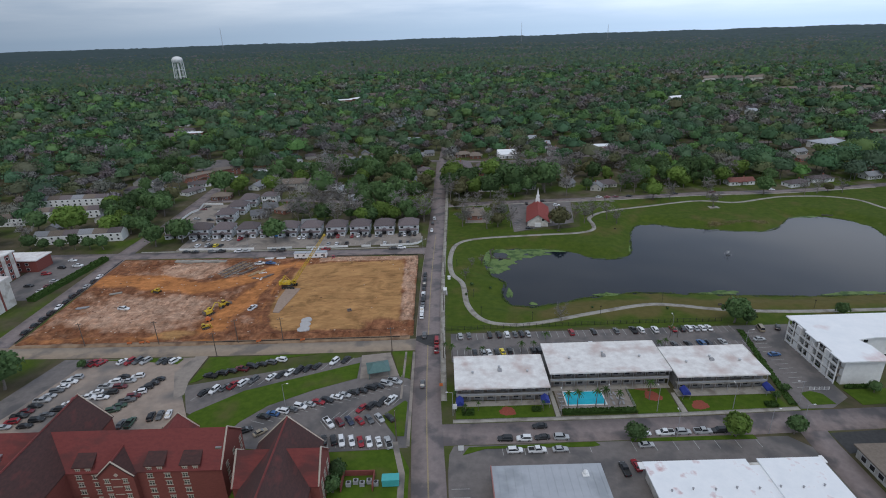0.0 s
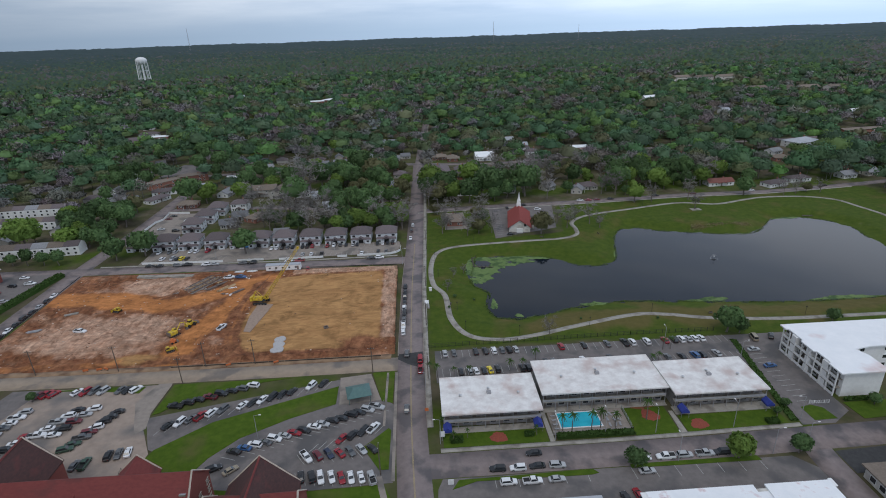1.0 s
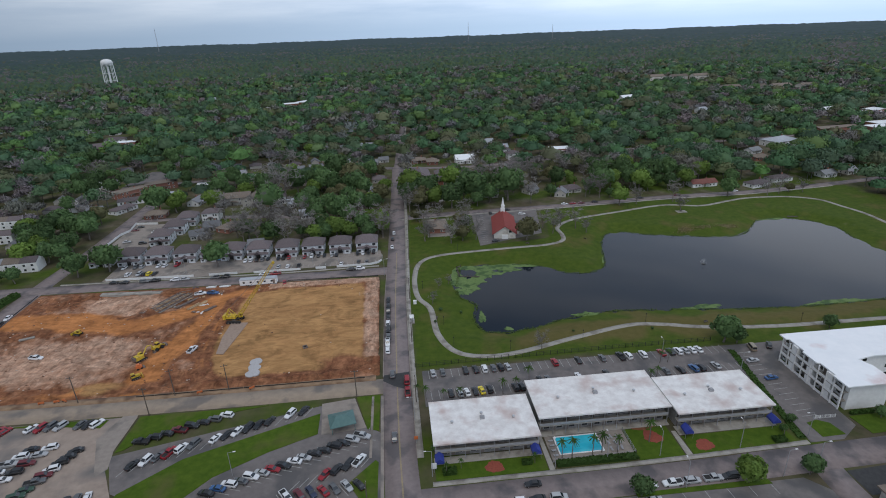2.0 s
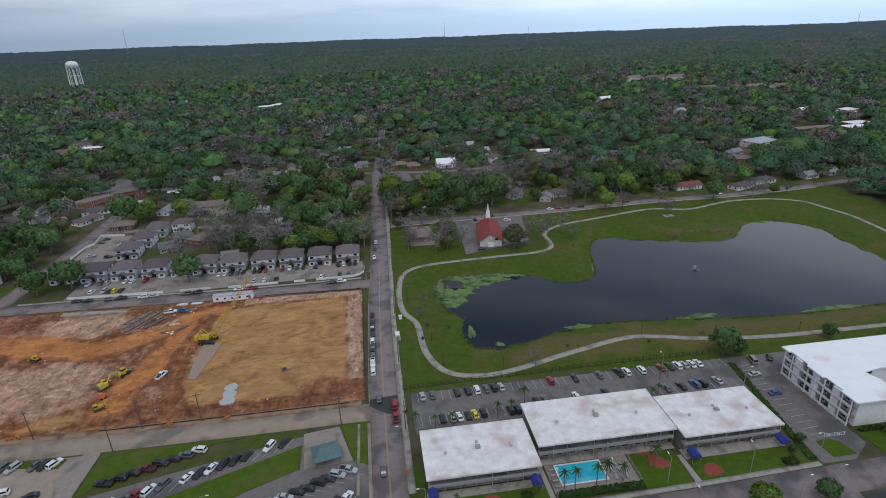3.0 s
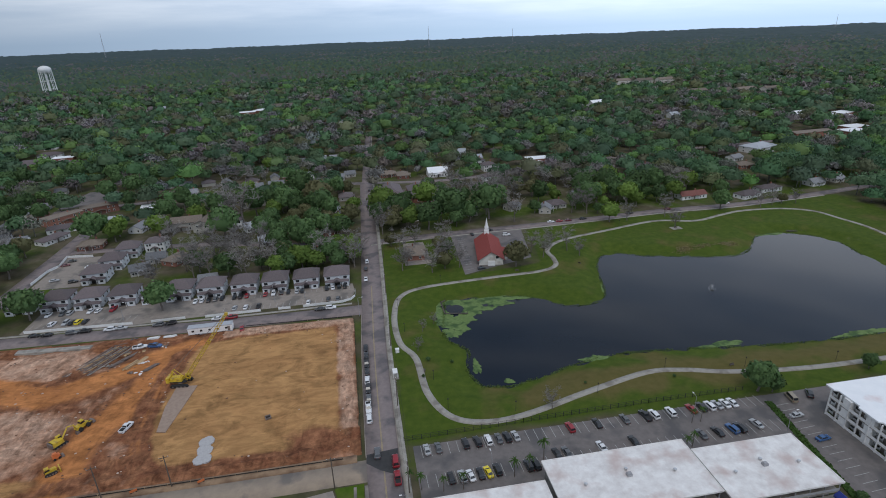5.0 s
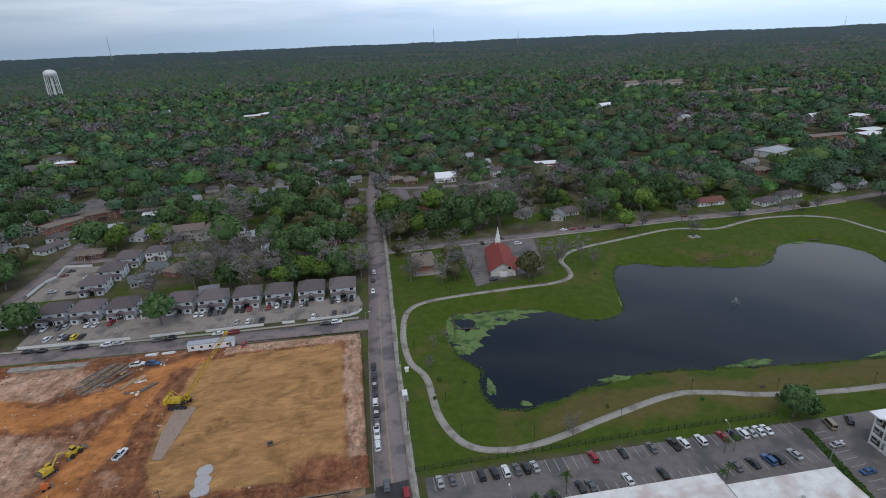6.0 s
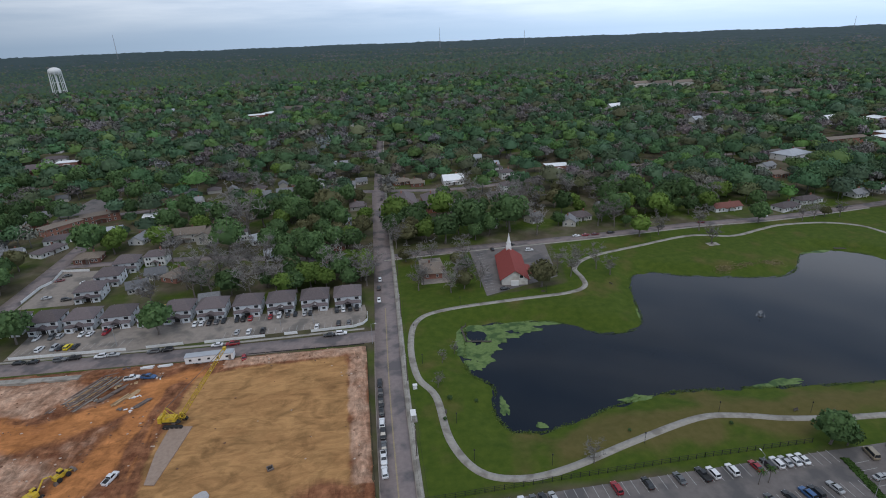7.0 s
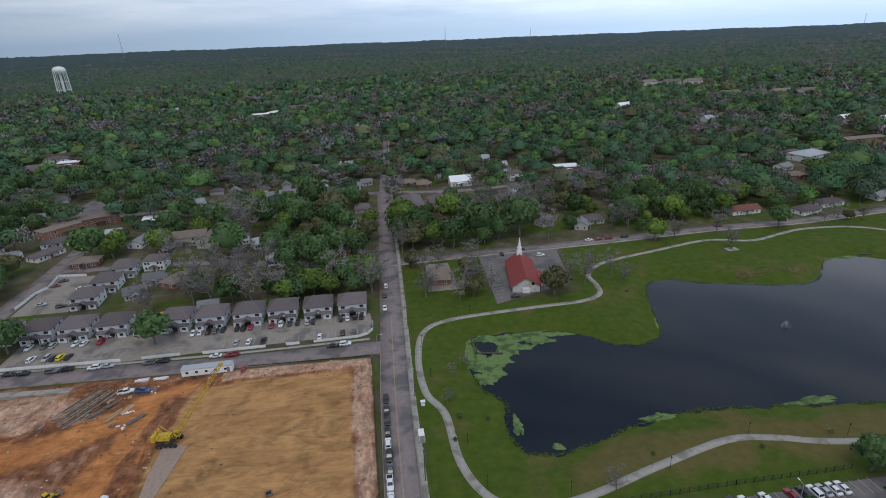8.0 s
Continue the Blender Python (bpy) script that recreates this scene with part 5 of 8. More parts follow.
for key, x, y, t in [("white_hall", 61, 521, 2), ("bungalow_brown", 19, 531, 4), ("bungalow_brown", 31, 524, 90), ("cottage", -76, 619, 4), ("cottage", -61, 606, 0), ("blue_roof", -41, 611, 6), ("cottage", -28, 612, 0), ("two_storey", -58, 722, 0), ("bungalow_white", -25, 760, 5), ("cottage", -16, 790, 0), ("big_roof", -333, 676, 12), ("bungalow_brown", -220, 638, 8), ("bungalow_white", -386, 786, 6), ("big_roof", 17, 468, 92), ("big_roof", 38, 462, 92), ("two_storey", 32, 408, 0), ("cottage", 66, 408, -15), ("cottage", 96, 411, 30), ("red_house", 226, 403, 4),
                     ("white_ranch", 264, 394, 18), ("white_ranch", 288, 404, 8), ("bungalow_grey", 127, 409, 0), ("cottage", 116, 400, 70), ("bungalow_white", 328, 496, 20), ("big_white", 372, 522, 20), ("long_red", 466, 566, 5), ("flat_white", 158, 541, 0), ("two_storey", 103, 546, 10),
                     ("blue_roof", 98, 600, 0), ("cottage", 70, 610, 10), ("bungalow_brown", 20, 344, 85), ("cottage", 50, 426, 5), ("bungalow_grey", 86, 470, 5), ("cottage", 150, 424, 0),
                     ("long_flats", -126, 430, 5), ("long_flats", -108, 430, 78), ("two_storey", -92, 424, 8), ("blue_roof", -79, 414, 25), ("blue_roof", -66, 386, 10), ("cottage", -36, 356, 5), ("two_storey", -131, 394, 0), ("brick_flats", -216, 468, 52), ("brick_flats", -199, 487, 26),
                     ("white_ranch", -207, 447, 18), ("blue_roof", -176, 453, 12), ("flat_white", -156, 476, 10), ("bungalow_brown", -179, 519, 0), ("bungalow_white", -224, 424, 15), ("white_ranch", -204, 426, 64), ("bungalow_brown", -173, 407, 4), ("bungalow_brown", -154, 516, 4), ("cottage", -141, 515, 0), ("bungalow_grey", -81, 476, 78), ("cottage", -125, 373, 6), ("bungalow_brown", -113, 369, 62), ("cottage", -129, 357, 20), ("bungalow_grey", -97, 428, 4), ("two_storey", 99, 486, 8), ("two_storey", 108, 526, 4), ("blue_roof", 107, 568, 5), ("cottage", 92, 570, 0), ("bungalow_grey", 303, 491, 10), ("bungalow_white", -256, 492, 0), ("bungalow_white", -154, 434, 80),
                     ("flat_white", -316, 700, 8), ("bungalow_grey", -332, 678, 0), ("bungalow_white", -366, 782, 10), ("bungalow_white", -92, 520, 5), ("bungalow_white", -75, 524, 5), ("bungalow_white", -57, 519, 5), ("bungalow_white", -40, 522, 5), ("cottage", -24, 530, 0),
                     ("bungalow_brown", 318, 470, 0), ("bungalow_white", 330, 408, 12), ("cottage", 352, 412, 12), ("bungalow_grey", -18, 470, 90), ("bungalow_white", -28, 440, 85), ("cottage", -22, 418, 90), ("bungalow_brown", -30, 395, 85)]:
    put_house(key, x, y, t)


# terraces of flats far to the west
def terrace():
    ob = thing("terrace", "two-storey white terrace with patchwork grey and brown roofs", "terrace", "white terraces")
    for i in range(6):
        x = -22 + i * 8.8
        unit = part("wall", gable_wall(Shape(), x - 4.35, x + 4.35, 0, 9, 5.4, 2.2), WHITEPAINT, ob)
        part("roof", gable(Shape(), x - 4.38, x + 4.38, 0, 9, 5.4, 2.2, "x", 0.0), (SHINGLE_G, SHINGLE_B, SHINGLE)[i % 3], ob)
        for k in (0.9, 3.5):
            window(ob, x - 2, 0, k, 1.3, 1.2, "s")
            window(ob, x + 2, 0, k, 1.3, 1.2, "s")
    return ob


for x, y, t in [(-229, 316, 5), (-272, 367, 3), (-316, 352, 4), (-285, 398, 3)]:
    place("terrace", terrace, pose(x, y, 0, 0, 0, t))
    built.append((x, y, 26))


# ---- the motel ----
def motel_wing(x0, x1, y0, y1, h):
    """A two-storey wing with a gallery along its south side and a flat white roof."""
    ob = thing("motel_wing", "two-storey grey motel wing with galleries and stained white flat roof", "motel", "motel wings")
    wy = y0 + 2.4
    part("wall", Shape().prism(rect(x0 + 0.8, x1 - 0.8, wy, y1 - 0.9), 0, h - 0.3), GREYWALL, ob)
    part("roof", Shape().prism(rect(x0, x1, y0, y1), h - 0.32, h), WHITE_ROOF, ob)
    for r in ((x0 - 0.05, x1 + 0.05, y0 - 0.05, y0 + 0.2), (x0 - 0.05, x1 + 0.05, y1 - 0.2, y1 + 0.05), (x0 - 0.05, x0 + 0.2, y0 + 0.2, y1 - 0.2), (x1 - 0.2, x1 + 0.05, y0 + 0.2, y1 - 0.2)):
        part("parapet", Shape().prism(rect(*r), h - 0.4, h + 0.1), WHITE_ROOF, ob)
    mid = h / 2
    part("gallery", Shape().prism(rect(x0 + 0.4, x1 - 0.4, y0 + 0.4, wy), mid - 0.25, mid), CONCRETE, ob)
    part("gallery_rail", Shape().box((x0 + x1) / 2, y0 + 0.45, mid + 0.15, x1 - x0 - 0.8, 0.06, 0.85), RAIL, ob, "grey panelled balustrade")
    n = int((x1 - x0) / 4)
    for i in range(n + 1):
        x = x0 + 0.6 + (x1 - x0 - 1.2) * i / n
        part("post", Shape().box(x, y0 + 0.55, 0, 0.16, 0.16, h - 0.3), RAIL, ob)
    for i in range(n):
        x = x0 + 0.6 + (x1 - x0 - 1.2) * (i + 0.5) / n
        for z in (0.12, mid):
            door(ob, x - 1.2, wy, z, 0.95, 2.05, "s")
            window(ob, x + 0.5, wy, z + 0.8, 1.7, 1.3, "s", frame_mat=RAIL)
            window(ob, x, y1 - 0.9, z + 0.9, 1.4, 1.2, "n", frame_mat=RAIL)
    for i in range(3):
        part("roof_vent", Shape().turned([(0.35, 0), (0.35, 0.5), (0.5, 0.55), (0.45, 0.75), (0.05, 0.85)], 10, (x0 + (x1 - x0) * (0.2 + 0.3 * i), y0 + (y1 - y0) * (0.45 + 0.15 * (i % 2)), h)), CHROME, ob)
    part("roof_unit", Shape().box((x0 + x1) / 2, (y0 + y1) / 2, h, 1.4, 1.2, 0.7).box((x0 + x1) / 2, (y0 + y1) / 2, h + 0.7, 1.0, 0.9, 0.2), RAIL, ob)
    return ob


motel_wing(1.5, 32.9, 147.6, 166.9, 6.5)
motel_wing(34.0, 75.4, 154.0, 173.0, 7.1)
motel_wing(76.2, 107.2, 150.9, 169.4, 6.5)


def awning():
    ob = thing("awning", "peaked blue canvas entrance awning on posts", "awning", "blue awnings")
    part("canopy", Shape().add([(-1.3, -1.6, 2.5), (1.3, -1.6, 2.5), (1.3, 1.6, 2.5), (-1.3, 1.6, 2.5), (0, -1.6, 3.6), (0, 1.6, 3.6), (-1.3, -1.6, 1.9), (1.3, -1.6, 1.9), (1.3, 1.6, 1.9), (-1.3, 1.6, 1.9)],
                               [(0, 4, 5, 3), (1, 2, 5, 4), (0, 1, 4), (2, 3, 5), (6, 7, 1, 0), (7, 8, 2, 1), (8, 9, 3, 2), (9, 6, 0, 3)]), BLUE, ob)
    for i in (-1, 1):
        for j in (-1, 1):
            part("post", Shape().rod((i * 1.2, j * 1.5, 0), (i * 1.2, j * 1.5, 2.5), 0.05), RAIL, ob)
    return ob


for x, y in [(3.0, 146.4), (31.2, 146.6), (78.2, 148.6), (106.3, 149.4)]:
    place("awning", awning, pose(x, y, 0.14))
pool = thing("swimming_pool", "rectangular turquoise swimming pool in pale deck", "swimming pool")
part("rim", Shape().prism(rect(38.2, 51.8, 145.7, 146.1), 0.1, 0.22).prism(rect(38.2, 51.8, 152.9, 153.3), 0.1, 0.22).prism(rect(38.2, 38.6, 146.1, 152.9), 0.1, 0.22).prism(rect(51.4, 51.8, 146.1, 152.9), 0.1, 0.22), WHITEPAINT, pool)
part("water", Shape().prism(rect(38.6, 51.4, 146.1, 152.9), 0.1, 0.17), POOLWATER, pool)


def lounger():
    ob = thing("sun_lounger", "grey sun lounger on the pool deck", "sun lounger", "loungers by the pool")
    part("bed", Shape().box(0, -0.3, 0.32, 0.62, 1.3, 0.06), RAIL, ob)
    part("backrest", Shape().box(0, 0.35, 0.34, 0.62, 0.75, 0.06, rx=40), RAIL, ob)
    for i in (-0.26, 0.26):
        for j in (-0.85, 0.3):
            part("leg", Shape().box(i, j, 0, 0.05, 0.05, 0.33), RAIL, ob)
    return ob


lr = random.Random(3)
for i in range(9):
    place("lounger", lounger, pose(54 + 1.7 * (i % 3) + lr.uniform(-0.3, 0.3), 146 + 2.4 * (i // 3) + lr.uniform(-0.3, 0.3), 0.13, 0, 0, lr.uniform(-30, 60)))
for i in range(4):
    place("lounger", lounger, pose(36.8, 145.5 + 2 * i, 0.13, 0, 0, 90 + lr.uniform(-15, 15)))


def hedge(x0, x1, y0, y1, h, seed, label="clipped dark green garden hedge", turn=None):
    """A leafy box of small leaves over a dark core."""
    rng = np.random.default_rng(seed)
    ob = thing("hedge", label, "hedge")
    n = int(((x1 - x0) + (y1 - y0)) * (h + min(x1 - x0, y1 - y0)) * 5) + 60
    p = np.column_stack([rng.uniform(x0, x1, n), rng.uniform(y0, y1, n), rng.uniform(0.5, 1.0, n) * h])
    v = cards(rng, p, 0.5, np.array([0, 0, 0.8]), 0.8)
    part("leaves", fast_mesh("leaves", v, np.arange(len(v)).reshape(-1, 4), [HEDGE]), None, ob)
    part("core", Shape().prism(rect(x0 + 0.15, x1 - 0.15, y0 + 0.15, y1 - 0.15), 0, h * 0.85), HEDGE, ob)
    return ob


hedge(36.0, 60.0, 141.0, 143.2, 1.3, 1)
hedge(3.5, 7.5, 142, 144.5, 1.4, 2, "rounded dark green shrubs on the lawn")
hedge(26.5, 29.5, 143, 145, 1.2, 3, "rounded dark green shrubs on the lawn")
hedge(102, 106, 141.8, 144, 1.3, 4, "dark green shrubs on the lawn")
hedge(133, 141, 150.2, 151.4, 1.3, 6, "dark green shrubs below the white wall")
strip_hedge = hedge(-1.2, 1.2, -24, 24, 0.3, 5, "long green hedge strip between two drives")
strip_hedge.matrix_basis = pose(114.6, 166.5, 0, 0, 0, -8.3)
west_hedge = hedge(-2.2, 2.2, -26, 26, 2.2, 7, "tall bright green hedge along the street")
west_hedge.matrix_basis = pose(-199, 261, 0, 0, 0, -8)


# ---- white apartments ----
apts = thing("apartment_block", "three-storey white apartment block with open galleries and bright white roof", "apartment block")
part("wall", Shape().prism([(133, 153), (146.5, 153), (146.5, 167), (186, 167), (186, 182), (133, 182)], 0, 9.6), WHITEPAINT, apts)
part("roof", Shape().prism([(130.6, 151.6), (147, 151.6), (147, 161), (145, 164.8), (152, 166), (188, 166), (188, 183.2), (130.6, 183.2), (130.6, 180), (131.6, 179.5), (131.6, 172), (130.6, 171.5), (130.6, 165), (131.6, 164.5), (131.6, 158), (130.6, 157.6)], 9.62, 10.05), BRIGHT_ROOF, apts)
for k in (0.0, 3.2, 6.4):
    if k:
        part("gallery", Shape().prism(rect(131, 133, 153.4, 181.6), k - 0.2, k), CONCRETE, apts)
    part("gallery_rail", Shape().box(131.05, 167.5, k + 0.1, 0.06, 28, 0.95), WHITEPAINT, apts)
    for i in range(7):
        y = 155.2 + 4.1 * i
        door(apts, 133, y, k, 1.0, 2.1, "w")
        window(apts, 133, y + 1.7, k + 0.8, 1.6, 1.3, "w")
    for i in range(3):
        window(apts, 150 + 9 * i, 167, k + 0.9, 1.6, 1.3, "s")
for i in range(9):
    part("column", Shape().box(131.0, 153.6 + 3.45 * i, 0, 0.35, 0.35, 9.6), WHITEPAINT, apts)
for i in range(3):
    part("stair_tower", Shape().box(131.9, 159.5 + 8 * i, 0, 1.7, 2.6, 9.55), WHITEPAINT, apts)
built.append((158, 168, 30))

# ---- low shops ----
shops = thing("shop_block", "long low shop with bright white flat roof and rust stains", "shop")
part("wall", Shape().prism(rect(53, 99, 70, 114), 0, 4.6), STUCCO, shops)
SHOP_ROOF = surf("stained_white_roof", (0.74, 0.76, 0.78), (0.83, 0.84, 0.85), 0.3, 0.75, c=(0.55, 0.36, 0.36), cscale=0.3, clo=0.6, chi=0.75)
for x0, x1, y1, z0, z1 in ((52, 80.2, 115, 4.62, 5.05), (83.2, 100.5, 115, 4.62, 5.05), (80.2, 83.2, 113, 4.3, 4.63)):
    part("roof", Shape().prism(rect(x0, x1, 69, y1), z0, z1), SHOP_ROOF, shops)
part("canopy", Shape().prism(rect(50.6, 52, 112.6, 115), 4.62, 4.9).prism(rect(100.5, 101.5, 113, 115.6), 4.62, 4.9), WHITEPAINT, shops)
for i in range(8):
    part("roof_vent", Shape().turned([(0.2, 0), (0.2, 0.5), (0.32, 0.55), (0.05, 0.75)], 8, (56 + 5.6 * i, 104.5 + 0.4 * (i % 2), 5.05)), RAIL, shops)
grey_shop = thing("grey_shop", "low shop with pale grey metal roof", "shop")
part("wall", Shape().prism(rect(11, 40, 75, 114.6), 0, 4.5), STUCCO, grey_shop)
part("roof", Shape().prism(rect(10.6, 40.6, 74.5, 115), 4.5, 4.95), GREY_ROOF, grey_shop)
for i in range(14):
    part("roof_seam", Shape().box(12.2 + 2.1 * i, 95, 4.95, 0.07, 39, 0.06), GREY_ROOF, grey_shop)
part("parapet", Shape().prism(rect(10.3, 10.6, 74.5, 115), 3.5, 5.25), surf("dull_red_fascia", (0.25, 0.12, 0.11), (0.32, 0.16, 0.14), 1.0, 0.8), grey_shop)
part("roof_unit", Shape().box(35.5, 111, 4.95, 1.8, 1.5, 0.3).turned([(0.6, 0.3), (0.7, 0.9), (0.5, 1.2), (0.1, 1.4)], 10, (35.5, 111.2, 4.95)), WHITEPAINT, grey_shop)
brown_shop = thing("brown_shop", "low building with flat brown roof and pale walls", "shop")
part("wall", Shape().prism(rect(114.9, 146, 98, 119.8), 0, 3.6), STUCCO, brown_shop)
part("roof", Shape().prism(rect(114.0, 147, 97, 120.6), 3.6, 4.0), SHINGLE_B, brown_shop)
for i in range(6):
    window(brown_shop, 114.9, 101 + 3.2 * i, 0.8, 1.8, 1.6, "w")

# ---- brick hall ----
hall = thing("brick_hall", "large red brick hall with steep red tile roofs and cream trim", "hall")
E_, R_ = 10.5, 7.0


def wing(x0, x1, y0, y1, along, e=E_, r=R_, tiles=None):
    part("wall", gable_wall(Shape(), x0, x1, y0, y1, e, r, along), BRICK, hall)
    part("roof", gable(Shape(), x0, x1, y0, y1, e + 0.02, r, along, 0.35, 0.3), tiles or RED_TILE, hall)
    if tiles:
        part("ridge_tiles", Shape().rod(((x0 + x1) / 2, y0, e + r + 0.3), ((x0 + x1) / 2, y1, e + r + 0.3), 0.3, 0.3, 6), RED_TILE, hall)
    m = (y0 + y1) / 2 if along == "x" else (x0 + x1) / 2
    half = (y1 - y0) / 2 if along == "x" else (x1 - x0) / 2
    for end in ((x0, x1) if along == "x" else (y0, y1)):
        for s in (-1, 1):
            a, b = (m + s * (half + 0.3), e - 0.2), (m, e + r + 0.35)
            pa, pb = ((end, a[0], a[1] + 0.15), (end, b[0], b[1] + 0.2)) if along == "x" else ((a[0], end, a[1] + 0.15), (b[0], end, b[1] + 0.2))
            part("coping", Shape().rod(pa, pb, 0.24, 0.24, 4), TRIM, hall)


wing(-150, -61.3, 111.0, 126.4, "x")
wing(-119, -103, 96, 133.4, "y", E_ + 0.3, R_ + 1.0, DARK_TILE)
wing(-84.5, -74.5, 118, 128.2, "y", 10.5, 4.6)
wing(-93.5, -84, 109.4, 120, "y", 10.4, 4.4, DARK_TILE)
part("roof_hatch", Shape().box(-62.8, 115.5, 14.0, 1.6, 2.0, 0.5), CHROME, hall)
for x in [-146, -141, -136, -131, -126, -99.6, -95.2, -80.6, -75.9, -71.2]:
    for k in (0.6, 3.2, 5.8, 8.3):
        window(hall, x, 111.0, k, 1.2, 1.25, "s", frame_mat=TRIM)
for x in [-91.2, -86.3]:
    for k in (0.6, 3.2, 5.8, 8.3):
        window(hall, x, 109.4, k, 0.95, 1.25, "s", frame_mat=TRIM)
for y in [114.5, 119.5, 124.5]:
    for k in (0.6, 3.2, 5.8, 8.3):
        window(hall, -61.3, y, k, 1.1, 1.25, "e", frame_mat=TRIM)


def dormer(x, y, z):
    d = part("dormer", Shape().box(x, y + 1.4, z, 5.0, 3.4, 1.7), BRICK, hall)
    part("dormer_roof", Shape().add([(x - 2.8, y - 0.5, z + 1.7), (x + 2.8, y - 0.5, z + 1.7), (x + 2.5, y + 4.2, z + 4.0), (x - 2.5, y + 4.2, z + 4.0), (x - 2.8, y - 0.5, z + 1.95), (x + 2.8, y - 0.5, z + 1.95), (x + 2.5, y + 4.2, z + 4.25), (x - 2.5, y + 4.2, z + 4.25)],
                                    [(3, 2, 1, 0), (4, 5, 6, 7), (0, 1, 5, 4), (1, 2, 6, 5), (2, 3, 7, 6), (3, 0, 4, 7)]), DARK_TILE, hall)
    for s in (-1.4, 1.4):
        window(hall, x + s, y - 0.3, z + 0.1, 0.95, 1.15, "s", "window", TRIM)


for x in (-143, -133, -98, -79, -69.5):
    dormer(x, 111.4, 10.3)
for k in (2.6, 5.2, 7.8):
    part("stone_band", Shape().prism(rect(-90.0, -87.5, 109.28, 109.4), k + 1.6, k + 1.8), TRIM, hall)
part("stone_diamond", Shape().box(-88.7, 109.3, 10.6, 0.9, 0.12, 0.9, ry=45), TRIM, hall)
part("roof_plant", Shape().box(-123, 114.5, 12.0, 4.0, 2.6, 2.2).box(-124, 114.5, 14.2, 1.6, 1.6, 0.8), CHROME, hall, "grey ventilation plant on the roof")
wing(-55, -37, 90, 122.9, "y", 8.5, 8.5, DARK_TILE)
wing(-57, -34.6, 106, 119, "x", 8.8, 6.2)
for y in (94, 98, 102, 109, 112.5, 116, 121):
    for k in (0.6, 3.4, 6.0):
        window(hall, -34.6 if 106 < y < 119 else -37, y, k, 1.3, 1.6, "e", frame_mat=TRIM)
for x in (-50, -46, -42):
    window(hall, x, 122.9, 5.5, 1.3, 1.6, "n", frame_mat=TRIM)
built.append((-100, 118, 55))

# ---- church ----
church = thing("church", "small pale church with red shingle roof and white steeple", "church")
part("wall", gable_wall(Shape(), -6, 6, -19, 17, 3.4, 4.6, "y"), STUCCO, church)
part("roof", gable(Shape(), -6, 6, -19, 17, 3.45, 4.6, "y", 0.9, 0.25), RED_SHINGLE, church)
part("side_roof", Shape().add([(6.5, -13, 3.3), (9, -12, 2.7), (9, 2, 2.7), (6.5, 2, 3.3), (6.5, -13, 3.5), (9, -12, 2.9), (9, 2, 2.9), (6.5, 2, 3.5)], [(3, 2, 1, 0), (4, 5, 6, 7), (0, 1, 5, 4), (1, 2, 6, 5), (2, 3, 7, 6)]), RED_SHINGLE, church)
part("side_wall", Shape().prism(rect(6, 8.5, -11.5, 1.5), 0, 2.68), STUCCO, church)
steeple = part("steeple", Shape().box(0, 15, 7.2, 2.6, 2.6, 2.6).box(0, 15, 9.8, 2.0, 2.0, 1.8), WHITEPAINT, church, "white wooden steeple")
part("spire", Shape().turned([(1.25, 11.6), (0.75, 12.8), (0.12, 17.2), (0.02, 17.6)], 8, (0, 15, 0)), WHITEPAINT, steeple)
part("porch", Shape().box(0, -19.6, 0, 3.4, 1.4, 2.6), WHITEPAINT, church)
window(church, 3, -19, 3.8, 1.6, 1.6, "s")
for y in (-14, -9, -4, 1, 6, 11):
    window(church, -6, y, 0.9, 1.0, 1.8, "w")
church.matrix_basis = pose(60.6, 337.0, 0, 0, 0, -9) @ Matrix.Diagonal((1.06, 0.86, 0.95, 1))
built.append((63, 341, 20))

# ---- red-banded flats to the west ----
flats = thing("flats_block", "four-storey cream flats with thin brick bands", "block of flats")
part("wall", Shape().prism(rect(-256, -208, 217, 233.5), 0, 14), STUCCO, flats)
part("brick_band", Shape().box(-207.95, 226.5, 0, 0.3, 0.9, 14.0), BRICK, flats)
for i in range(7):
    part("brick_band", Shape().box(-252 + 6.4 * i, 216.95, 0, 1.4, 0.3, 14.0), BRICK, flats)
part("roof", Shape().prism(rect(-256.5, -207.4, 216.4, 234.1), 14, 14.6), WHITE_ROOF, flats)
for i in range(6):
    for k in (1, 4.4, 7.8, 11.2):
        window(flats, -248.8 + 6.4 * i, 217, k, 1.8, 1.4, "s")
redflats = thing("flats_block", "four-storey red brick flats with cream vertical panels", "block of flats")
part("wall", Shape().prism(rect(-276, -231, 252, 268), 0, 14), BRICK, redflats)
for y in (254.5, 260, 265.8):
    part("cream_panel", Shape().box(-230.95, y, 0, 0.3, 2.6, 14.0), STUCCO, redflats)
for i in range(8):
    part("cream_panel", Shape().box(-273 + 5.7 * i, 251.95, 0, 2.4, 0.3, 14.0), STUCCO, redflats)
part("roof", Shape().prism(rect(-276.5, -230.4, 251.4, 268.6), 14, 14.6), WHITE_ROOF, redflats)
for y in (257.2, 263):
    for k in (1, 4.4, 7.8, 11.2):
        window(redflats, -231, y, k, 1.5, 1.4, "e")
wingflat = thing("flats_block", "low red brick flats with pale flat roof", "block of flats")
part("wall", Shape().prism(rect(-262, -224, 272, 284), 0, 6.6), BRICK, wingflat)
part("roof", Shape().prism(rect(-262.6, -223.2, 271.4, 284.6), 6.6, 7.1), WHITE_ROOF, wingflat)
for i in range(7):
    for k in (1, 4.0):
        window(wingflat, -258 + 4.8 * i, 272, k, 1.6, 1.4, "s")
built += [(-232, 225, 24), (-252, 260, 22), (-243, 278, 20)]

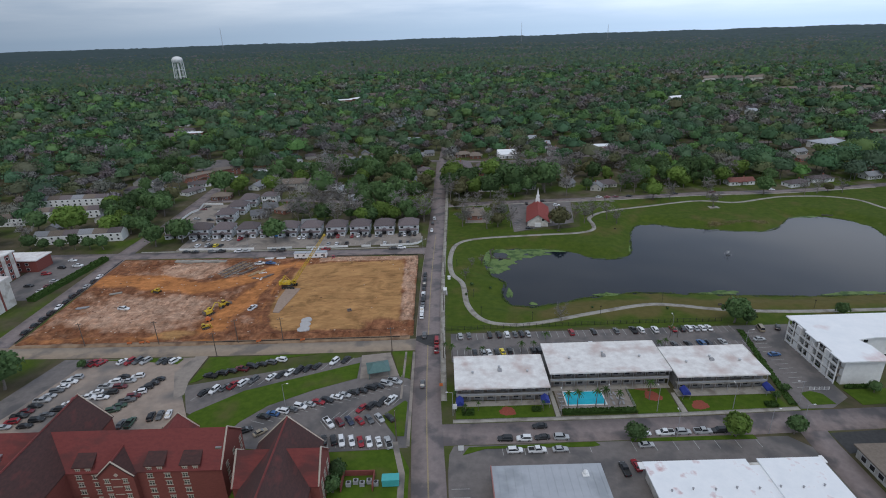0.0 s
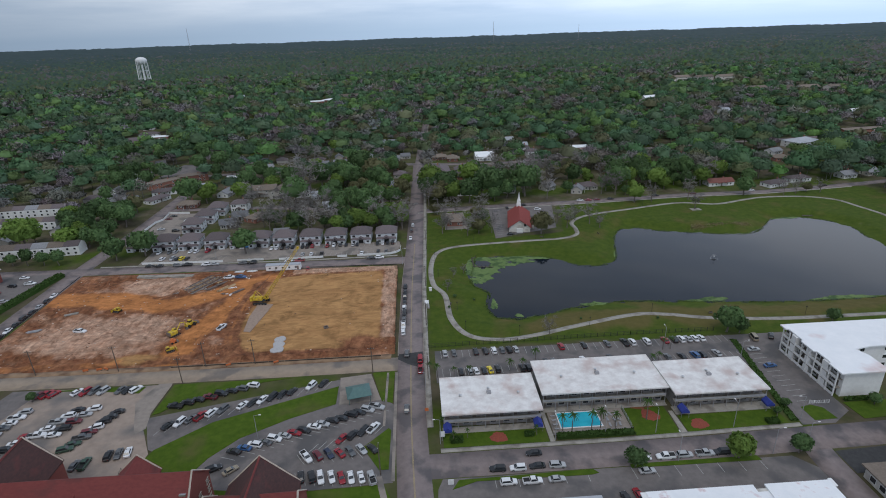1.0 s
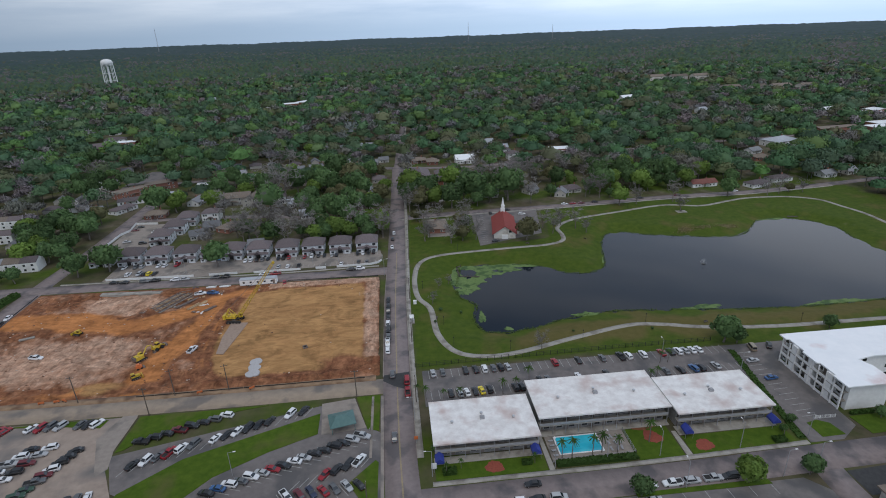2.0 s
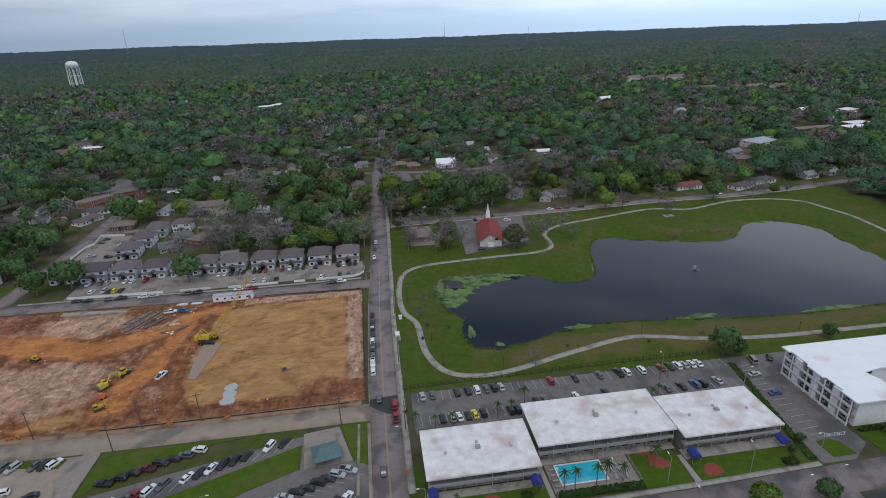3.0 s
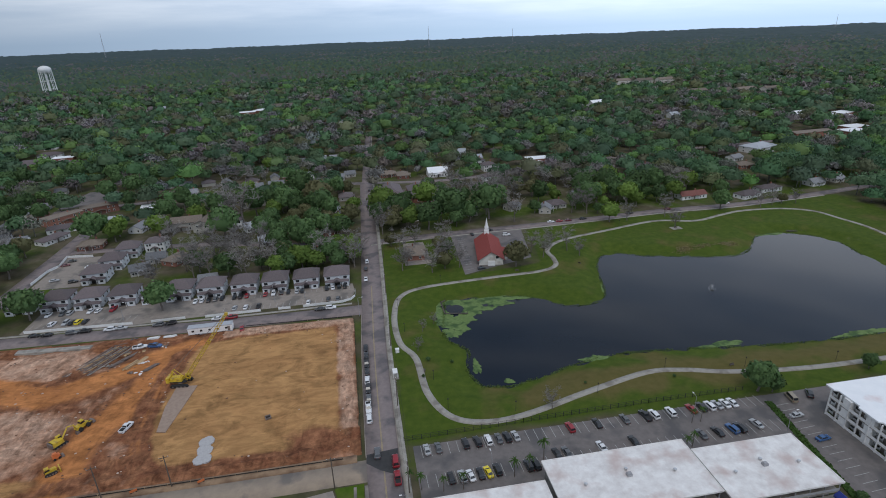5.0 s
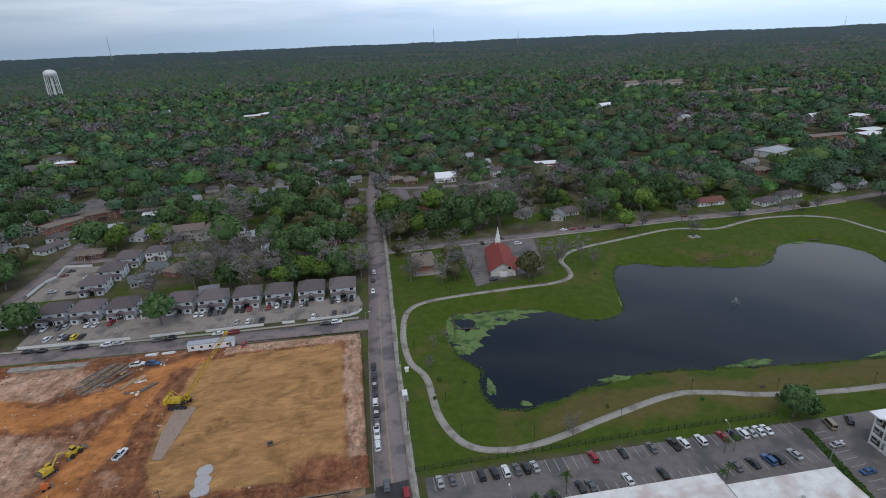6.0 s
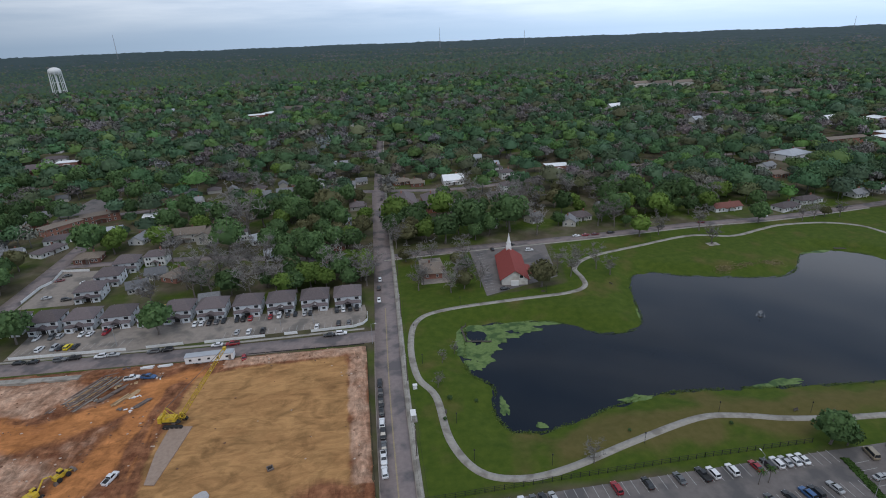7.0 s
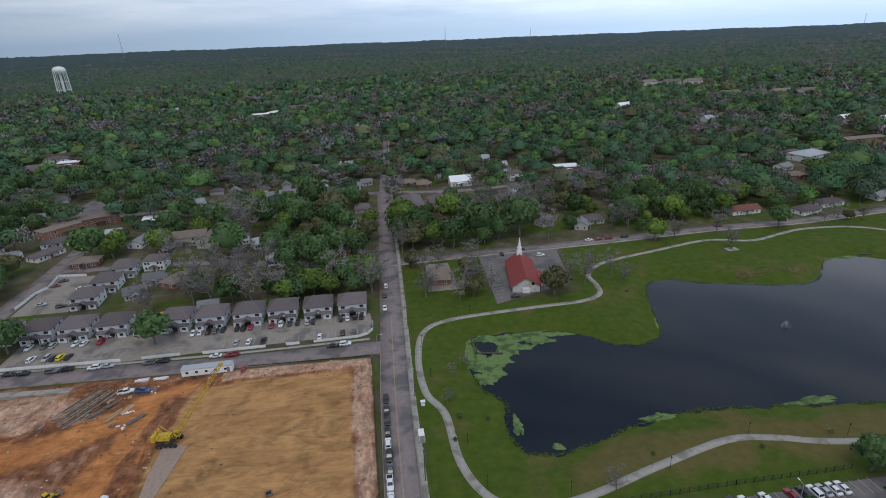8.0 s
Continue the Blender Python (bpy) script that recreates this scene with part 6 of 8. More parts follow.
# ---- pavilion, container, tower ----
pav = thing("pavilion", "open picnic pavilion with teal hipped metal roof", "pavilion")
part("roof", hip(Shape(), -4.6, 4.6, -3.6, 3.6, 2.9, 1.7, 0.4, 3.2), TEAL, pav)
for i in (-4.3, 4.3):
    for j in (-3.3, 3.3):
        part("post", Shape().box(i, j, 0, 0.22, 0.22, 2.8), TEAL, pav)
pav.matrix_basis = pose(-26.2, 167.2, 0.1, 0, 0, 12) @ Matrix.Diagonal((0.82, 0.9, 1.0, 1))
skip_box = thing("waste_container", "turquoise steel waste container beside the lawn", "container")
part("body", Shape().box(0, 0, 0.2, 4.6, 2.4, 2.2, taper=1.04), TEALBOX, skip_box)
for i in range(6):
    part("rib", Shape().box(-2.0 + 0.8 * i, -1.25, 0.3, 0.12, 0.1, 2.0), TEALBOX, skip_box)
part("lid", Shape().box(0, 0, 2.4, 4.8, 2.6, 0.12), TEALBOX, skip_box)
skip_box.matrix_basis = pose(-17.3, 114.5, 0.12, 0, 0, 2)


def water_tower(name, x, y, height, label):
    z0 = float(land(x, y))
    ob = thing(name, label, "water tower")
    r = 12.6
    part("tank", Shape().turned([(2, height - 16), (r * 0.8, height - 14), (r, height - 9), (r * 0.98, height - 6), (r * 0.8, height - 3), (r * 0.45, height - 0.8), (0.3, height)], 28), WHITEPAINT, ob, "white domed tank", True)
    part("riser", Shape().rod((0, 0, 0), (0, 0, height - 14), 1.3, 1.3, 12), WHITEPAINT, ob)
    for i in range(10):
        a = 2 * math.pi * i / 10
        part("leg", Shape().rod((math.cos(a) * 14, math.sin(a) * 14, 0), (math.cos(a) * r * 0.97, math.sin(a) * r * 0.97, height - 9), 0.55, 0.55, 8), WHITEPAINT, ob)
    for zz in (0.3, 0.6):
        k = 14 + (r * 0.97 - 14) * zz
        for i in range(10):
            a, b = 2 * math.pi * i / 10, 2 * math.pi * (i + 1) / 10
            part("brace", Shape().rod((math.cos(a) * k, math.sin(a) * k, (height - 9) * zz), (math.cos(b) * k, math.sin(b) * k, (height - 9) * zz), 0.25, 0.25, 4), WHITEPAINT, ob)
    ob.matrix_basis = pose(x, y, z0)
    return ob


water_tower("water_tower", -641, 1400, 64, "white domed water tower on many legs above the trees")


def mast(x, y, height):
    """A slim lattice radio mast."""
    ob = thing("radio_mast", "slim steel lattice radio mast on the horizon", "radio mast", "far masts")
    for i in range(3):
        a = 2 * math.pi * i / 3
        part("leg", Shape().rod((math.cos(a) * 3.5, math.sin(a) * 3.5, 0), (math.cos(a) * 0.5, math.sin(a) * 0.5, height), 0.38, 0.3, 4), RAIL, ob)
    br = Shape()
    for k in range(14):
        z, z2 = height * k / 14, height * (k + 1) / 14
        r, r2 = 3.5 - 3 * k / 14, 3.5 - 3 * (k + 1) / 14
        for i in range(3):
            a, b = 2 * math.pi * i / 3, 2 * math.pi * (i + 1) / 3
            br.rod((math.cos(a) * r, math.sin(a) * r, z), (math.cos(b) * r2, math.sin(b) * r2, z2), 0.2, 0.2, 3)
    part("bracing", br, RAIL, ob)
    ob.matrix_basis = pose(x, y, float(land(x, y)))


mast(-1310, 3500, 134)
mast(492, 3500, 119)
mast(1010, 3500, 84)
mast(3200, 3440, 84)

# ---- further houses among the trees ----
ROADS = [(MAIN, 5.0), (MAIN_NORTH, 2.6), (LAKEROAD, 5.5), ([(-4, 371), (-30, 373), (-62, 383), (-110, 395), (-183, 400)], 4.5), (CROSS, 5),
         ([(-187, 190), (-188.5, 290), (-186.5, 345), (-187, 400), (-188.5, 452)], 6), ([(-420, 297), (-190, 291), (-9, 286)], 7)]
FREE = [np.array(p, float) for p in (rect(-16, 150, 60, 197), rect(-184, -12, 60, 316), [(45, 371), (91, 373), (84, 324), (41, 310)], [(-183, 322), (-140, 322), (-136, 395), (-183, 395)],
                                     rect(-300, -192, 190, 292), [(-236, 502), (-203, 512), (-207, 548), (-232, 552)], rect(-92, -14, 314, 329), rect(-160, -92, 314, 331), [(93, 385), (112, 385), (112, 425), (96, 425)], [(236, 384), (300, 388), (296, 396), (236, 390)])]


def clear_of(x, y, margin, houses=True, hk=0.55):
    """Whether places lie off roads, lots, lake, park and houses."""
    ok = np.ones(x.shape, bool)
    for line, w in ROADS:
        c = smooth_line(line, 12)
        for a, b in zip(c, c[1:]):
            e = b - a
            t = np.clip(((x - a[0]) * e[0] + (y - a[1]) * e[1]) / (e @ e), 0, 1)
            ok &= np.hypot(x - a[0] - t * e[0], y - a[1] - t * e[1]) > w + margin * 0.4
    for p in FREE:
        ok &= outline_distance(x, y, p) > margin * 0.35
    ok &= outline_distance(x, y, PARK) > margin * 0.3
    if houses:
        for hx, hy, r in built:
            hk = 0.85 if hy > 540 else 0.55
            ok &= (np.hypot(x - hx, y - hy) > r * hk + margin * 0.45) & (np.hypot(x - hx, y - hy + 6) > r * hk + margin * 0.3)
    return ok


hr = np.random.default_rng(21)
# streets of small houses to the west
for row, (y0, turn) in enumerate([(338, 3), (362, 3), (408, 5), (432, 8), (458, 8), (484, 8), (508, 10), (548, 10)]):
    for k in range(15):
        x, y = -262 + 17.5 * k + 5 * (row % 2) + hr.normal() * 2, y0 + hr.normal() * 3 - 0.02 * (17.5 * k)
        if (x > -66 and row < 4) or abs(x + 190) < 14 or (x > -228 and 335 < y < 530):
            continue
        if all(math.hypot(x - hx, y - hy) > 0.75 * r + 7 for hx, hy, r in built) and clear_of(np.array([x]), np.array([y]), 9, False)[0]:
            put_house(["bungalow_white", "bungalow_grey", "cottage", "bungalow_brown", "two_storey", "cottage"][int(hr.integers(0, 6))], float(x), float(y), float(turn + hr.choice([0, 0, 90, 180]) + hr.normal() * 3), 0.9, True)
names = ["bungalow_white", "bungalow_brown", "bungalow_grey", "cottage", "two_storey", "blue_roof", "white_ranch"]
cand = np.column_stack([hr.uniform(-900, 900, 900), hr.uniform(330, 1250, 900)])
cand = cand[(np.abs(cand[:, 0]) < 0.75 * cand[:, 1] + 60)]
good = clear_of(cand[:, 0], cand[:, 1], 14)
count = 0
for (x, y), g in zip(cand, good):
    if g and count < 42 and all(math.hypot(x - hx, y - hy) > r + 10 for hx, hy, r in built):
        put_house(names[hr.integers(0, len(names))], float(x), float(y), float(hr.choice([0, 90, 180, 270]) + hr.normal() * 6), float(hr.uniform(0.85, 1.15)))
        count += 1
for x, y, k, t in [(-170, 980, "flat_white", 10), (-150, 1000, "flat_white", 60), (-205, 960, "white_hall", 20), (-120, 1030, "long_flats", 5), (640, 900, "long_flats", 8), (600, 905, "long_flats", 4), (560, 912, "long_flats", 6), (680, 890, "long_flats", 12),
                   (-20, 1500, "blue_roof", 0), (300, 1560, "flat_white", 0), (330, 1500, "flat_white", 10), (360, 860, "white_hall", 20), (420, 760, "cottage", 10), (560, 640, "flat_white", 10), (590, 655, "flat_white", 20), (540, 665, "white_hall", 10), (508, 556, "flat_white", 5), (528, 575, "flat_white", 5), (408, 728, "blue_roof", 8), (-345, 1490, "flat_white", 10), (-318, 1500, "white_hall", 15), (-300, 1540, "flat_white", 5), (-330, 1095, "blue_roof", 20), (-352, 1110, "bungalow_grey", 10), (560, 1085, "long_flats", 6), (600, 1078, "long_flats", 9), (520, 1100, "long_flats", 3), (-342, 728, "white_ranch", 12), (-296, 668, "bungalow_grey", 8)]:
    put_house(k, x, y, t, 1.3)

# trees that stand out between the western houses
PLANTED = []
for kinds, places in ((OAK, [(-297, 585), (-306, 578), (-259, 565), (-258, 593), (-249, 621), (-222, 582), (-232, 472), (-243, 469), (-230, 497), (-180, 612), (-182, 571), (-163, 585), (-179, 491), (-136, 474)]),
                      (OAK, [(-62, 447), (-54, 457), (-71, 462), (-60, 455), (-47, 446)]),
                      (OAK, [(-69, 396), (-58, 386), (-38, 408), (-28, 421), (-31, 389), (-43, 383), (-21, 386), (-52, 400), (-66, 412)]),
                      (OAK, [(-269, 478), (-252, 466), (-240, 425), (-210, 372), (-199, 346), (-279, 512), (-255, 497), (-211, 556), (-290, 551), (-253, 560), (-199, 366), (-216, 352)]),
                      (OAK + SPRING, [(-204, 330), (-214, 327), (-202, 341), (-196, 330), (-226, 354), (-216, 346)]),
                      (SPRING, [(-118, 481), (-122, 618), (-95, 504), (-15, 355), (-162, 414), (-22, 402), (-87, 584), (-40, 396)]),
                      (OLIVE, [(-51, 421), (-44, 427), (-30, 408)]),
                      (BARE, [(-100, 363), (-95, 377), (-84, 368), (-98, 442), (-110, 532), (-100, 548), (-85, 534), (-107, 458), (-90, 446), (-122, 390), (-260, 498), (-68, 371), (-73, 364), (-104, 352), (-88, 356), (-76, 350)])):
    for x, y in places:
        plant(kinds[trng.randrange(len(kinds))], x, y, trng.uniform(0.9, 1.25), trng.uniform(0, 360))
        PLANTED.append((x, y))

for x, y in [(-206, 303), (-215, 304), (-224, 304.5), (-233, 305.5), (-243, 305), (-252, 306)]:
    plant(OAK[trng.randrange(5)], x, y, trng.uniform(0.5, 0.7), trng.uniform(0, 360))
    PLANTED.append((x, y))

# ---- woods ----
wr = np.random.default_rng(77)
spacing = 12.6
px, py = np.meshgrid(np.arange(-1250, 1500, spacing), np.arange(196, 1480, spacing))
px, py = (px + wr.uniform(-0.48, 0.48, px.shape) * spacing).ravel(), (py + wr.uniform(-0.48, 0.48, py.shape) * spacing).ravel()
ang = np.degrees(np.arctan2(px, py + 10))
sel = (ang > -47) & (ang < 60) & (wr.uniform(size=px.shape) < 0.92)
px, py = px[sel], py[sel]
sel = clear_of(px, py, 5.5)
px, py = px[sel], py[sel]
OPEN = [(466, 566, 26, 34), (372, 522, 20, 32), (331, 498, 12, 26), (508, 556, 22, 30), (408, 728, 14, 45), (162, 562, 16, 34), (-316, 700, 20, 45), (-345, 735, 18, 30), (-296, 668, 12, 35), (-345, 1490, 26, 95), (-300, 1540, 16, 60), (-335, 1100, 26, 60), (560, 1085, 60, 75), (61, 521, 12, 34), (20, 530, 16, 26), (640, 900, 40, 45), (-170, 980, 26, 60), (-66, 520, 34, 18), (226, 403, 12, 24), (276, 398, 22, 24)]
for ox, oy, half, deep in OPEN:
    lane = (np.abs(px - ox * py / oy) < half) & (py < oy) & (py > oy - deep)
    px, py = px[~lane], py[~lane]
for hx, hy, r in built:
    if hy < 1000:
        lane = (np.abs(px - hx * py / hy) < 0.62 * r + 2) & (py < hy) & (py > hy - 0.6 * r - 17) & (wr.uniform(size=px.shape) < 0.8)
        px, py = px[~lane], py[~lane]
for tx, ty in PLANTED:
    far_off = np.hypot(px - tx, py - ty) > 7.5
    px, py = px[far_off], py[far_off]
near_town = np.clip((760 - py) / 420, 0, 1)
gap = ripple(px, py, 46, 7.0)
sel = wr.uniform(size=px.shape) > near_town * 0.30 * ((px < -68) | ((px > 18) & (px < 140))) + 0.05 * (gap > 0.45) + 0.22 * np.clip(1.6 - np.hypot((px + 160) / 100, (py - 445) / 75), 0, 1) + 0.25 * np.clip(1.5 - np.hypot((px - 75) / 75, (py - 460) / 90), 0, 1)
px, py = px[sel], py[sel]
patch = ripple(px, py, 85, 9.0) + 0.5 * ripple(px, py, 31, 3.0) + wr.normal(size=px.shape) * 0.35
kindno = np.where(patch > 0.74, 4, np.where(patch > 0.52, 5, np.where(patch > 0.22, 3, np.where(patch > -0.2, 1, np.where(patch > -0.62, 0, 2)))))
flip = wr.uniform(size=px.shape)
kindno = np.where(flip < 0.08, 4, np.where(flip < 0.16, 2, np.where(flip < 0.30, 0, kindno)))
kindno = np.where((px > 108) & (py < 560) & (kindno > 3) & (wr.uniform(size=px.shape) < 0.6), 1, kindno)
size = np.clip(np.exp(wr.normal(size=px.shape) * 0.24), 0.6, 1.65) * (0.98 + 0.14 * ripple(px, py, 60, 2.0))
dist = np.hypot(px - 20, py - 100)
order = np.argsort(dist)
SINGLE = {0: OAK, 1: OAK + SPRING, 2: SPRING, 3: OLIVE, 4: BARE, 5: BARE}
for i in order[:155]:
    kinds = SINGLE[int(kindno[i])]
    plant(kinds[int(wr.integers(0, len(kinds)))], float(px[i]), float(py[i]), float(size[i] * 1.16), float(wr.uniform(0, 360)))
px, py, kindno, size, dist = (a[order[155:]] for a in (px, py, kindno, size, dist))

ring6 = [(math.cos(i * math.pi / 3), math.sin(i * math.pi / 3)) for i in range(6)]
ICO = np.array([(0, 0, 1)] + [(0.74 * c, 0.74 * d, 0.66) for c, d in ring6] + [(c, d, 0.0) for c, d in ring6] + [(0, 0, -0.35)])
ICOF = np.array([(0, 1 + i, 1 + (i + 1) % 6) for i in range(6)] + [(1 + i, 7 + i, 7 + (i + 1) % 6) for i in range(6)] + [(1 + i, 7 + (i + 1) % 6, 1 + (i + 1) % 6) for i in range(6)] + [(13, 7 + (i + 1) % 6, 7 + i) for i in range(6)])


def wood(name, pick, n, card, label):
    """Many trees joined: leaves over lobed crowns, with an inner mass so that the crown is not see-through."""
    x, y, kn, s = px[pick], py[pick], kindno[pick], size[pick]
    z = land(x, y)
    colour = TINTS[kn] * wr.uniform(0.82, 1.2, (len(x), 1)) * wr.uniform(0.9, 1.1, (len(x), 3))
    squat = wr.uniform(0.8, 1.15, len(x))
    vs, fs, mi, vn, vt, base = [], [], [], [], [], 0
    cv, cf, cm, cn, ct, cbase = [], [], [], [], [], 0
    for k in range(6):
        idx = np.where(kn == k)[0]
        if not len(idx):
            continue
        bare = k >= 4
        m = int(n * 1.3) if bare else n
        t = np.repeat(idx, m)
        rx, hgt = 8.3 * s[t], 13.6 * s[t] * squat[t]
        lobes = 8
        lob = wr.normal(size=(len(idx), lobes, 3))
        lob[..., 2] = np.abs(lob[..., 2]) - 0.3
        lob *= (wr.uniform(0.22, 0.56, (len(idx), lobes)) / np.linalg.norm(lob, axis=2))[..., None]
        kk = wr.integers(0, lobes, len(t))
        row = np.repeat(np.arange(len(idx)), m)
        lc = lob[row, kk]
        d = wr.normal(size=(len(t), 3))
        d[:, 2] = np.abs(d[:, 2]) * 0.9 - 0.15
        d /= np.linalg.norm(d, axis=1)[:, None]
        rad = wr.uniform(0.1, 0.58, len(t)) if bare else wr.uniform(0.42, 0.56, len(t))
        p = np.column_stack([x[t] + rx * (lc[:, 0] + d[:, 0] * rad), y[t] + rx * (lc[:, 1] + d[:, 1] * rad), z[t] + hgt * (0.56 + 0.44 * (lc[:, 2] + d[:, 2] * rad))])
        v = cards(wr, p, card * (1.7 if bare else 1.0), d, 1.4 if bare else 0.5, 0.16 if bare else 1.0)
        face = d + 0.6 * lc / (np.linalg.norm(lc, axis=1)[:, None] + 1e-6) + np.array([0, 0, 0.25])
        face /= np.linalg.norm(face, axis=1)[:, None]
        vs.append(v)
        vn.append(np.repeat(face, 4, axis=0))
        vt.append(np.repeat(colour[t], 4, axis=0))
        fs.append(np.arange(len(v)).reshape(-1, 4) + base)
        base += len(v)
        mi.append(np.full(len(t), int(bare)))
        c = np.column_stack([x[idx], y[idx], z[idx] + 13.6 * s[idx] * squat[idx] * (0.4 if bare else 0.5)])
        sc = np.column_stack([7.7 * s[idx], 7.7 * s[idx], 13.6 * s[idx] * squat[idx] * 0.46]) * (0.3 if bare else 0.76)
        vv = (c[:, None, :] + ICO[None] * sc[:, None, :] * wr.uniform(0.78, 1.1, (len(idx), 14, 1))).reshape(-1, 3)
        cv.append(vv)
        cn.append(np.tile(ICO + np.array([0, 0, 0.15]), (len(idx), 1)))
        ct.append(np.repeat(colour[idx], 14, axis=0))
        cf.append((ICOF[None] + (np.arange(len(idx)) * 14)[:, None, None]).reshape(-1, 3) + cbase)
        cbase += len(vv)
        cm.append(np.full(len(idx) * 24, int(bare)))
        if n > 90:
            foot = np.column_stack([x[idx], y[idx], z[idx] - 0.3])
            tri = np.array([(0.3, 0, 0), (-0.15, 0.26, 0), (-0.15, -0.26, 0), (0.2, 0, 1), (-0.1, 0.17, 1), (-0.1, -0.17, 1)])
            tv = (foot[:, None, :] + tri[None] * np.column_stack([s[idx], s[idx], 8.5 * s[idx]])[:, None, :]).reshape(-1, 3)
            vs.append(tv)
            vn.append(np.tile(tri * np.array([1, 1, 0]), (len(idx), 1)))
            vt.append(np.tile(TINTS[5] * 0.8, (len(tv), 1)))
            fs.append((np.array([(0, 1, 4, 3), (1, 2, 5, 4), (2, 0, 3, 5)])[None] + (np.arange(len(idx)) * 6)[:, None, None]).reshape(-1, 4) + base)
            base += len(tv)
            mi.append(np.full(len(idx) * 3, 1))
    cat = np.concatenate
    ob = tagged(new(name, fast_mesh(name, cat(vs), cat(fs), [CANOPY, CANOPY_TWIG], cat(mi), cat(vn), cat(vt))), label, "woods", kind="stuff")
    inner = new("inner_crowns", fast_mesh("inner_crowns", cat(cv), cat(cf), [CANOPY, CANOPY_TWIG], cat(cm), cat(cn), cat(ct)))
    inner.parent = ob
    return ob


wood("woods_near", dist < 560, 360, 1.15, "mixed green and bare grey trees between houses")
wood("woods_middle", (dist >= 560) & (dist < 950), 84, 2.1, "dense green and grey tree canopy")
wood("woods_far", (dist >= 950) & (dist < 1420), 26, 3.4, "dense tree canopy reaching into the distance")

# canopy too far off to tell single trees apart
az = np.radians(np.linspace(-48, 61, 820))
rr = [1330.0]
while rr[-1] < 7000:
    rr.append(rr[-1] + 7.0 + (rr[-1] - 1330) * 0.012)
RR, AZ = np.meshgrid(np.array(rr), az, indexing="ij")
cx, cy = RR * np.sin(AZ), RR * np.cos(AZ)
cx, cy = cx + wr.normal(size=cx.shape) * 1.8, cy + wr.normal(size=cx.shape) * 2.5
lump = wr.uniform(0, 1, cx.shape)
lump = (lump + np.roll(lump, 1, 0) + np.roll(lump, 1, 1) + np.roll(np.roll(lump, 1, 0), 1, 1)) / 4
lump = np.clip((lump - 0.5) * 1.9 + 0.5, 0, 1)
cz = land(cx, cy) + 4.0 + (12 - 7 * np.clip((RR - 1800) / 1800, 0, 1)) * lump + 2.5 * ripple(cx, cy, 37, 1.5)
cid = np.arange(cx.size).reshape(cx.shape)
cq = np.stack([cid[:-1, :-1], cid[:-1, 1:], cid[1:, 1:], cid[1:, :-1]], -1).reshape(-1, 4)
inside = ((RR < 4930) | ((np.abs(cx) < 5150) & (cy < 5150)))[1:, 1:].ravel()
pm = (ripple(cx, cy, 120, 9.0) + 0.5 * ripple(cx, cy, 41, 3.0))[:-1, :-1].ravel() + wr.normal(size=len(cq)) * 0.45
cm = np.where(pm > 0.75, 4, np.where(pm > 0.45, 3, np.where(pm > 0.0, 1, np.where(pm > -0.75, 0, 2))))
# painted haze: the bluer canopy materials take over with distance
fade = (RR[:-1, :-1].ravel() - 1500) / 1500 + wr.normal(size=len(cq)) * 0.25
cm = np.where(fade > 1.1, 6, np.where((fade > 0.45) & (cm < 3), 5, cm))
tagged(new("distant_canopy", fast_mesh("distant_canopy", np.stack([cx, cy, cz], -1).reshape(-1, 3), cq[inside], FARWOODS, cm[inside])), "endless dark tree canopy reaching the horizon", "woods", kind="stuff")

# ---- cars ----
def ring(x, w, z0, z1, tuck=0.86):
    return [(x, -w * 0.92, z0), (x, -w, z0 + 0.22), (x, -w, z1 - 0.16), (x, -w * tuck, z1), (x, w * tuck, z1), (x, w, z1 - 0.16), (x, w, z0 + 0.22), (x, w * 0.92, z0)]


